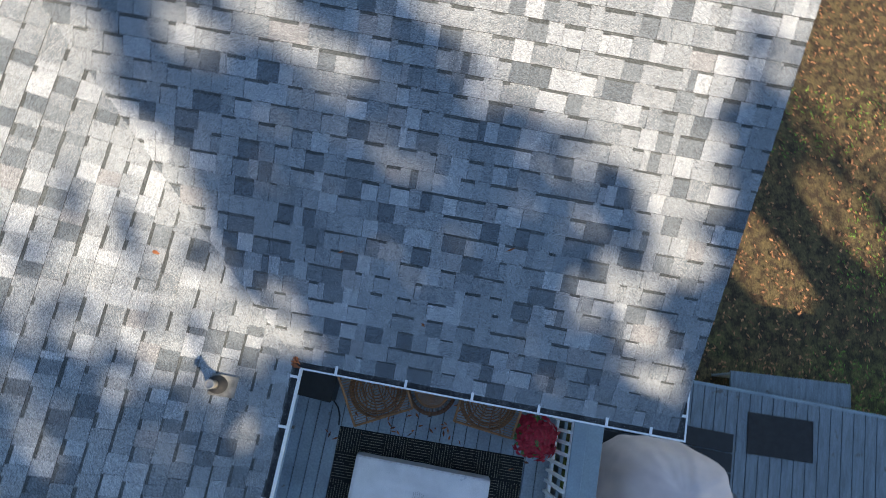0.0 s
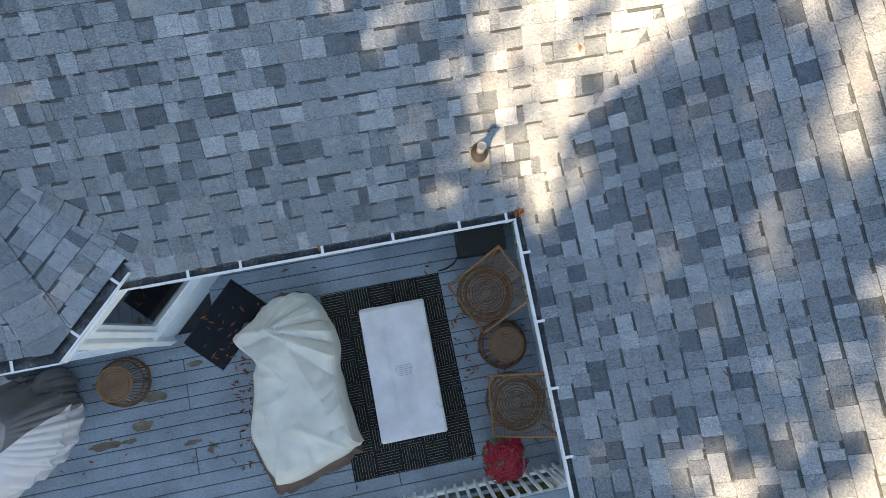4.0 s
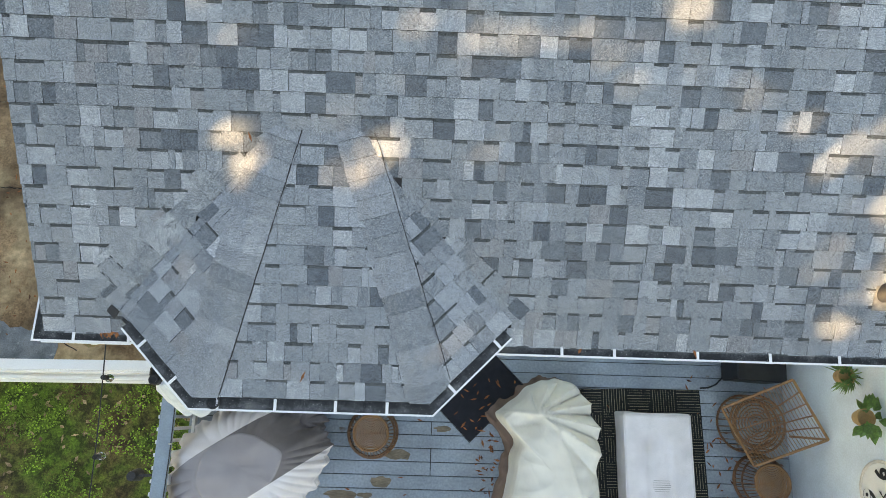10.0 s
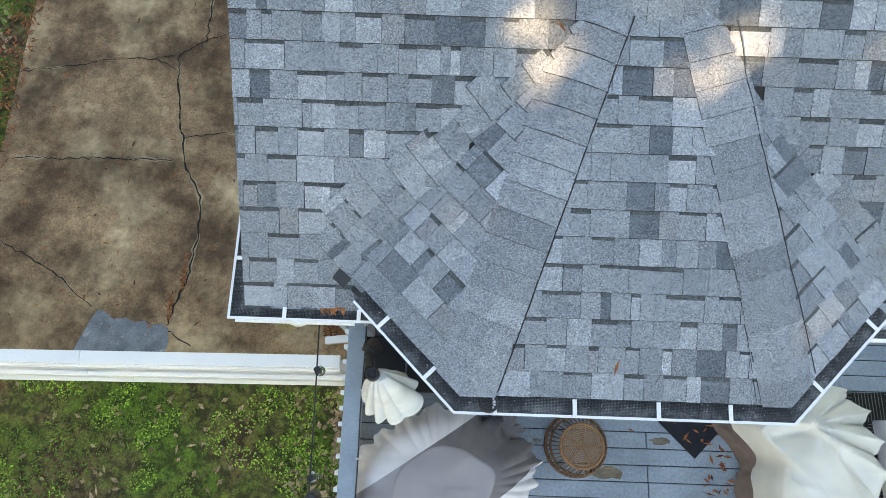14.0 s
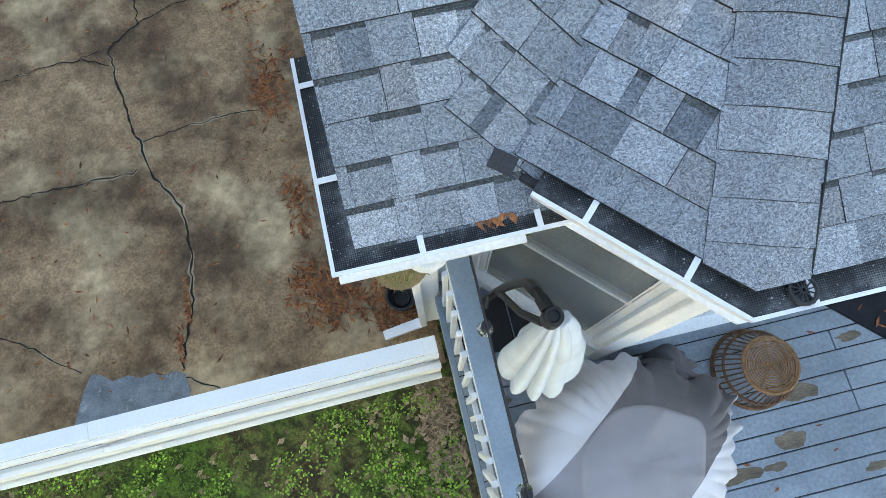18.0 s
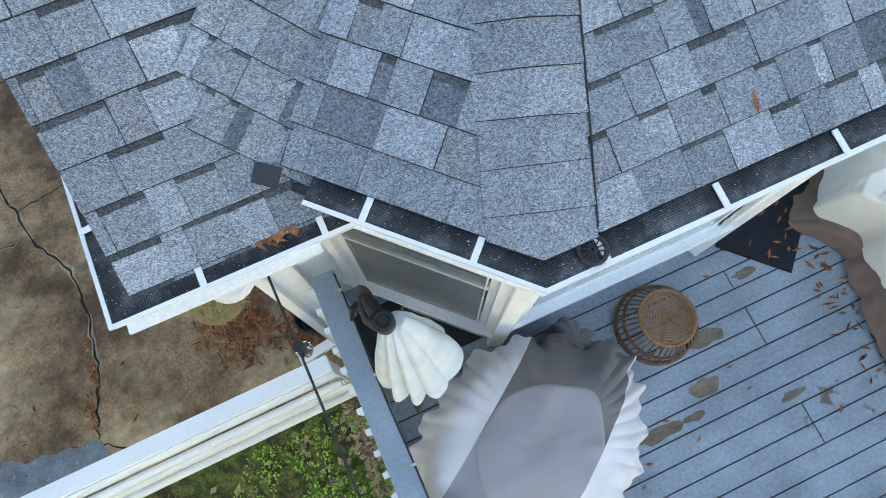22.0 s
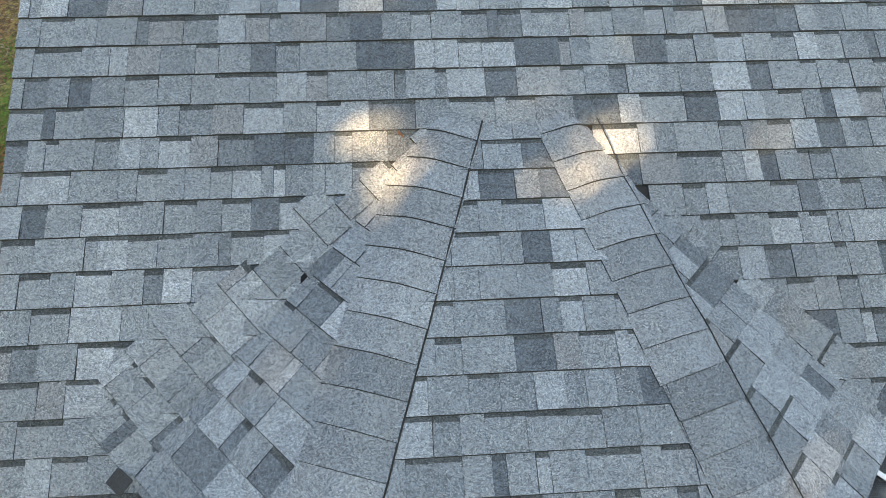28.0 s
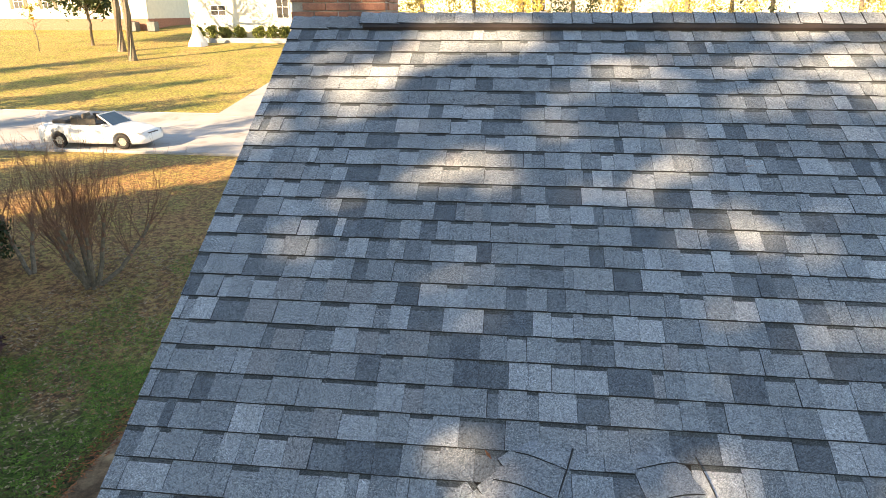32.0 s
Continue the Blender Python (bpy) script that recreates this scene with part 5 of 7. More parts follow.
def lathe(profile, n=20, at=(0, 0, 0)):
    bm = bmesh.new()
    rows = [[bm.verts.new((at[0] + r * math.cos(a), at[1] + r * math.sin(a), at[2] + z)) for a in np.linspace(0, math.tau, n, endpoint=False)] for r, z in profile]
    for r0, r1 in zip(rows, rows[1:]):
        for k in range(n):
            bm.faces.new((r0[k], r0[(k + 1) % n], r1[(k + 1) % n], r1[k]))
    bm.faces.new(rows[0][::-1])
    bm.faces.new(rows[-1])
    return bm


for k, x_ in enumerate((-5.02, -4.72)):
    sp_ = put("windowsill_plant", None, label="small green potted plant inside the bay window", category="plant", group="windowsill plants")
    part("pot", lathe([(0.035, 0.0), (0.05, 0.09), (0.045, 0.09)], 12, (x_, -0.215, 1.955)), M_TERRACOTTA, sp_)
    g, bm = random.Random(50 + k), bmesh.new()
    for j in range(34):
        a = g.uniform(0, math.tau)
        leaf_blade(bm, Vector((x_, -0.215, 2.04)), Vector((math.cos(a), math.sin(a) * 0.25, g.uniform(0.1, 1.6))), Vector((0, 0, 1)), g.uniform(0.06, 0.17), 0.035, 0.3)
    part("foliage", bm, M_LEAF, sp_)
poin = put("poinsettia", None, label="potted poinsettia with dense crimson bracts", category="plant")
px, py = -0.23, -2.27
part("pot", lathe([(0.1, 0.0), (0.14, 0.3), (0.155, 0.3), (0.155, 0.33), (0.13, 0.33), (0.12, 0.28)], 20, (px, py, DECK)), M_TERRACOTTA, poin, smooth=False)
rg = random.Random(21)
red, grn = bmesh.new(), bmesh.new()
for k in range(95):
    a, e = rg.uniform(0, math.tau), rg.uniform(0.25, 1.5)
    r = 0.27 * rg.uniform(0.75, 1.05)
    c = Vector((px + r * math.cos(a) * math.cos(e), py + r * math.sin(a) * math.cos(e), DECK + 0.42 + 0.2 * math.sin(e)))
    out = (c - Vector((px, py, DECK + 0.35))).normalized()
    for j in range(6):
        side = Vector((rg.uniform(-1, 1), rg.uniform(-1, 1), rg.uniform(-0.4, 0.6)))
        side -= out * side.dot(out) * 0.8
        leaf_blade(red if k > 3 or j > 3 else grn, c, side, out, rg.uniform(0.055, 0.1), rg.uniform(0.03, 0.05), 0.3)
part("flower_head", red, M_RED, poin, "crimson bracts")
for k in range(40):
    a = rg.uniform(0, math.tau)
    leaf_blade(grn, Vector((px + 0.12 * math.cos(a), py + 0.12 * math.sin(a), DECK + 0.38)), Vector((math.cos(a), math.sin(a), -0.2)), Vector((0, 0, 1)), 0.13, 0.05)
part("leaves", grn, M_LEAF, poin, "dark green leaves")


def wall_planter(y, z, seed, broad):
    pl = put("wall_planter", None, label="clay wall pot with broad striped leaves" if broad else "clay wall pot with a feathery trailing fern", category="plant", group="wall planters")
    part("pot", lathe([(0.035, 0.0), (0.06, 0.02), (0.08, 0.08), (0.085, 0.14), (0.075, 0.14), (0.065, 0.1)], 16, (0.28, y, z)), M_TERRACOTTA, pl)
    part("bracket", beam_bm((0.455, y, z + 0.08), (0.3, y, z + 0.08), 0.012, 0.012, 0.001), M_DARK, pl)
    g, bm = random.Random(seed), bmesh.new()
    for k in range(18 if broad else 230):
        a = g.choice((-1.15, 1.0)) + g.gauss(0, 0.55) if broad else g.uniform(-2.6, 2.6)
        way = Vector((math.cos(a), math.sin(a) * 1.2, g.uniform(-0.2, 0.6) if broad else g.uniform(-0.5, 0.5)))
        leaf_blade(bm, Vector((0.28, y, z + 0.13)) + way * g.uniform(0.02, 0.1 if broad else 0.07), way, Vector((-0.2, 0, 1)), g.uniform(0.1, 0.16) if broad else g.uniform(0.04, 0.12), g.uniform(0.06, 0.09) if broad else 0.011, 0.5 if broad else 0.8)
    part("foliage", bm, M_LEAF, pl, smooth=False)


wall_planter(0.0, 2.55, 1, False)
wall_planter(-0.38, 2.75, 2, True)
wall_planter(-2.05, 2.7, 3, True)

# wall clock with large numerals
clock = put("wall_clock", None, label="round white wall clock with dark numerals on the siding", category="clock")
clock.matrix_basis = Matrix.Translation((0.435, -1.06, 2.76)) @ Matrix(((0, 0, -1, 0), (-1, 0, 0, 0), (0, 1, 0, 0), (0, 0, 0, 1))) @ Matrix.Scale(1.18, 4)
part("dial", lathe([(0.25, -0.012), (0.25, 0.0), (0.245, 0.003)], 40), surface("clock_face", (0.8, 0.8, 0.78), 0.5, 0.04, 8, 90, 0.04, 0.05), clock)
part("bezel", tube_bm(circle(0, 0, 0.0, 0.258, 44), 0.014, 8, True), surface("pale_wood", (0.66, 0.63, 0.58), 0.6), clock)
for num, ang in (("12", 90), ("3", 0), ("6", -90), ("9", 180)):
    cu = bpy.data.curves.new("numeral", "FONT")
    cu.body, cu.size, cu.align_x, cu.align_y, cu.extrude, cu.offset = num, 0.18, "CENTER", "CENTER", 0.0015, 0.006
    tmp = bpy.data.objects.new("tmp", cu)
    scene.collection.objects.link(tmp)
    me = bpy.data.meshes.new_from_object(tmp.evaluated_get(bpy.context.evaluated_depsgraph_get()))
    bpy.data.objects.remove(tmp)
    me.materials.clear()
    me.materials.append(M_BLACK)
    put("numeral", me, clock, m=Matrix.Translation((0.17 * math.cos(radians(ang)), 0.17 * math.sin(radians(ang)), 0.006)))
part("hour_pointer", beam_bm((0.02, -0.02, 0.008), (-0.06, 0.07, 0.008), 0.009, 0.003, 0), M_BLACK, clock)
part("minute_pointer", beam_bm((-0.04, -0.03, 0.011), (0.13, 0.1, 0.011), 0.007, 0.003, 0), M_BLACK, clock)

# string of outdoor bulbs from the eave to a post
string = put("string_lights", None, label="black cable with hanging bulbs over the lawn", category="string lights")
sp = [Vector((-6.21, 0.05 - 0.1 * k, 3.58 - 0.13 * math.sin(math.pi * k / 27))) for k in range(28)]
part("cable", tube_bm(sp, 0.005, 5), M_BLACK, string)
part("end_pole", tube_bm([(-6.21, -2.66, DECK + 1.0), (-6.21, -2.66, 3.6)], 0.014, 8), M_BLACK, string)
for k in (3, 9, 15, 21):
    part("socket", tube_bm([sp[k], sp[k] - Vector((0, 0, 0.07))], 0.02, 8), M_BLACK, string)
    part("bulb", lathe([(0.012, -0.15), (0.03, -0.125), (0.032, -0.1), (0.018, -0.07)], 12, tuple(sp[k])), M_GLASS, string)

# ---- by the house corner ----
pot_ = put("garden_pot", None, label="black plastic pot standing on the driveway", category="pot")
part("pot", lathe([(0.1, 0.0), (0.13, 0.24), (0.14, 0.25), (0.14, 0.27), (0.12, 0.27), (0.1, 0.12), (0.06, 0.11)], 22, (-6.56, 0.62, 0.03)), M_BLACK, pot_)
part("saucer", tube_bm(circle(-6.56, 0.62, 0.16, 0.07, 18), 0.01, 5, True), M_BLACK, pot_)
basket = put("hanging_basket", None, label="hanging basket of dry straw-coloured moss under the gutter", category="basket")
g, bm = random.Random(5), bmesh.new()
for k in range(420):
    a, e = g.uniform(0, math.tau), g.uniform(-0.4, 1.3)
    c = Vector((-6.47 + 0.1 * math.cos(a) * math.cos(e), 0.12 + 0.1 * math.sin(a) * math.cos(e), 3.28 + 0.08 * math.sin(e)))
    w = Vector((g.uniform(-1, 1), g.uniform(-1, 1), g.uniform(-0.8, 0.3)))
    leaf_blade(bm, c, w, Vector((0, 0, 1)), g.uniform(0.015, 0.045), 0.005, 0.4)
part("moss", bm, surface("dry_moss", (0.32, 0.3, 0.12), 0.9, 0.35, 30, 200, 0.3), basket)
part("bowl", lathe([(0.04, -0.09), (0.1, -0.05), (0.12, 0.0), (0.11, 0.0)], 18, (-6.47, 0.12, 3.28)), M_TERRACOTTA, basket)
part("wire", tube_bm([(-6.47, 0.12, 3.3), (-6.47, 0.12, SOFFIT)], 0.004, 5), M_DARK, basket)
lamp_ = put("eave_floodlight", None, label="white round floodlight under the eave", category="lamp")
part("housing", lathe([(0.075, -0.06), (0.095, -0.02), (0.085, 0.025), (0.03, 0.045)], 18, (-6.36, 0.1, SOFFIT - 0.13)), M_WHITE, lamp_)
part("stem", tube_bm([(-6.36, 0.14, SOFFIT), (-6.36, 0.11, SOFFIT - 0.1)], 0.022, 8), M_WHITE, lamp_)

# ---- beyond the deck's end: lower deck, grill cover, steps ----
LOW = 0.85
M_LOW = surface("weathered_deck", (0.17, 0.21, 0.25), 0.65, 0.25, 4, 50, 0.25, 0.35, stain=(0.1, 0.1, 0.1), stain_at=0.62, stain_scale=4, stretch=(1, 6, 1))
low = put("lower_deck", None, label="lower blue-grey wooden deck with boards running the other way", kind="structure")
y_ = -3.2
while y_ > -8.5:
    part("board", box_bm(3.6, 0.137, 0.03, (-1.05, y_, LOW - 0.015), 0, 0.003), M_LOW, low)
    y_ -= 0.1445
# dark sheet that gives the gaps between these boards their shade
part("dark_underlay", box_bm(3.55, 5.3, 0.02, (-1.05, -5.85, LOW - 0.06), 0, 0), M_DARK, low)
part("rim_board", box_bm(0.04, 5.4, 0.3, (0.77, -5.85, LOW - 0.17), 0, 0.004), M_RAIL, low)
step = put("deck_step", None, label="blue-grey wooden step at the lower deck's side", category="step")
part("tread", box_bm(0.3, 1.55, 0.04, (0.92, -5.6, LOW - 0.2), radians(4), 0.004), M_LOW, step)
part("riser", box_bm(0.03, 1.5, LOW - 0.24, (1.04, -5.6, (LOW - 0.24) / 2), radians(4), 0.004), M_RAIL, step)
m2 = put("doormat", None, label="charcoal doormat on the lower deck", category="doormat")
part("mat", box_bm(0.48, 0.8, 0.012, (0.29, -5.4, LOW + 0.007), radians(2), 0.004), surface("charcoal_mat", (0.03, 0.031, 0.036), 0.9, 0.2, 12, 240, 0.4, 0.6), m2)
part("border", tube_bm([Vector((0.29, -5.4, LOW + 0.008)) + Matrix.Rotation(radians(2), 3, "Z") @ Vector((sx * 0.245, sy * 0.405, 0)) for sx, sy in ((-1, -1), (1, -1), (1, 1), (-1, 1))], 0.007, 5, True), M_BLACK, m2, "smooth rubber edge")
grill = put("covered_grill", None, label="grill under a pale pinkish fabric cover", category="grill")
drape("cover", [(-0.95, -3.2), (-0.45, -3.12), (-0.1, -3.3), (0.02, -3.7), (-0.02, -4.2), (-0.2, -4.55), (-0.7, -4.65), (-1.1, -4.3), (-1.15, -3.6)], [(0.02, 2.0), (0.3, 1.99), (0.55, 1.93), (0.72, 1.82), (0.85, 1.6), (0.93, 1.35), (1.0, 1.05)], surface("pink_cloth", (0.72, 0.6, 0.585), 0.8, 0.1, 3, 200, 0.1, 0.35, stain=(0.35, 0.26, 0.22), stain_at=0.72, stain_scale=4), grill, 6, 0.016, 15, "pale pinkish cover", wrinkle=0.02, n=150, crease=0.02, fine=2)
plates = put("grid_mats", None, label="dark ribbed plastic mats beside the covered grill", category="mat")
for k in range(7):
    part("rib_mat", box_bm(0.22, 1.75, 0.02, (-1.3 + 0.235 * k, -3.95, LOW + 0.012), 0, 0.004), M_BLACK, plates)
bench = put("rail_bench", None, label="blue-grey painted bench board behind the railing", category="bench")
part("seat_board", box_bm(2.4, 0.2, 0.04, (-0.9, -2.86, DECK + 0.62), 0, 0.005), M_RAIL, bench)
for x_ in (-1.9, -0.9, 0.1):
    part("leg", box_bm(0.08, 0.08, DECK + 0.6 - 0.0, (x_, -2.86, (DECK + 0.6) / 2), 0, 0.004), M_RAIL, bench)



# ---- street and neighbours ----
M_ROAD = surface("street_concrete", (0.33, 0.33, 0.34), 0.85, 0.2, 0.5, 40, 0.15, 0.3, stain=(0.2, 0.19, 0.18), stain_at=0.6, stain_scale=0.35, stain_soft=0.1)
M_BRICK = surface("red_brick", (0.36, 0.165, 0.115), 0.85, 0.3, 6, 70, 0.25, 0.4)
M_MORTAR = surface("mortar", (0.42, 0.38, 0.34), 0.95, 0.2, 8, 80, 0.2)
M_VINYL = surface("cream_siding", (0.68, 0.66, 0.58), 0.6, 0.06, 2, 50, 0.06)
M_BARK = surface("grey_bark", (0.2, 0.165, 0.125), 0.9, 0.4, 12, 60, 0.35, 0.6, dist=0.01)
M_TWIG = surface("twig_bark", (0.25, 0.135, 0.09), 0.9, 0.3, 12, 90, 0.3, 0.4)


def strip_on_ground(name, pts_l, pts_r, lift, material, label, steps=24):
    bm = bmesh.new()
    rows = []
    for i in range(steps + 1):
        t = i / steps
        a, c = Vector(pts_l[0]).lerp(Vector(pts_l[1]), t), Vector(pts_r[0]).lerp(Vector(pts_r[1]), t)
        row = []
        for j in range(7):
            p = a.lerp(c, j / 6)
            row.append(bm.verts.new((p.x, p.y, ground_z(p.x, p.y) + lift)))
        rows.append(row)
    for r0, r1 in zip(rows, rows[1:]):
        for j in range(6):
            bm.faces.new((r0[j], r0[j + 1], r1[j + 1], r1[j]))
    ret = bmesh.ops.extrude_face_region(bm, geom=list(bm.faces))
    bmesh.ops.translate(bm, verts=[g for g in ret["geom"] if isinstance(g, bmesh.types.BMVert)], vec=(0, 0, -0.2))
    return tagged(part(name, bm, material), label, kind="structure")


strip_on_ground("road", ((-90, 24.2, 0), (60, 22.6, 0)), ((-90, 32.9, 0), (60, 31.0, 0)), 0.03, M_ROAD, "pale concrete street with darker patches", 60)
for nm, y0, y1 in (("kerb_near", 24.1, 22.5), ("kerb_far", 33.0, 31.1)):
    k_ = part(nm, beam_bm((-90, y0, 0.96 + (0.3 if "far" in nm else 0)), (60, y1, 0.96 + (0.12 if "far" in nm else 0)), 0.16, 0.16, 0.03), M_ROAD)
    tagged(k_, "rounded concrete kerb", kind="structure")
strip_on_ground("neighbour_driveway", ((-20.6, 31.6, 0), (-22.0, 62, 0)), ((-17.4, 31.3, 0), (-18.5, 62, 0)), 0.05, M_ROAD, "pale concrete driveway across the street")


def lap_house(name, x0, x1, y0, y1, base_h, wall_h, label, foot=None, z=None):
    """A neighbour's house: brick foot, lapped siding, hipped roof, windows with frames and panes."""
    z = ground_z((x0 + x1) / 2, (y0 + y1) / 2) - 0.1 if z is None else z
    h = put(name, None, label=label, category="house")
    part("foundation", box_bm(x1 - x0, y1 - y0, base_h + 1.0, ((x0 + x1) / 2, (y0 + y1) / 2, z + base_h / 2 - 0.5), 0, 0), foot or M_BRICK, h)
    zz = z + base_h
    while zz < z + base_h + wall_h:
        bm = bmesh.new()
        o = 0.05
        lo = [(x0 - o, y0 - o), (x1 + o, y0 - o), (x1 + o, y1 + o), (x0 - o, y1 + o)]
        hi = [(x0 - o + 0.025, y0 - o + 0.025), (x1 + o - 0.025, y0 - o + 0.025), (x1 + o - 0.025, y1 + o - 0.025), (x0 - o + 0.025, y1 + o - 0.025)]
        a = [bm.verts.new((*p, zz)) for p in lo]
        c = [bm.verts.new((*p, zz + 0.19)) for p in hi]
        for i in range(4):
            bm.faces.new((a[i], a[(i + 1) % 4], c[(i + 1) % 4], c[i]))
        bm.faces.new(a[::-1])
        bm.faces.new(c)
        part("siding_course", bm, M_VINYL, h)
        zz += 0.19
    bm = bmesh.new()
    o, mx, my = 0.45, (x0 + x1) / 2, (y0 + y1) / 2
    a = [bm.verts.new(p) for p in ((x0 - o, y0 - o, zz), (x1 + o, y0 - o, zz), (x1 + o, y1 + o, zz), (x0 - o, y1 + o, zz))]
    if x1 - x0 > y1 - y0:
        r = [bm.verts.new((x0 - o, my, zz + (y1 - y0) * 0.3)), bm.verts.new((x1 + o, my, zz + (y1 - y0) * 0.3))]
        fs = ((a[0], a[1], r[1], r[0]), (a[2], a[3], r[0], r[1]), (a[3], a[0], r[0]), (a[1], a[2], r[1]))
    else:
        r = [bm.verts.new((mx, y0 - o, zz + (x1 - x0) * 0.3)), bm.verts.new((mx, y1 + o, zz + (x1 - x0) * 0.3))]
        fs = ((a[1], a[2], r[1], r[0]), (a[3], a[0], r[0], r[1]), (a[0], a[1], r[0]), (a[2], a[3], r[1]))
    for f in fs:
        bm.faces.new(f)
    bm.faces.new(a[::-1])
    part("roof", bm, M_CAP, h, "grey shingle roof")
    return h, z + base_h


def house_window(h, x, y, z, w, hh, axis="x", shutters=True):
    """A framed two-light window on a wall that faces -y (axis x) or +x (axis y)."""
    fr = put("window", None, h)

    def bar(du, dv, su, sv, mat, nm, off=0.08):
        if axis == "x":
            part(nm, box_bm(su, 0.06, sv, (x + du, y - off, z + dv), 0, 0.005), mat, fr)
        else:
            part(nm, box_bm(0.06, su, sv, (x + off, y + du, z + dv), 0, 0.005), mat, fr)
    bar(0, 0, w - 0.1, hh - 0.1, M_DARK, "pane", 0.06)
    for s in (-1, 1):
        bar(s * (w / 2 - 0.04), 0, 0.09, hh, M_WHITE, "frame")
        bar(0, s * (hh / 2 - 0.04), w - 0.18, 0.09, M_WHITE, "frame")
        if shutters:
            bar(s * (w / 2 + 0.25), 0, 0.4, hh, M_BARK, "shutter")
    bar(0, 0, 0.05, hh - 0.18, M_WHITE, "mullion")
    bar(0, 0, w - 0.18, 0.05, M_WHITE, "mullion", 0.084)


h1, hz = lap_house("house", -36.5, -20.5, 62, 72, 0.9, 3.4, "cream-sided house with shrubs across the street", M_VINYL)
for x_ in (-33.6, -27.2):
    house_window(h1, x_, 62, hz + (1.5 if x_ < -30 else 1.8), 1.3 if x_ > -30 else 1.6, 1.0 if x_ < -30 else 2.1, shutters=False)
part("door", box_bm(1.0, 0.1, 2.1, (-23.6, 61.92, hz + 1.05), 0, 0.01), M_DARK, h1, "dark front door")
part("porch", box_bm(3.2, 2.0, 0.8, (-23.8, 60.9, hz - 0.4), 0, 0.02), M_BRICK, h1, "red brick porch")
for k in range(4):
    part("step", box_bm(1.6, 0.32, 0.18, (-24.2, 59.8 - 0.3 * k, hz - 0.2 - 0.18 * k), 0, 0.01), M_BRICK, h1)
for x_ in (-25.3, -22.4):
    part("porch_post", box_bm(0.14, 0.14, 2.6, (x_, 60.1, hz + 1.2), 0, 0.01), M_WHITE, h1)
h2, hz2 = lap_house("house", -64, -45.5, 70, 80, 0.9, 3.4, "cream-sided house behind tall trees")
for x_ in (-60.5, -57.0, -52.5):
    house_window(h2, x_, 70, hz2 + 1.8, 1.2, 1.6)
for k in range(2):
    ac = put("air_conditioner", None, label="grey outdoor air conditioner beside the house wall", category="air conditioner", group="air conditioners")
    # grey darkened further, to put the shade on the case into its colour
    part("case", box_bm(0.9, 0.9, 1.0, (-46.8 + 2.2 * k, 69.2, ground_z(-46, 69) + 0.5), 0, 0.03), surface("ac_grey_shaded", (0.13, 0.15, 0.16), 0.5), ac)
    part("fan_grille", tube_bm(circle(-46.8 + 2.2 * k, 69.2, ground_z(-46, 69) + 1.02, 0.36, 20), 0.02, 5, True), M_DARK, ac)
h3, _ = lap_house("house", -8, 10, 66, 76, 0.9, 3.2, "pale house seen over the ridge")
house_window(h3, -3.0, 66, _ + 1.7, 1.4, 1.5, shutters=False)
h4, hz4 = lap_house("house", -27, -15.35, 1.5, 8.75, 0.75, 3.0, "cream-sided house next door with brick foot", M_MORTAR, z=-0.02)
rgb = random.Random(31)
me_b = bpy.data.meshes.new("brick")
b_ = box_bm(0.02, 0.2, 0.057, (0, 0, 0), 0, 0.003)
b_.to_mesh(me_b)
b_.free()
me_b.materials.append(M_BRICK)
for row in range(9):
    for col in range(33):
        y = 1.7 + col * 0.212 + (0.106 if row % 2 else 0)
        if y > 8.6 or 4.7 < y < 5.5 and 2 < row < 7:
            continue
        put("brick", me_b, h4, m=Matrix.Translation((-15.345 + rgb.uniform(-0.002, 0.003), y, 0.04 + row * 0.068)))
part("crawl_vent", box_bm(0.03, 0.42, 0.2, (-15.33, 5.1, 0.35), 0, 0.004), M_DARK, h4, "dark crawl-space vent")
part("vent_frame", tube_bm([(-15.31, 4.88, 0.24), (-15.31, 5.32, 0.24), (-15.31, 5.32, 0.46), (-15.31, 4.88, 0.46)], 0.014, 5, True), M_DARK, h4)
part("crawl_vent", box_bm(0.03, 0.42, 0.2, (-15.33, 8.0, 0.4), 0, 0.004), M_DARK, h4)
hv = put("heat_pump", None, label="white outdoor heat pump on a dark pad", category="heat pump")
part("case", box_bm(0.8, 0.85, 0.8, (-13.8, 3.05, 0.5), radians(3), 0.03), M_WHITE, hv, "white steel case")
part("pad", box_bm(1.05, 1.1, 0.1, (-13.8, 3.05, 0.04), radians(3), 0.01), M_DARK, hv)
part("top_grille", tube_bm(circle(-13.8, 3.05, 0.91, 0.3, 20), 0.015, 5, True), M_DARK, hv)
for k in range(6):
    part("louvre", box_bm(0.012, 0.6, 0.02, (-13.39, 3.07, 0.3 + 0.08 * k), radians(3), 0.002), M_GREY_COVER, hv)

# ---- chimney: brick by brick where it rises over the ridge ----
chim = put("chimney", None, label="red brick chimney at the gable end", category="chimney")
CX, CY, CW, CD = -6.44, 5.15, 0.84, 0.62
part("core", box_bm(CW - 0.02, CD - 0.02, 7.5, (CX, CY, 3.75), 0, 0), M_MORTAR, chim)
me_c = {}
for nm, sz in (("x", (0.2, 0.1, 0.057)), ("y", (0.1, 0.2, 0.057))):
    b_ = box_bm(*sz, (0, 0, 0), 0, 0.004)
    me_c[nm] = bpy.data.meshes.new("brick")
    b_.to_mesh(me_c[nm])
    b_.free()
    me_c[nm].materials.append(M_BRICK)
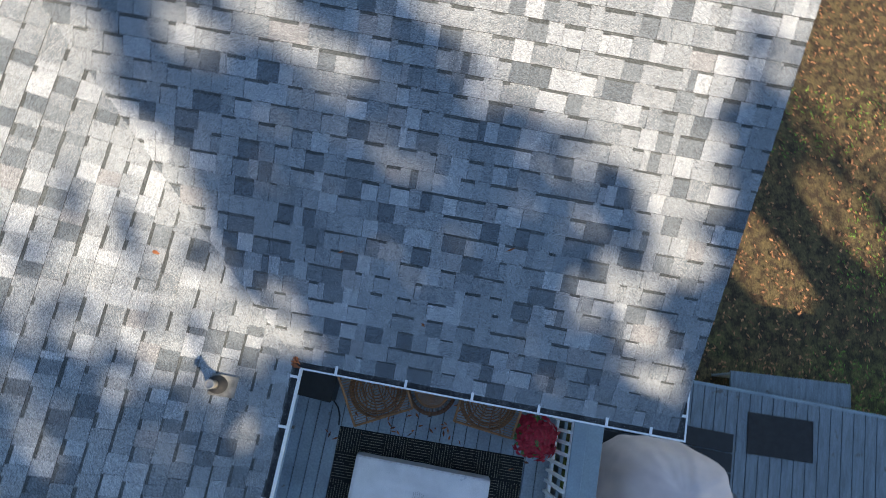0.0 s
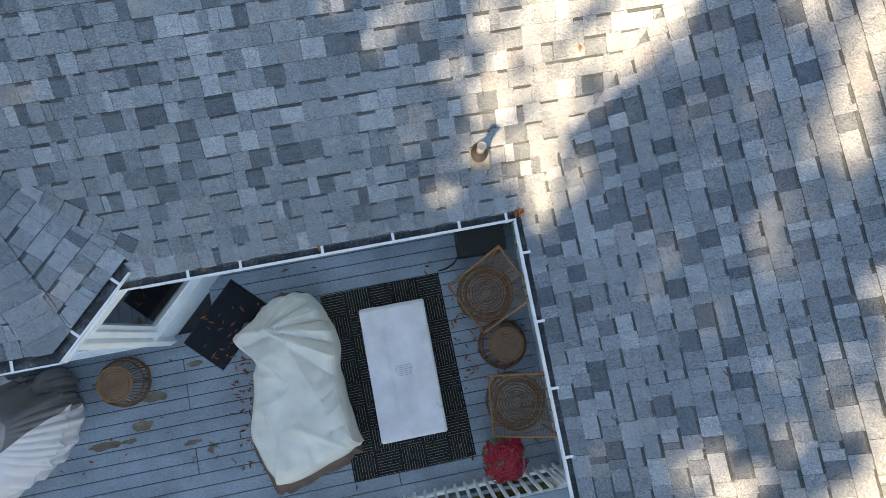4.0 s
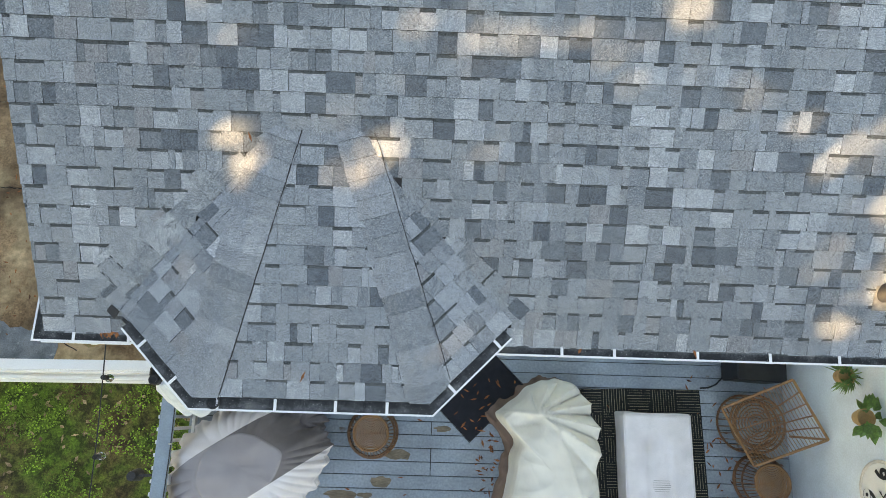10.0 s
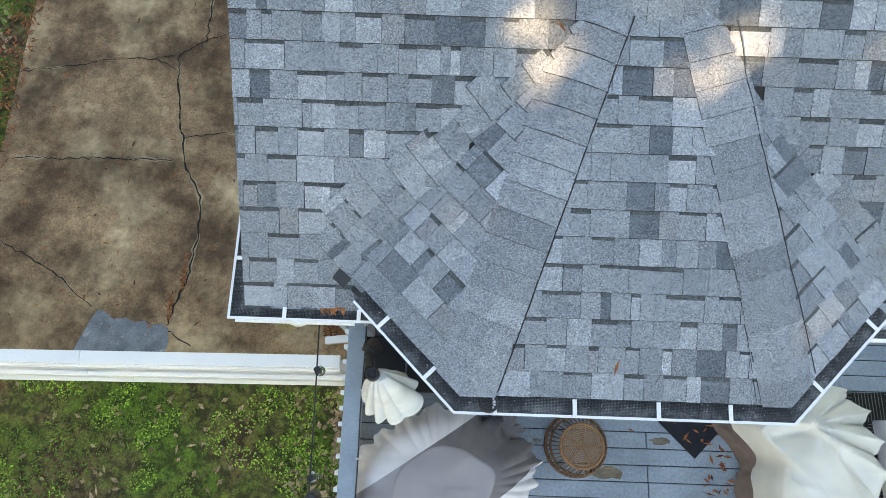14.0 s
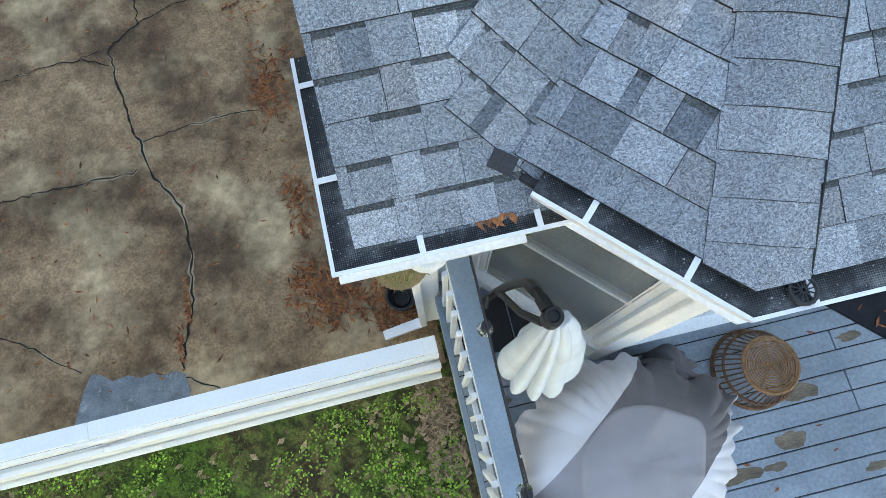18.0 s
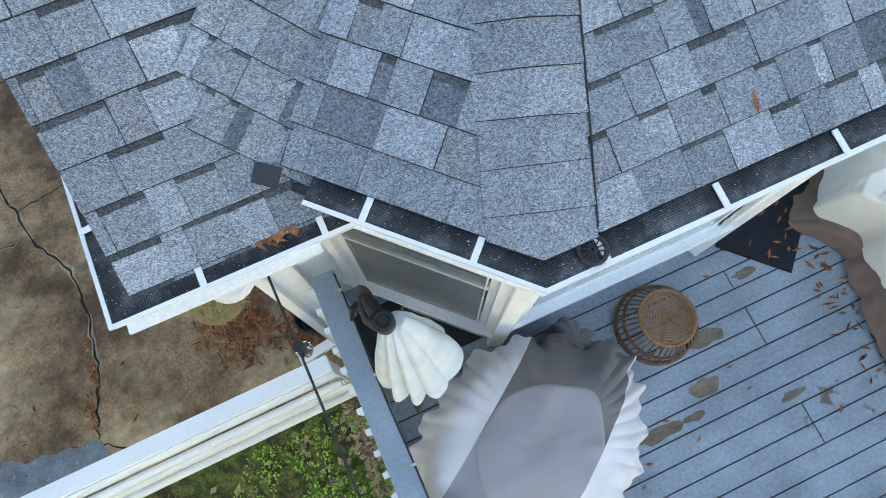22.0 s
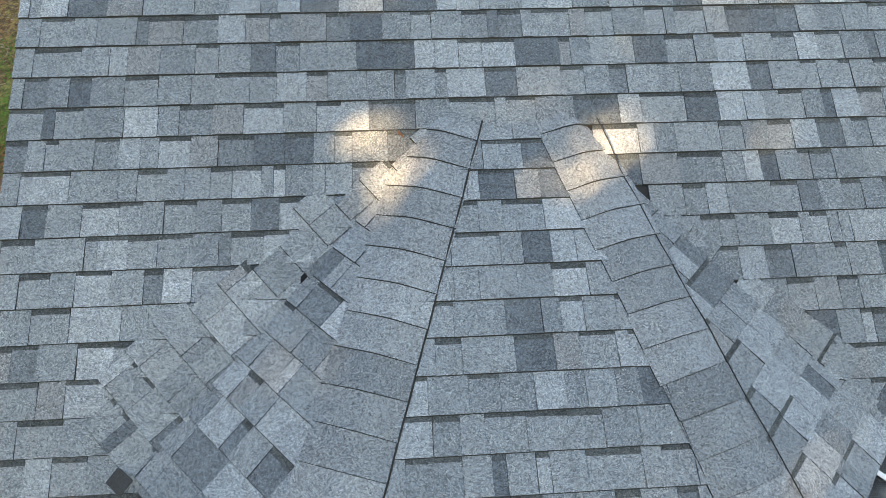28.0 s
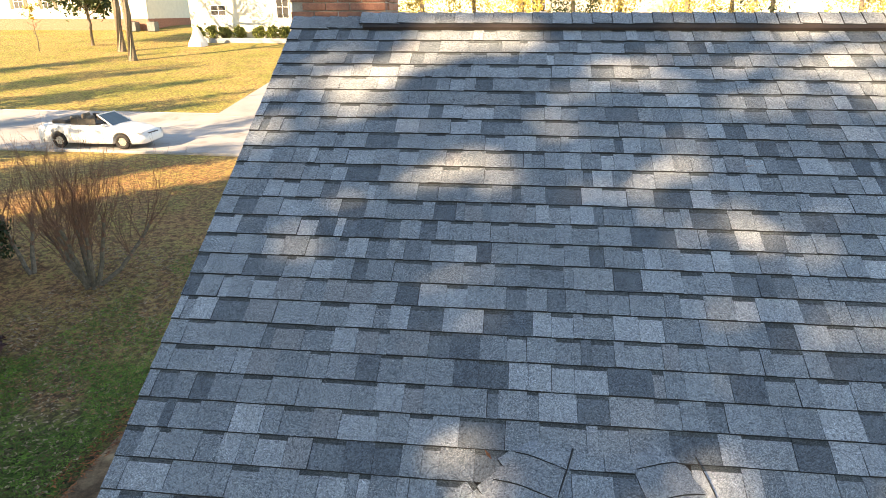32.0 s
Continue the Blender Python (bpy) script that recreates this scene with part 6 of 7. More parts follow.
for row in range(18):
    z = 6.3 + row * 0.0677
    o = 0.105 if row % 2 else 0.0
    for k in range(4):
        for yy in (CY - CD / 2 + 0.045, CY + CD / 2 - 0.045):
            put("brick", me_c["x"], chim, m=Matrix.Translation((CX - CW / 2 + 0.105 + k * 0.21 + (o if k < 3 else -0.0), yy + rgb.uniform(-0.003, 0.003), z)))
    for k in range(2):
        for xx in (CX - CW / 2 + 0.045, CX + CW / 2 - 0.045):
            put("brick", me_c["y"], chim, m=Matrix.Translation((xx + rgb.uniform(-0.003, 0.003), CY - 0.105 + k * 0.21, z)))

# ---- white convertible at the kerb ----
car = put("car", None, label="white convertible car with its dark top folded, at the kerb", category="car")
car.matrix_basis = pose(-22.4, 24.7, 0.98, 0, 0, -1) @ Matrix.Scale(1.02, 4)
M_CAR = surface("white_car_paint", (0.78, 0.78, 0.78), 0.25, 0.03, 2, 50, 0.03, 0.0)
M_TYRE = surface("tyre", (0.02, 0.02, 0.022), 0.85)
CAR_X = (-2.4, -2.36, -2.2, -1.6, -0.95, 0.2, 0.75, 1.3, 1.85, 2.15, 2.32, 2.38)
CAR_TOP = (0.62, 0.8, 0.9, 0.97, 0.95, 0.93, 0.93, 0.87, 0.77, 0.67, 0.56, 0.46)
CAR_HALF = (0.56, 0.68, 0.78, 0.86, 0.89, 0.89, 0.89, 0.88, 0.84, 0.76, 0.66, 0.56)
AXLES, ARCH = (-1.36, 1.4), 0.375
bm = bmesh.new()
secs = []
for x in np.linspace(-2.4, 2.38, 110):
    top, w = float(np.interp(x, CAR_X, CAR_TOP)), float(np.interp(x, CAR_X, CAR_HALF))
    arch = max([0.31 + math.sqrt(ARCH ** 2 - (x - c) ** 2) if abs(x - c) < ARCH else 0.0 for c in AXLES])
    nose = max(0.0, abs(x) - 2.2) * 0.5
    low = max(0.22 + nose, arch)
    half = [(0.0, 0.2 + nose), (w * 0.72, 0.2 + nose), (w * 0.74, low), (w * 0.985, low), (w, max(0.42, low + 0.015)), (w * 1.01, max(0.58, low + 0.03)), (w * 0.975, top - 0.07), (w * 0.93, top - 0.015), (w * 0.75, top + 0.012), (w * 0.35, top + 0.025), (0.0, top + 0.028)]
    ring = half + [(-y, z) for y, z in half[-2:0:-1]]
    secs.append([bm.verts.new((x, y, z)) for y, z in ring])
for a, c in zip(secs, secs[1:]):
    for i in range(len(a)):
        j = (i + 1) % len(a)
        bm.faces.new((a[i], a[j], c[j], c[i]))
bm.faces.new(secs[0])
bm.faces.new(secs[-1][::-1])
part("body", bm, M_CAR, car, "white painted body with round wheel arches", smooth=True)
for sy in (-1, 1):
    part("door_seam", tube_bm([(0.62, sy * 0.892, 0.86), (0.66, sy * 0.902, 0.6), (0.6, sy * 0.9, 0.3)], 0.006, 4), M_DARK, car)
    part("door_seam", tube_bm([(-0.75, sy * 0.892, 0.86), (-0.8, sy * 0.902, 0.6), (-0.72, sy * 0.9, 0.3)], 0.006, 4), M_DARK, car)
    part("rub_strip", beam_bm((-0.95, sy * 0.905, 0.5), (1.0, sy * 0.905, 0.5), 0.02, 0.035, 0.004), M_CAR, car)
    part("door_pull", box_bm(0.16, 0.03, 0.035, (-0.55, sy * 0.9, 0.76), 0, 0.008), M_CAR, car)
# dark block on the closed body stands in for the cabin's shade
cab = bmesh.new()
box_bm(1.75, 1.3, 0.12, (-0.4, 0, 0.95), 0, 0.03, cab)
part("cabin", cab, M_DARK, car, "dark block standing in for the shaded open cabin")
bm = bmesh.new()
a = [bm.verts.new(p) for p in ((0.95, -0.68, 0.93), (0.95, 0.68, 0.93), (0.32, 0.56, 1.32), (0.32, -0.56, 1.32))]
bm.faces.new(a)
ret = bmesh.ops.extrude_face_region(bm, geom=list(bm.faces))
bmesh.ops.translate(bm, verts=[g for g in ret["geom"] if isinstance(g, bmesh.types.BMVert)], vec=(-0.02, 0, -0.01))
part("windscreen", bm, surface("car_glass", (0.09, 0.13, 0.16), 0.12, 0.1, 2, 30, 0.05, 0), car, "blue-tinted windscreen")
part("screen_frame", tube_bm([(0.97, -0.69, 0.93), (0.32, -0.57, 1.33), (0.32, 0.57, 1.33), (0.97, 0.69, 0.93)], 0.03, 6), M_CAR, car)
part("folded_top", box_bm(0.75, 1.35, 0.2, (-1.35, 0, 1.02), 0, 0.08), M_DARK, car, "dark folded cloth top")
for sx in (-0.15, -0.85):
    for sy in (-0.35, 0.35):
        part("seat_back", box_bm(0.15, 0.5, 0.4, (sx, sy, 1.06), 0, 0.05), M_BARK, car)
for sy in (-0.8, 0.8):
    part("side_window", box_bm(1.1, 0.02, 0.28, (-0.25, sy * 0.9, 1.06), 0, 0.01), M_DARK, car)
    part("headlight", box_bm(0.24, 0.3, 0.1, (2.1, sy * 0.78, 0.62), 0, 0.03), M_GLASS, car)
    part("mirror", box_bm(0.1, 0.16, 0.1, (0.72, sy * 1.12, 0.98), 0, 0.03), M_CAR, car)
part("grille", box_bm(0.06, 0.7, 0.09, (2.28, 0, 0.58), 0, 0.01), M_DARK, car)
part("air_intake", box_bm(0.06, 1.1, 0.1, (2.29, 0, 0.36), 0, 0.01), M_DARK, car)
for sx in AXLES:
    for sy in (-0.8, 0.8):
        wh = put("wheel", None, car, m=Matrix.Translation((sx, sy, 0.31)))
        part("tyre", tube_bm([(0.235 * math.cos(a), 0, 0.235 * math.sin(a)) for a in np.linspace(0, math.tau, 24, endpoint=False)], 0.085, 8, True), M_TYRE, wh)
        rim = lathe([(0.19, 0.02), (0.185, 0.045), (0.16, 0.03), (0.05, 0.03), (0.04, 0.05)], 20)
        for k in range(6):
            an = k * math.tau / 6
            beam_bm((0, 0, 0.05), (0.17 * math.cos(an), 0.17 * math.sin(an), 0.05), 0.045, 0.02, 0.004, rim)
        rim.transform(Matrix.Rotation(math.copysign(math.pi / 2, -sy), 4, "X"))
        part("rim", rim, M_LEAD, wh)

# ---- trees and shrubs ----


def limb(bm, p, d, length, r, depth, rg, spread=0.5, up=0.15):
    """A bent limb that forks."""
    pts = [Vector(p)]
    d = d.normalized()
    for _ in range(3):
        d = (d + Vector((rg.uniform(-1, 1), rg.uniform(-1, 1), rg.uniform(-0.6, 1))) * 0.14 + Vector((0, 0, up * 0.3))).normalized()
        pts.append(pts[-1] + d * length / 3)
    tube_bm(pts, r, 5 if depth > 1 else 3, False, bm, 0.6)
    if depth > 0:
        for _ in range(rg.choice((2, 3, 3))):
            nd = (d + Vector((rg.uniform(-1, 1), rg.uniform(-1, 1), rg.uniform(-0.5, 0.9))) * spread).normalized()
            limb(bm, pts[rg.choice((2, 3))], nd, length * rg.uniform(0.55, 0.8), r * 0.55, depth - 1, rg, spread, up)


def myrtle(x, y, seed, stems):
    """Short gnarled stems from one foot, each with knuckles from which a fan of thin upright twigs grows. stems: ends of the thick wood, from the foot."""
    sh = put("bare_crape_myrtle", None, label="bare multi-stemmed crape myrtle with fine reddish twigs", category="shrub", group="crape myrtles")
    rg = random.Random(seed)
    z = ground_z(x, y) - 0.05
    for k, (ex, ey, ez) in enumerate(stems):
        a = math.atan2(ey, ex)
        p, q = Vector((x + 0.09 * math.cos(a), y + 0.09 * math.sin(a), z)), Vector((x + ex, y + ey, z + ez))
        way = [p.lerp(q, t) + Vector((rg.uniform(-1, 1), rg.uniform(-1, 1), 0)) * 0.05 * (0 < t < 1) + Vector((0, 0, -0.12 * math.sin(math.pi * t) * math.hypot(ex, ey))) for t in (0, 0.2, 0.4, 0.6, 0.8, 1)]
        part("stem", tube_bm(way, 0.062, 8, False, None, 0.6), M_BARK, sh, "gnarled grey-brown stem" if k == 0 else "")
        tw, out = bmesh.new(), (q - p).normalized()
        for kn in (way[3], way[4], way[5]):
            tube_bm([kn - out * 0.04, kn, kn + out * 0.05], 0.05, 6, False, tw)
            for j in range(9):
                d = (out * 0.55 + Vector((rg.uniform(-1, 1), rg.uniform(-1, 1), rg.uniform(0.3, 1.0)))).normalized()
                limb(tw, kn, d, rg.uniform(0.6, 1.15), 0.007, 2, rg, 0.4, 0.3)
        part("twig_growth", tw, M_TWIG, sh, "fine reddish twigs" if k == 0 else "")
    return sh


myrtle(-14.6, 11.9, 5, ((-0.75, 0.15, 1.25), (-0.3, -0.3, 1.6), (-0.05, 0.25, 1.85), (0.2, -0.15, 1.4), (0.35, 0.35, 1.6), (-1.15, 0.35, 1.2), (1.05, 1.05, 1.35), (-0.55, 0.55, 1.75)))
myrtle(-16.45, 12.35, 7, ((-0.9, 0.5, 1.35), (-0.35, 0.75, 1.3)))


def foliage(name, centre, radii, count, size, material, parent, seed, keep=None, label=""):
    """A crown of many small bent leaves, gathered in clumps with gaps."""
    rg = np.random.default_rng(seed)
    nc = max(12, count // 70)
    u = rg.normal(size=(nc, 3))
    u /= np.linalg.norm(u, axis=1, keepdims=True)
    cl = np.array(centre) + u * (rg.random((nc, 1)) ** 0.45) * np.array(radii)
    which = rg.integers(0, nc, count)
    p = cl[which] + rg.normal(size=(count, 3)) * np.array(radii) * 0.14
    if keep is not None:
        p = p[keep(p)]
    k = len(p)
    a = rg.normal(size=(k, 3))
    a /= np.linalg.norm(a, axis=1, keepdims=True)
    b = np.cross(a, rg.normal(size=(k, 3)))
    b /= np.linalg.norm(b, axis=1, keepdims=True)
    s = size * rg.uniform(0.6, 1.25, (k, 1))
    n_ = np.cross(a, b)
    v = np.stack([p - a * s, p - b * s * 0.45 + n_ * s * 0.1, p + a * s, p + b * s * 0.45 + n_ * s * 0.1], 1).reshape(-1, 3)
    f = np.arange(4 * k).reshape(-1, 4)
    return put(name, mesh_of(name, v.tolist(), f.tolist(), [material]), parent, label, kind="stuff")


def leaf_mat(name, col, var=0.5):
    m = surface(name, col, 0.6, var, 3, 40, 0.3, 0.0)
    m.node_tree.nodes["Principled BSDF"].inputs["Transmission Weight"].default_value = 0.0
    return m


M_EVERGREEN = leaf_mat("evergreen_leaf", (0.045, 0.075, 0.025))
M_YELLOW = leaf_mat("autumn_leaf", (0.48, 0.38, 0.09))
M_BOXWOOD = leaf_mat("boxwood_leaf", (0.16, 0.19, 0.045))
M_PURPLE = leaf_mat("purple_leaf", (0.06, 0.02, 0.025))
# sunny spots: place, width, and the share of leaves cut out of the crowns to light them
VALLEY_SPOTS = [(.36, .72, .34, .98), (.52, 1.2, .44, .98), (.72, 1.75, .46, .98), (1.05, 1.4, .42, 1), (1.5, 2.1, .6, 1), (1.05, 2.35, .55, .98), (1.9, 2.5, .5, 1), (.12, .45, .18, .97), (-.12, .62, .16, .9), (.3, .2, .14, .97), (.2, 1.5, .3, .8),
                (-.4, 1.45, .3, .7), (-.55, 1.1, .22, .66), (-.67, .9, .2, .66), (-.88, .5, .18, .55), (-.5, .28, .2, .72), (-1.06, 1.35, .28, .4), (.05, .95, .2, .85), (.1, 2.0, .25, .7), (-.2, 2.5, .1, .8), (.3, 3.1, .12, .9)]
SLOPE_SPOTS = [(-4.89, 1.27, 0.15, 0.84), (-5.03, 1.38, 0.13, 0.84), (-4.95, 1.15, 0.12, 0.7), (-5.36, 0.6, 0.09, 0.8), (-4.26, 1.25, 0.05, 0.83), (-3.99, 1.36, 0.12, 0.64), (-4.15, 1.2, 0.1, 0.72), (-4.45, 1.55, 0.12, 0.5), (-3.29, 2.0, 0.16, 0.55),
               (-2.61, 2.08, 0.18, 0.55), (-3.76, 2.1, 0.1, 0.6), (-2.1, 2.0, 0.2, 0.6), (-1.5, 1.73, 0.15, 0.6), (-3.9, 0.22, 0.1, 0.55), (-4.25, 0.1, 0.12, 0.5)]
RIDGE_SPOTS = [(-5.86, 3.48, 0.16, 0.94), (-5.62, 3.78, 0.14, 0.94), (-5.99, 3.28, 0.12, 0.92), (-5.01, 3.98, 0.2, 0.96), (-5.46, 4.04, 0.13, 0.92), (-4.51, 3.53, 0.105, 0.83), (-4.22, 3.63, 0.12, 0.85), (-3.35, 3.45, 0.14, 0.68), (-2.76, 3.73, 0.12, 0.65),
               (-5.16, 2.82, 0.15, 0.88), (-4.9, 2.8, 0.1, 0.7), (-5.38, 2.75, 0.12, 0.78), (-4.1, 2.73, 0.13, 0.8), (-4.27, 2.77, 0.09, 0.8), (-3.63, 2.5, 0.13, 0.75), (-3.88, 2.43, 0.09, 0.65), (-6.04, 2.53, 0.18, 0.75), (-6.15, 2.3, 0.14, 0.65), (-5.8, 2.6, 0.1, 0.6),
               (-6.52, 3.57, 0.14, 0.92), (-6.5, 3.12, 0.13, 0.87), (-6.14, 3.65, 0.16, 0.75), (-4.59, 3.27, 0.16, 0.6), (-5.3, 3.3, 0.16, 0.55), (-3.81, 3.84, 0.13, 0.65), (-4.6, 2.3, 0.18, 0.45), (-5.3, 2.2, 0.18, 0.45)]
WING_SPOTS = [(3.0, -1.7, .55), (3.5, -2.4, .5), (2.85, -.9, .3), (2.24, .5, .17), (2.08, .02, .12), (2.1, 1.05, .14), (2.6, -.95, .3), (2.35, -1.5, .38), (2.75, -1.6, .5), (2.1, -2.1, .33), (2.5, -2.1, .42), (1.75, -2.5, .26), (2.0, -2.45, .22), (3.1, -1.2, .5), (3.1, -2.1, .45), (1.3, -2.62, .17), (.95, -2.35, .12),
              (.75, -2.58, .1), (.38, -2.82, .13), (2.42, -2.99, .1), (2.75, -2.95, .18), (3.3, .8, .35), (3.1, 2.0, .35), (1.95, 1.75, .1), (.5, .3, .12), (1.1, 1.05, .12)]
WING_THIN = [(1.75, -1.75, .22, .75), (1.5, -2.2, .24, .8), (1.15, -2.0, .2, .6), (1.1, -2.75, .22, .8), (.7, -2.75, .18, .75), (2.1, -1.0, .15, .7), (.79, -2.2, .2, .75), (.5, -2.54, .2, .8), (.27, -2.1, .13, .6), (1.35, -1.6, .16, .5)]
BAY_SPOTS = [(-3.83, -0.22, 3.95, 0.11, 0.6), (-3.72, -0.05, 4.0, 0.09, 0.6), (-3.41, 0.04, 3.95, 0.12, 0.66), (-5.21, 0.56, 4.25, 0.07, 0.8)]
HOLES = [(Vector((x, y, z)), r, share) for x, y, z, r, share in BAY_SPOTS] + [(Vector((x, y, roof_z(y))), r, share) for x, y, r, share in VALLEY_SPOTS + SLOPE_SPOTS + RIDGE_SPOTS] + [(Vector((x, y, roof_z(x))), r, 1.0) for x, y, r in WING_SPOTS] + [(Vector((x, y, roof_z(x))), r, share) for x, y, r, share in WING_THIN] + [(Vector((2.77, -5.4, 0)), 0.45, 1.0), (Vector((3.6, -6.6, 0)), 0.35, 1.0)]
# lines across the widest gap where leaves are kept, to draw shadow streaks
SHADE_STREAKS = [((.83, 1.9), (.8, 1.38)), ((.8, 1.38), (.7, .92)), ((.7, .92), (.5, .3)), ((.42, 2.1), (.5, 1.55)), ((.5, 1.55), (.62, 1.25)), ((.05, 1.8), (.25, 1.2)), ((1.2, 2.6), (1.0, 1.8))]


def lets_sun(p):
    ok = np.ones(len(p), bool)
    d = np.array(SUN_DIR)
    thin = np.random.default_rng(len(p)).random(len(p))
    for c, r, share in HOLES:
        w = p - np.array(c)
        off = w - np.outer(w @ d, d)
        ok &= (np.linalg.norm(off, axis=1) > r + 0.05) | (thin > share)
    for (ax, ay), (bx, by) in SHADE_STREAKS:
        a, b = np.array((ax, ay, roof_z(ay))), np.array((bx, by, roof_z(by)))
        w, e = p - a, b - a
        w, e = w - np.outer(w @ d, d), e - (e @ d) * d
        k = np.clip(w @ e / (e @ e), 0, 1)
        ok |= (np.linalg.norm(w - np.outer(k, e), axis=1) < 0.06) & (thin < 0.14)
    return ok


def tall_tree(x, y, trunk_h, crown, radii, count, seed, material, size=0.3, keep=None, r=0.28, label="tall evergreen tree casting dappled shade", z=None):
    t = put("tree", None, label=label, category="tree")
    rg = random.Random(seed)
    z = ground_z(x, y) - 0.2 if z is None else z
    part("trunk", tube_bm([(x, y, z), (x + 0.1, y, z + trunk_h * 0.4), (x - 0.1, y + 0.1, z + trunk_h * 0.8), (x, y, crown[2])], r, 10, False, None, 0.45), M_BARK, t, "grey furrowed trunk")
    for k in range(9):
        a = k * 2.4
        hgt = trunk_h * (0.55 + 0.05 * k)
        bm = bmesh.new()
        limb(bm, (x, y, z + hgt), Vector((math.cos(a), math.sin(a), 0.35)), radii[0] * 0.6, r * 0.35, 1, rg, 0.5)
        part("limb", bm, M_BARK, t)
    if count:
        foliage("crown", crown, radii, count, size, material, t, seed, keep, "leafy crown with gaps")
    return t


# trees out of view, stood towards the sun so their shade falls here
S_AT = 19.0
ROW = [(-13.5, 0.6), (-9.5, -0.3), (-5.6, 0.3), (-1.8, 0.0), (2.0, 0.4), (5.6, 0.0), (9.0, 0.4), (-16.4, -1.2), (-18.6, -2.0), (-24.7, -2.2)]
for i, (off, hgt) in enumerate(ROW):
    bx, by = -5.0 + 0.719 * off + SUN_DIR.x * (S_AT + 1.2 * (i % 2)), 0.8 - 0.695 * off + SUN_DIR.y * (S_AT + 1.2 * (i % 2))
    cz = 4.2 + hgt + SUN_DIR.z * S_AT
    tall_tree(bx, by, 8.5, (bx, by, cz - 1.8), (3.0, 3.0, 6.2) if i < 7 else (2.3, 2.3, 6.0), 26000 if i < 7 else 14000 if i < 9 else 7000, 40 + i, M_EVERGREEN, 0.18, lets_sun)
# unseen trees, added to throw shade stripes over street and far lawn
for i, (x_, y_) in enumerate(((-35.2, 13.2), (-38.6, 20.0), (-42.5, 25.2), (-46.0, 31.0), (-50.5, 36.5))):
    tall_tree(x_, y_, 8.0, (x_, y_, 8.4), (2.2, 2.2, 4.6), 2600, 110 + i, M_EVERGREEN, 0.18, label="tall evergreen tree out of view, added to shade street and lawn")
tall_tree(-39.3, 54.2, 9, (-39.3, 54.2, 13), (3.5, 3.5, 4), 3000, 61, M_YELLOW, 0.14, r=0.42, label="tall tree with a grey trunk on the lawn")
tall_tree(-35.5, 49.4, 9, (-35.5, 49.4, 13), (3.2, 3.2, 4), 3000, 62, M_YELLOW, 0.14, r=0.38, label="tall tree with a grey trunk on the lawn")
tall_tree(-44.5, 58.0, 5, (-44.5, 58.0, 8.6), (3.2, 3.2, 3.0), 5000, 63, M_EVERGREEN, 0.22, r=0.2, label="broad evergreen tree before the house")
tall_tree(-47.0, 54.0, 2.6, (-47, 54, 6.5), (0.8, 0.8, 0.8), 150, 64, M_YELLOW, 0.15, r=0.06, label="staked young tree on the lawn")
for i in range(16):
    x_ = -17 + 4.1 * i
    tall_tree(x_, 52 + 3 * (i % 3), 8, (x_, 52 + 3 * (i % 3), 8.6), (2.6, 2.6, 4.2), 4200, 70 + i, M_YELLOW if i % 4 else M_EVERGREEN, 0.13, r=0.22, label="thin yellow-leaved tree across the street")
for i in range(7):
    b = put("boxwood", None, label="clipped round boxwood shrub before the house", category="shrub", group="boxwoods")
    x_ = -35.4 + 1.35 * i + (0.6 if i > 3 else 0)
    part("stem", tube_bm([(x_, 61, ground_z(x_, 61) - 0.1), (x_, 61, ground_z(x_, 61) + 0.5)], 0.05, 6), M_BARK, b)
    foliage("leaves", (x_, 61, ground_z(x_, 61) + 0.85), (0.62, 0.52, 0.56), 3000, 0.075, M_BOXWOOD, b, 90 + i)
bed = part("planter_wall", box_bm(9.5, 0.3, 0.5, (-31.0, 60.2, ground_z(-31, 60.2) + 0.15), 0, 0.03), M_ROAD)
tagged(bed, "low pale block wall of the shrub bed", category="wall")
for i, (x_, y_, r_) in enumerate(((-14.95, 8.75, 0.5), (-17.6, 12.4, 0.8))):
    b = put("garden_shrub", None, label="dark purple-leaved garden shrub" if i == 0 else "dark conical evergreen shrub", category="shrub")
    part("stem", tube_bm([(x_, y_, ground_z(x_, y_) - 0.1), (x_, y_, ground_z(x_, y_) + 0.4)], 0.04, 6), M_BARK, b)
    foliage("leaves", (x_, y_, ground_z(x_, y_) + r_ * 0.8), (r_, r_, r_), 1500, 0.07, M_PURPLE if i == 0 else M_EVERGREEN, b, 99 + i)
deco = put("lawn_ornament", None, label="plain white lawn ornament on the grass", category="ornament")
part("figure", lathe([(0.9, 0), (0.8, 0.4), (0.5, 0.9), (0.3, 1.4), (0.1, 1.7)], 14, (-34.1, 58.0, ground_z(-34, 58) - 0.05)), M_WHITE, deco)

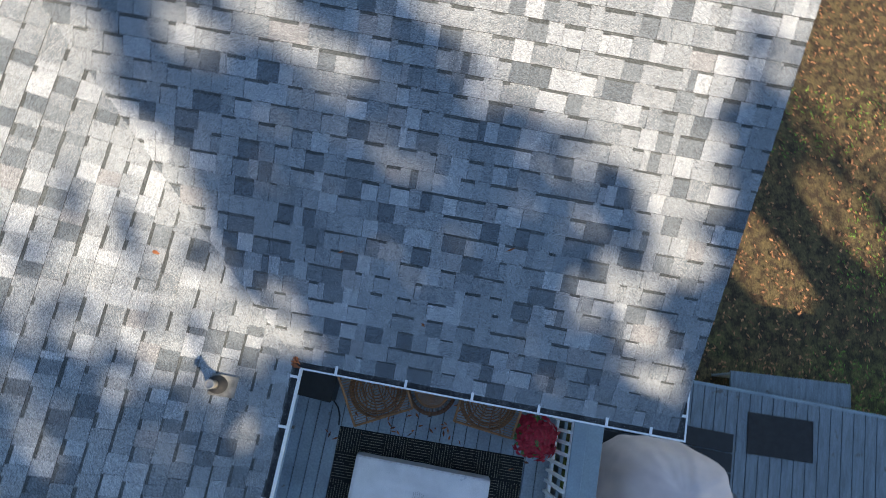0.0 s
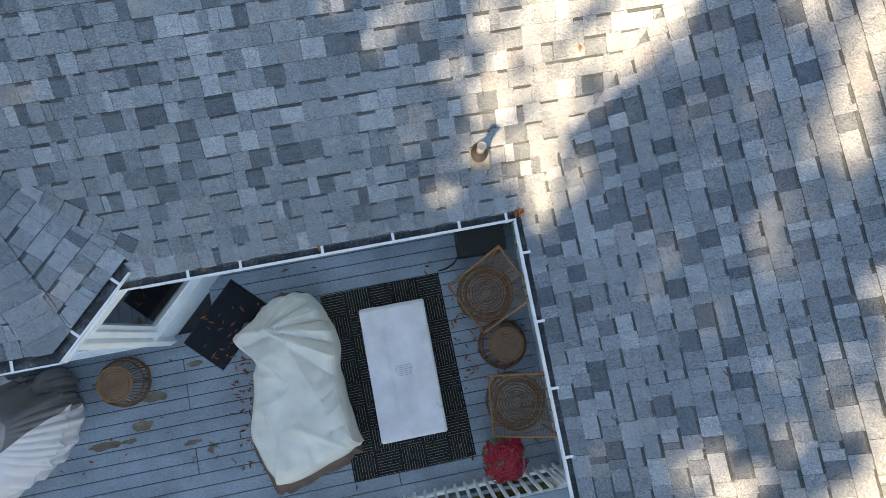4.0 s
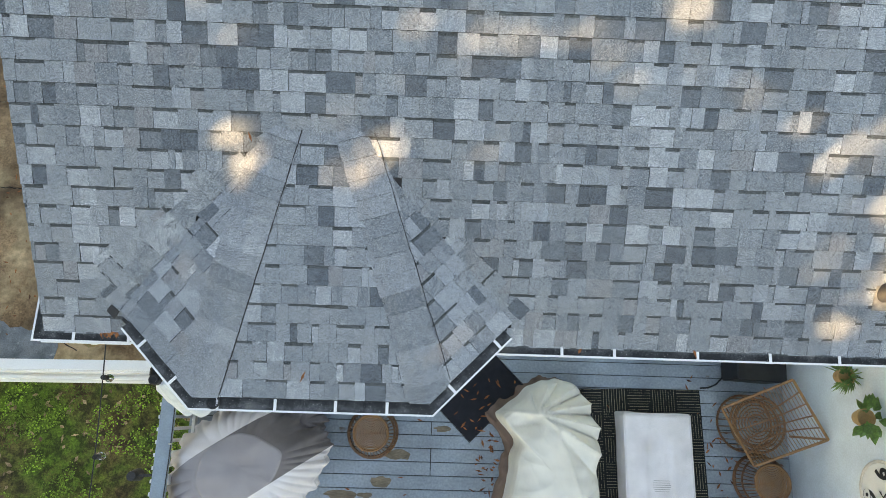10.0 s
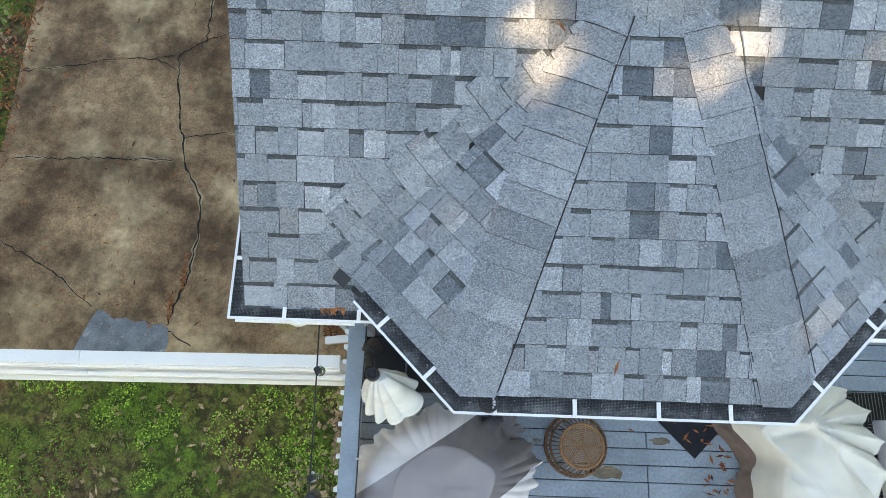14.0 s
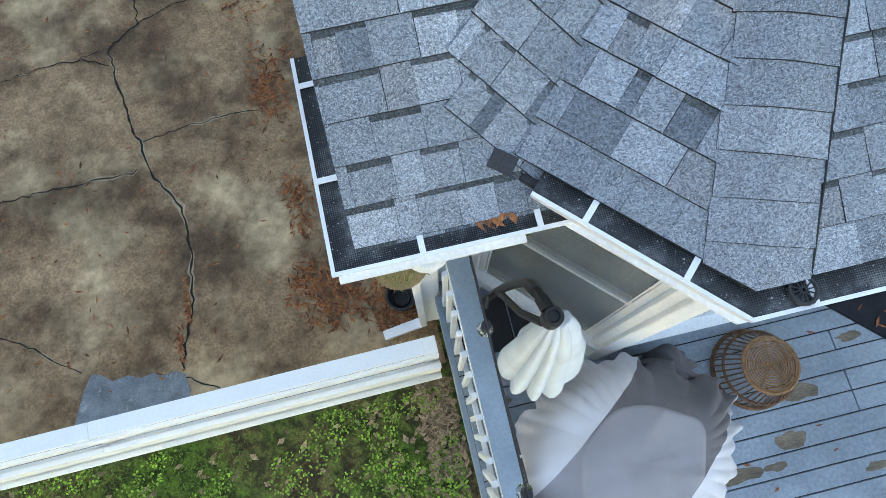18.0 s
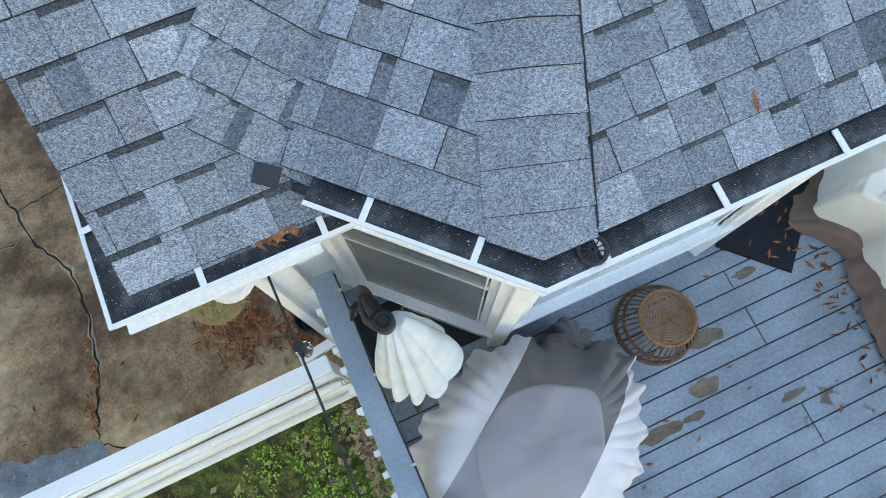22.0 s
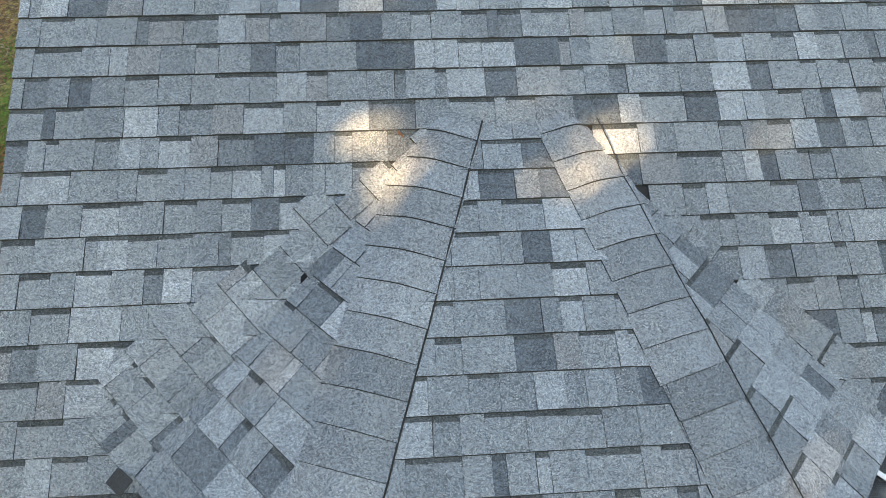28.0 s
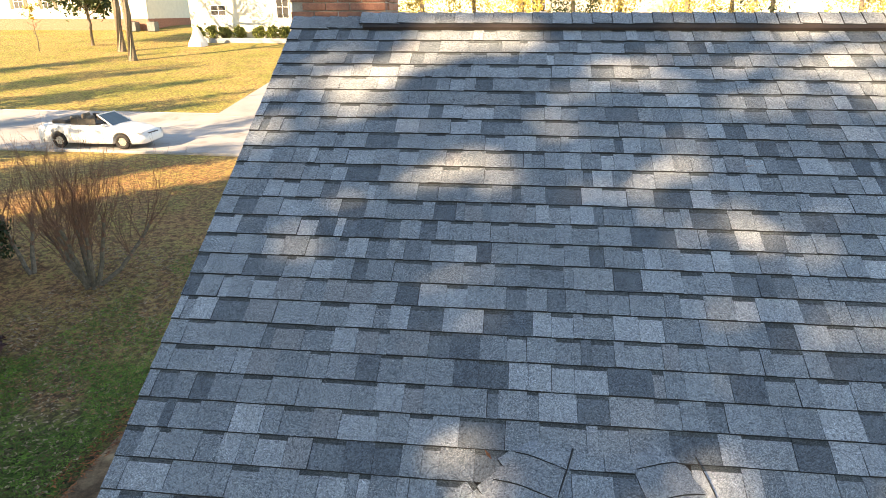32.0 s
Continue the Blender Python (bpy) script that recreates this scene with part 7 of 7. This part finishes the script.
# ---- cracks, patch and leaf litter ----
CRACKS = [[(-8.9, 6.3), (-8.75, 5.4), (-8.65, 4.75), (-8.64, 4.15), (-8.97, 3.92), (-8.92, 3.55), (-8.85, 3.12), (-8.75, 2.73), (-8.69, 2.4), (-8.45, 2.0), (-8.4, 1.6), (-8.43, 1.29), (-8.46, 1.02), (-8.56, 0.72), (-8.62, 0.42)],
          [(-10.95, 1.5), (-10.21, 1.12), (-9.91, 0.94), (-9.67, 0.76), (-9.46, 0.58)], [(-10.95, 3.6), (-10.44, 3.68), (-9.72, 3.84), (-9.3, 3.85), (-8.97, 3.92)], [(-8.64, 4.15), (-8.5, 4.2), (-8.3, 4.27), (-7.4, 4.5), (-6.5, 4.55)],
          [(-10.8, 2.42), (-10.0, 2.45), (-9.27, 2.47), (-8.75, 2.47)], [(-8.72, 2.78), (-8.29, 2.84), (-7.89, 2.87), (-7.4, 2.85)], [(-9.3, 3.85), (-9.1, 3.78), (-8.93, 3.66)], [(-8.62, 0.4), (-8.41, 0.26), (-8.24, 0.2)]]
M_RIM = surface("worn_crack_rim", (0.38, 0.29, 0.19), 0.85, 0.3, 9, 60, 0.3, 0.3)
M_CRACK = surface("crack_soil", (0.018, 0.015, 0.012), 0.95, 0.3, 20, 200, 0.3)
rg = random.Random(77)
for i, line in enumerate(CRACKS):
    pts = []
    for (x0, y0), (x1, y1) in zip(line, line[1:]):
        m_ = max(3, int(math.hypot(x1 - x0, y1 - y0) / 0.06))
        for k in range(m_):
            t = k / m_
            pts.append((x0 + (x1 - x0) * t + rg.uniform(-0.018, 0.018), y0 + (y1 - y0) * t + rg.uniform(-0.018, 0.018)))
    for part_name, m_, wide, up in (("crack_rim", M_RIM, 3.2, 0.0325), ("crack", M_CRACK, 1.0, 0.035)):
        vs, fs = [], []
        for k, (x_, y_) in enumerate(pts):
            a, c = pts[max(0, k - 1)], pts[min(len(pts) - 1, k + 1)]
            dx, dy = c[0] - a[0], c[1] - a[1]
            ll = math.hypot(dx, dy) + 1e-6
            w = (0.009 if i == 0 else 0.0055) * rg.uniform(0.6, 1.5) * wide * (1 if wide < 2 else max(0.15, 0.5 + 1.3 * noise.noise((x_ * 2.2, y_ * 2.2, 7))))
            zc = ground_z(x_, y_) + up
            vs += [(x_ - dy / ll * w, y_ + dx / ll * w, zc), (x_ + dy / ll * w, y_ - dx / ll * w, zc)]
            if k:
                fs.append((2 * k - 2, 2 * k - 1, 2 * k + 1, 2 * k))
        put(part_name, mesh_of(part_name, vs, fs, [m_]), drive, ("dark jagged crack" if wide < 2 else "pale worn rim of the crack") if i == 0 else "")
part("cement_patch", prism_bm([(-9.66, -0.1), (-9.6, 0.2), (-9.5, 0.46), (-9.42, 0.6), (-9.34, 0.58), (-9.24, 0.5), (-9.1, 0.52), (-8.99, 0.47), (-8.88, 0.49), (-8.79, 0.45), (-8.68, 0.46), (-8.6, 0.42), (-8.57, 0.27), (-8.6, 0.1), (-8.55, -0.08)], 0.02, 0.0355), surface("cement", (0.2, 0.235, 0.27), 0.75, 0.35, 5, 60, 0.25, stain=(0.5, 0.53, 0.55), stain_at=0.6, stain_scale=7, stain_soft=0.1), drive, "blue-grey cement patch")


def each_differs(m, lo, hi):
    """Lets every loose leaf or blade of one mesh have a tone of its own."""
    nt, p = m.node_tree, m.node_tree.nodes["Principled BSDF"]
    tone = ramp(nt, nt.nodes.new("ShaderNodeNewGeometry").outputs["Random Per Island"], [(0.0, lo), (1.0, hi)])
    nt.links.new(mix(nt, 1.0, p.inputs["Base Color"].links[0].from_socket, tone, "MULTIPLY"), p.inputs["Base Color"])
    return m


M_LITTER = surface("dead_leaf", (0.36, 0.13, 0.05), 0.8, 0.45, 40, 200, 0.3)
M_LITTER_BROWN = surface("brown_dead_leaf", (0.34, 0.17, 0.085), 0.8, 0.45, 40, 200, 0.3)
M_LITTER_PALE = surface("pale_dead_leaf", (0.33, 0.235, 0.15), 0.8, 0.45, 40, 200, 0.3)
M_CLOVER = surface("clover_leaf", (0.19, 0.37, 0.045), 0.6, 0.4, 5, 60, 0.3)
M_GRASS = surface("grass_blade", (0.13, 0.25, 0.03), 0.7, 0.45, 4, 60, 0.3)


for m_, lo, hi in ((M_LITTER, (0.3, 0.28, 0.3), (1.35, 1.3, 1.2)), (M_LITTER_BROWN, (0.4, 0.4, 0.4), (1.6, 1.5, 1.4)), (M_LITTER_PALE, (0.45, 0.42, 0.4), (1.6, 1.6, 1.6)), (M_GRASS, (0.45, 0.5, 0.4), (1.35, 1.3, 1.3)), (M_CLOVER, (0.65, 0.65, 0.6), (1.7, 1.6, 1.4))):
    each_differs(m_, lo, hi)


def litter(name, pts, length, width, material, seed, label, lift=0.006, tilt=0.35, parent=None):
    """Loose leaves or blades lying at given places."""
    rg = np.random.default_rng(seed)
    p = np.array(pts, float)
    k = len(p)
    an = rg.uniform(0, math.tau, k)
    ln_ = length * rg.uniform(0.5, 1.3, k)
    up = rg.uniform(0, tilt, k) * ln_
    d = np.stack([np.cos(an) * ln_, np.sin(an) * ln_, up], 1)
    s = np.stack([-np.sin(an), np.cos(an), rg.uniform(-0.3, 0.3, k)], 1) * (width * rg.uniform(0.6, 1.3, (k, 1)))
    p[:, 2] += lift
    v = np.stack([p - d * [1, 1, 0], p + s + [0, 0, 0.004], p + d, p - s + [0, 0, 0.004]], 1).reshape(-1, 3)
    f = np.arange(4 * k).reshape(-1, 4)
    return put(name, mesh_of(name, v.tolist(), f.tolist(), [material]), parent, label, "leaves", kind="stuff")


rg = np.random.default_rng(9)


def spread(n, x0, x1, y0, y1, keep=None, z=None, power=1.0):
    p = np.stack([x0 + (x1 - x0) * rg.random(n) ** power, rg.uniform(y0, y1, n)], 1)
    if keep:
        p = np.array([q for q in p if keep(*q)])
    return [(a, b, ground_z(a, b) + 0.0 if z is None else z) for a, b in p]


def clumpy(x, y, f=1.6, t=0.05):
    return noise.noise((x * f, y * f, 3.3)) > t


litter("fallen_leaves", spread(1500, -6.45, -8.0, 0.3, 4.5, lambda x, y: clumpy(x, y, 2.2, 0.12 + 0.35 * max(0, -6.9 - x)), 0.035), 0.045, 0.011, M_LITTER, 1, "rust-coloured willow oak leaves drifted on the driveway")
litter("fallen_leaves", spread(1500, -7.15, -6.4, 0.36, 1.5, lambda x, y: clumpy(x, y, 2.5, -0.1), 0.036), 0.034, 0.009, M_LITTER, 21, "pile of rust-coloured leaves by the downspout", 0.008, 0.6)
drift = random.Random(41)
for cx, cy, sx, sy, n, words in ((-7.44, 3.06, 0.09, 0.17, 200, "thick drift of rust-coloured leaves beneath the eave"), (-7.36, 1.9, 0.06, 0.1, 70, "small drift of rust-coloured leaves on concrete"),
                                 (-7.33, 1.58, 0.06, 0.08, 40, "handful of rust-coloured leaves on concrete"), (-7.34, 0.98, 0.12, 0.14, 150, "drift of rust-coloured leaves below the roof corner"),
                                 (-7.05, 0.72, 0.16, 0.12, 170, "drift of rust-coloured leaves near the downspout"), (-8.5, 1.02, 0.014, 0.1, 60, "rust-coloured leaves caught in the driveway crack"), (-8.6, 0.7, 0.018, 0.1, 40, "rust-coloured leaves caught in the driveway crack")):
    litter("fallen_leaves", [(drift.gauss(cx, sx), drift.gauss(cy, sy), 0.036) for _ in range(n)], 0.046 if sx > 0.03 else 0.024, 0.011, M_LITTER, n, words, 0.008, 0.5)
litter("fallen_leaves", spread(220, -10.8, -6.5, 0.4, 6, None, 0.035), 0.04, 0.01, M_LITTER, 2, "scattered rust-coloured leaves on concrete")
litter("fallen_leaves", spread(2600, -11.3, -10.85, 0.0, 21), 0.05, 0.012, M_LITTER, 3, "line of rust-coloured leaves at the driveway's edge", 0.03)
litter("fallen_leaves", spread(900, -15.5, -6.4, -3.5, -0.25, lambda x, y: noise.noise((x * 0.9, y * 0.9, 8)) > -0.1 or x > -7.2), 0.05, 0.022, M_LITTER_PALE, 4, "curled pale brown leaves on the lawn")
litter("fallen_leaves", spread(330, -6.62, -6.3, -1.0, -0.14), 0.04, 0.02, M_LITTER_PALE, 25, "heap of curled brown leaves against the deck", 0.014, 0.6)
litter("fallen_leaves", spread(160, -7.1, -6.3, -1.6, -0.2), 0.05, 0.025, M_LITTER_PALE, 5, "curled brown leaves beside the deck", 0.012)
litter("fallen_leaves", spread(6500, -15.5, -11.2, -0.3, 14), 0.05, 0.02, M_LITTER_PALE, 6, "pale brown leaves on the side lawn")
litter("fallen_leaves", spread(15000, -20, -11, 7.5, 22), 0.05, 0.022, M_LITTER_BROWN, 7, "reddish brown leaves under the bare shrubs")
litter("fallen_leaves", spread(6000, 0.8, 9, -12, -3.0), 0.032, 0.013, M_LITTER_BROWN, 8, "brown leaves on the back lawn")
litter("clover", spread(38000, -15.5, -6.35, -4.0, -0.2, lambda x, y: noise.noise((x * 2.6, y * 2.6, 1.1)) + 0.6 * noise.noise((x * 0.8, y * 0.8, 4)) > 0.12), 0.014, 0.0105, M_CLOVER, 19, "bright green clover in clumps on bare soil", 0.025, 0.5)
litter("grass", spread(48000, -15.5, -6.4, -4.0, -0.22, lambda x, y: clumpy(x, y, 1.1, -0.05)), 0.022, 0.005, M_GRASS, 9, "short bright green grass and clover", 0.012, 1.1)
litter("grass", spread(30000, -15.4, -11.1, -0.2, 9, lambda x, y: clumpy(x, y, 0.9, -0.12)), 0.04, 0.009, M_GRASS, 10, "short green grass of the side lawn", 0.012, 1.1)
litter("grass", spread(14000, -14.4, -11.0, 8, 18, lambda x, y: clumpy(x, y, 0.6, -0.05) and x - 0.22 * y > -16.2), 0.04, 0.01, M_GRASS, 11, "green grass strip along the driveway", 0.012, 1.1)
litter("grass", spread(7000, 0.8, 8, -11, -3.2, lambda x, y: clumpy(x, y, 0.7, 0.15)), 0.035, 0.009, M_GRASS, 12, "short grass of the back lawn", 0.012, 1.0)
dl = spread(90, -6.0, 0.4, -2.5, 0.3, None, DECK + 0.004) + spread(60, -3.1, -2.75, -2.0, -0.4, None, DECK + 0.01) + spread(25, -3.5, -2.6, -0.6, 0.0, None, DECK + 0.018) + spread(40, -0.5, 0.1, -1.6, -0.2, None, DECK + 0.006)
litter("fallen_leaves", dl, 0.04, 0.011, M_LITTER, 13, "rust-coloured leaves on the deck and mats", 0.003)
gl = [(-6.05 + 0.02 * k, 0.06 + 0.01 * (k % 3), LIP + 0.006) for k in range(-6, 1)] + [(0.06 + 0.01 * k, 0.05 + 0.008 * (k % 4), LIP + 0.01) for k in range(-4, 6)] + [(-2.5, 0.05, LIP + 0.01), (-3.2, 0.03, LIP + 0.01), (-1.6, 0.06, LIP + 0.006)]
litter("fallen_leaves", gl, 0.045, 0.013, M_LITTER, 14, "orange leaves caught in the gutter", 0.006, 0.5)
rl = [(-4.58, -0.217, B_L.z - N_F.y * (-0.217 - B_L.y) / N_F.z + 0.022), (-4.96, 1.37, roof_z(1.37) + 0.03), (1.12, -1.44, roof_z(1.12) + 0.015), (-3.55, 2.9, roof_z(2.9) + 0.015), (2.2, 2.4, roof_z(2.4) + 0.015), (0.5, -0.9, roof_z(0.5) + 0.015), (0.62, 1.1, roof_z(1.1) + 0.015), (0.9, -0.2, roof_z(0.9) + 0.015), (-3.4, 0.35, roof_z(0.35) + 0.03)]
litter("fallen_leaves", rl, 0.036, 0.012, M_LITTER, 15, "single orange leaves lying on the shingles", 0.004, 0.2)
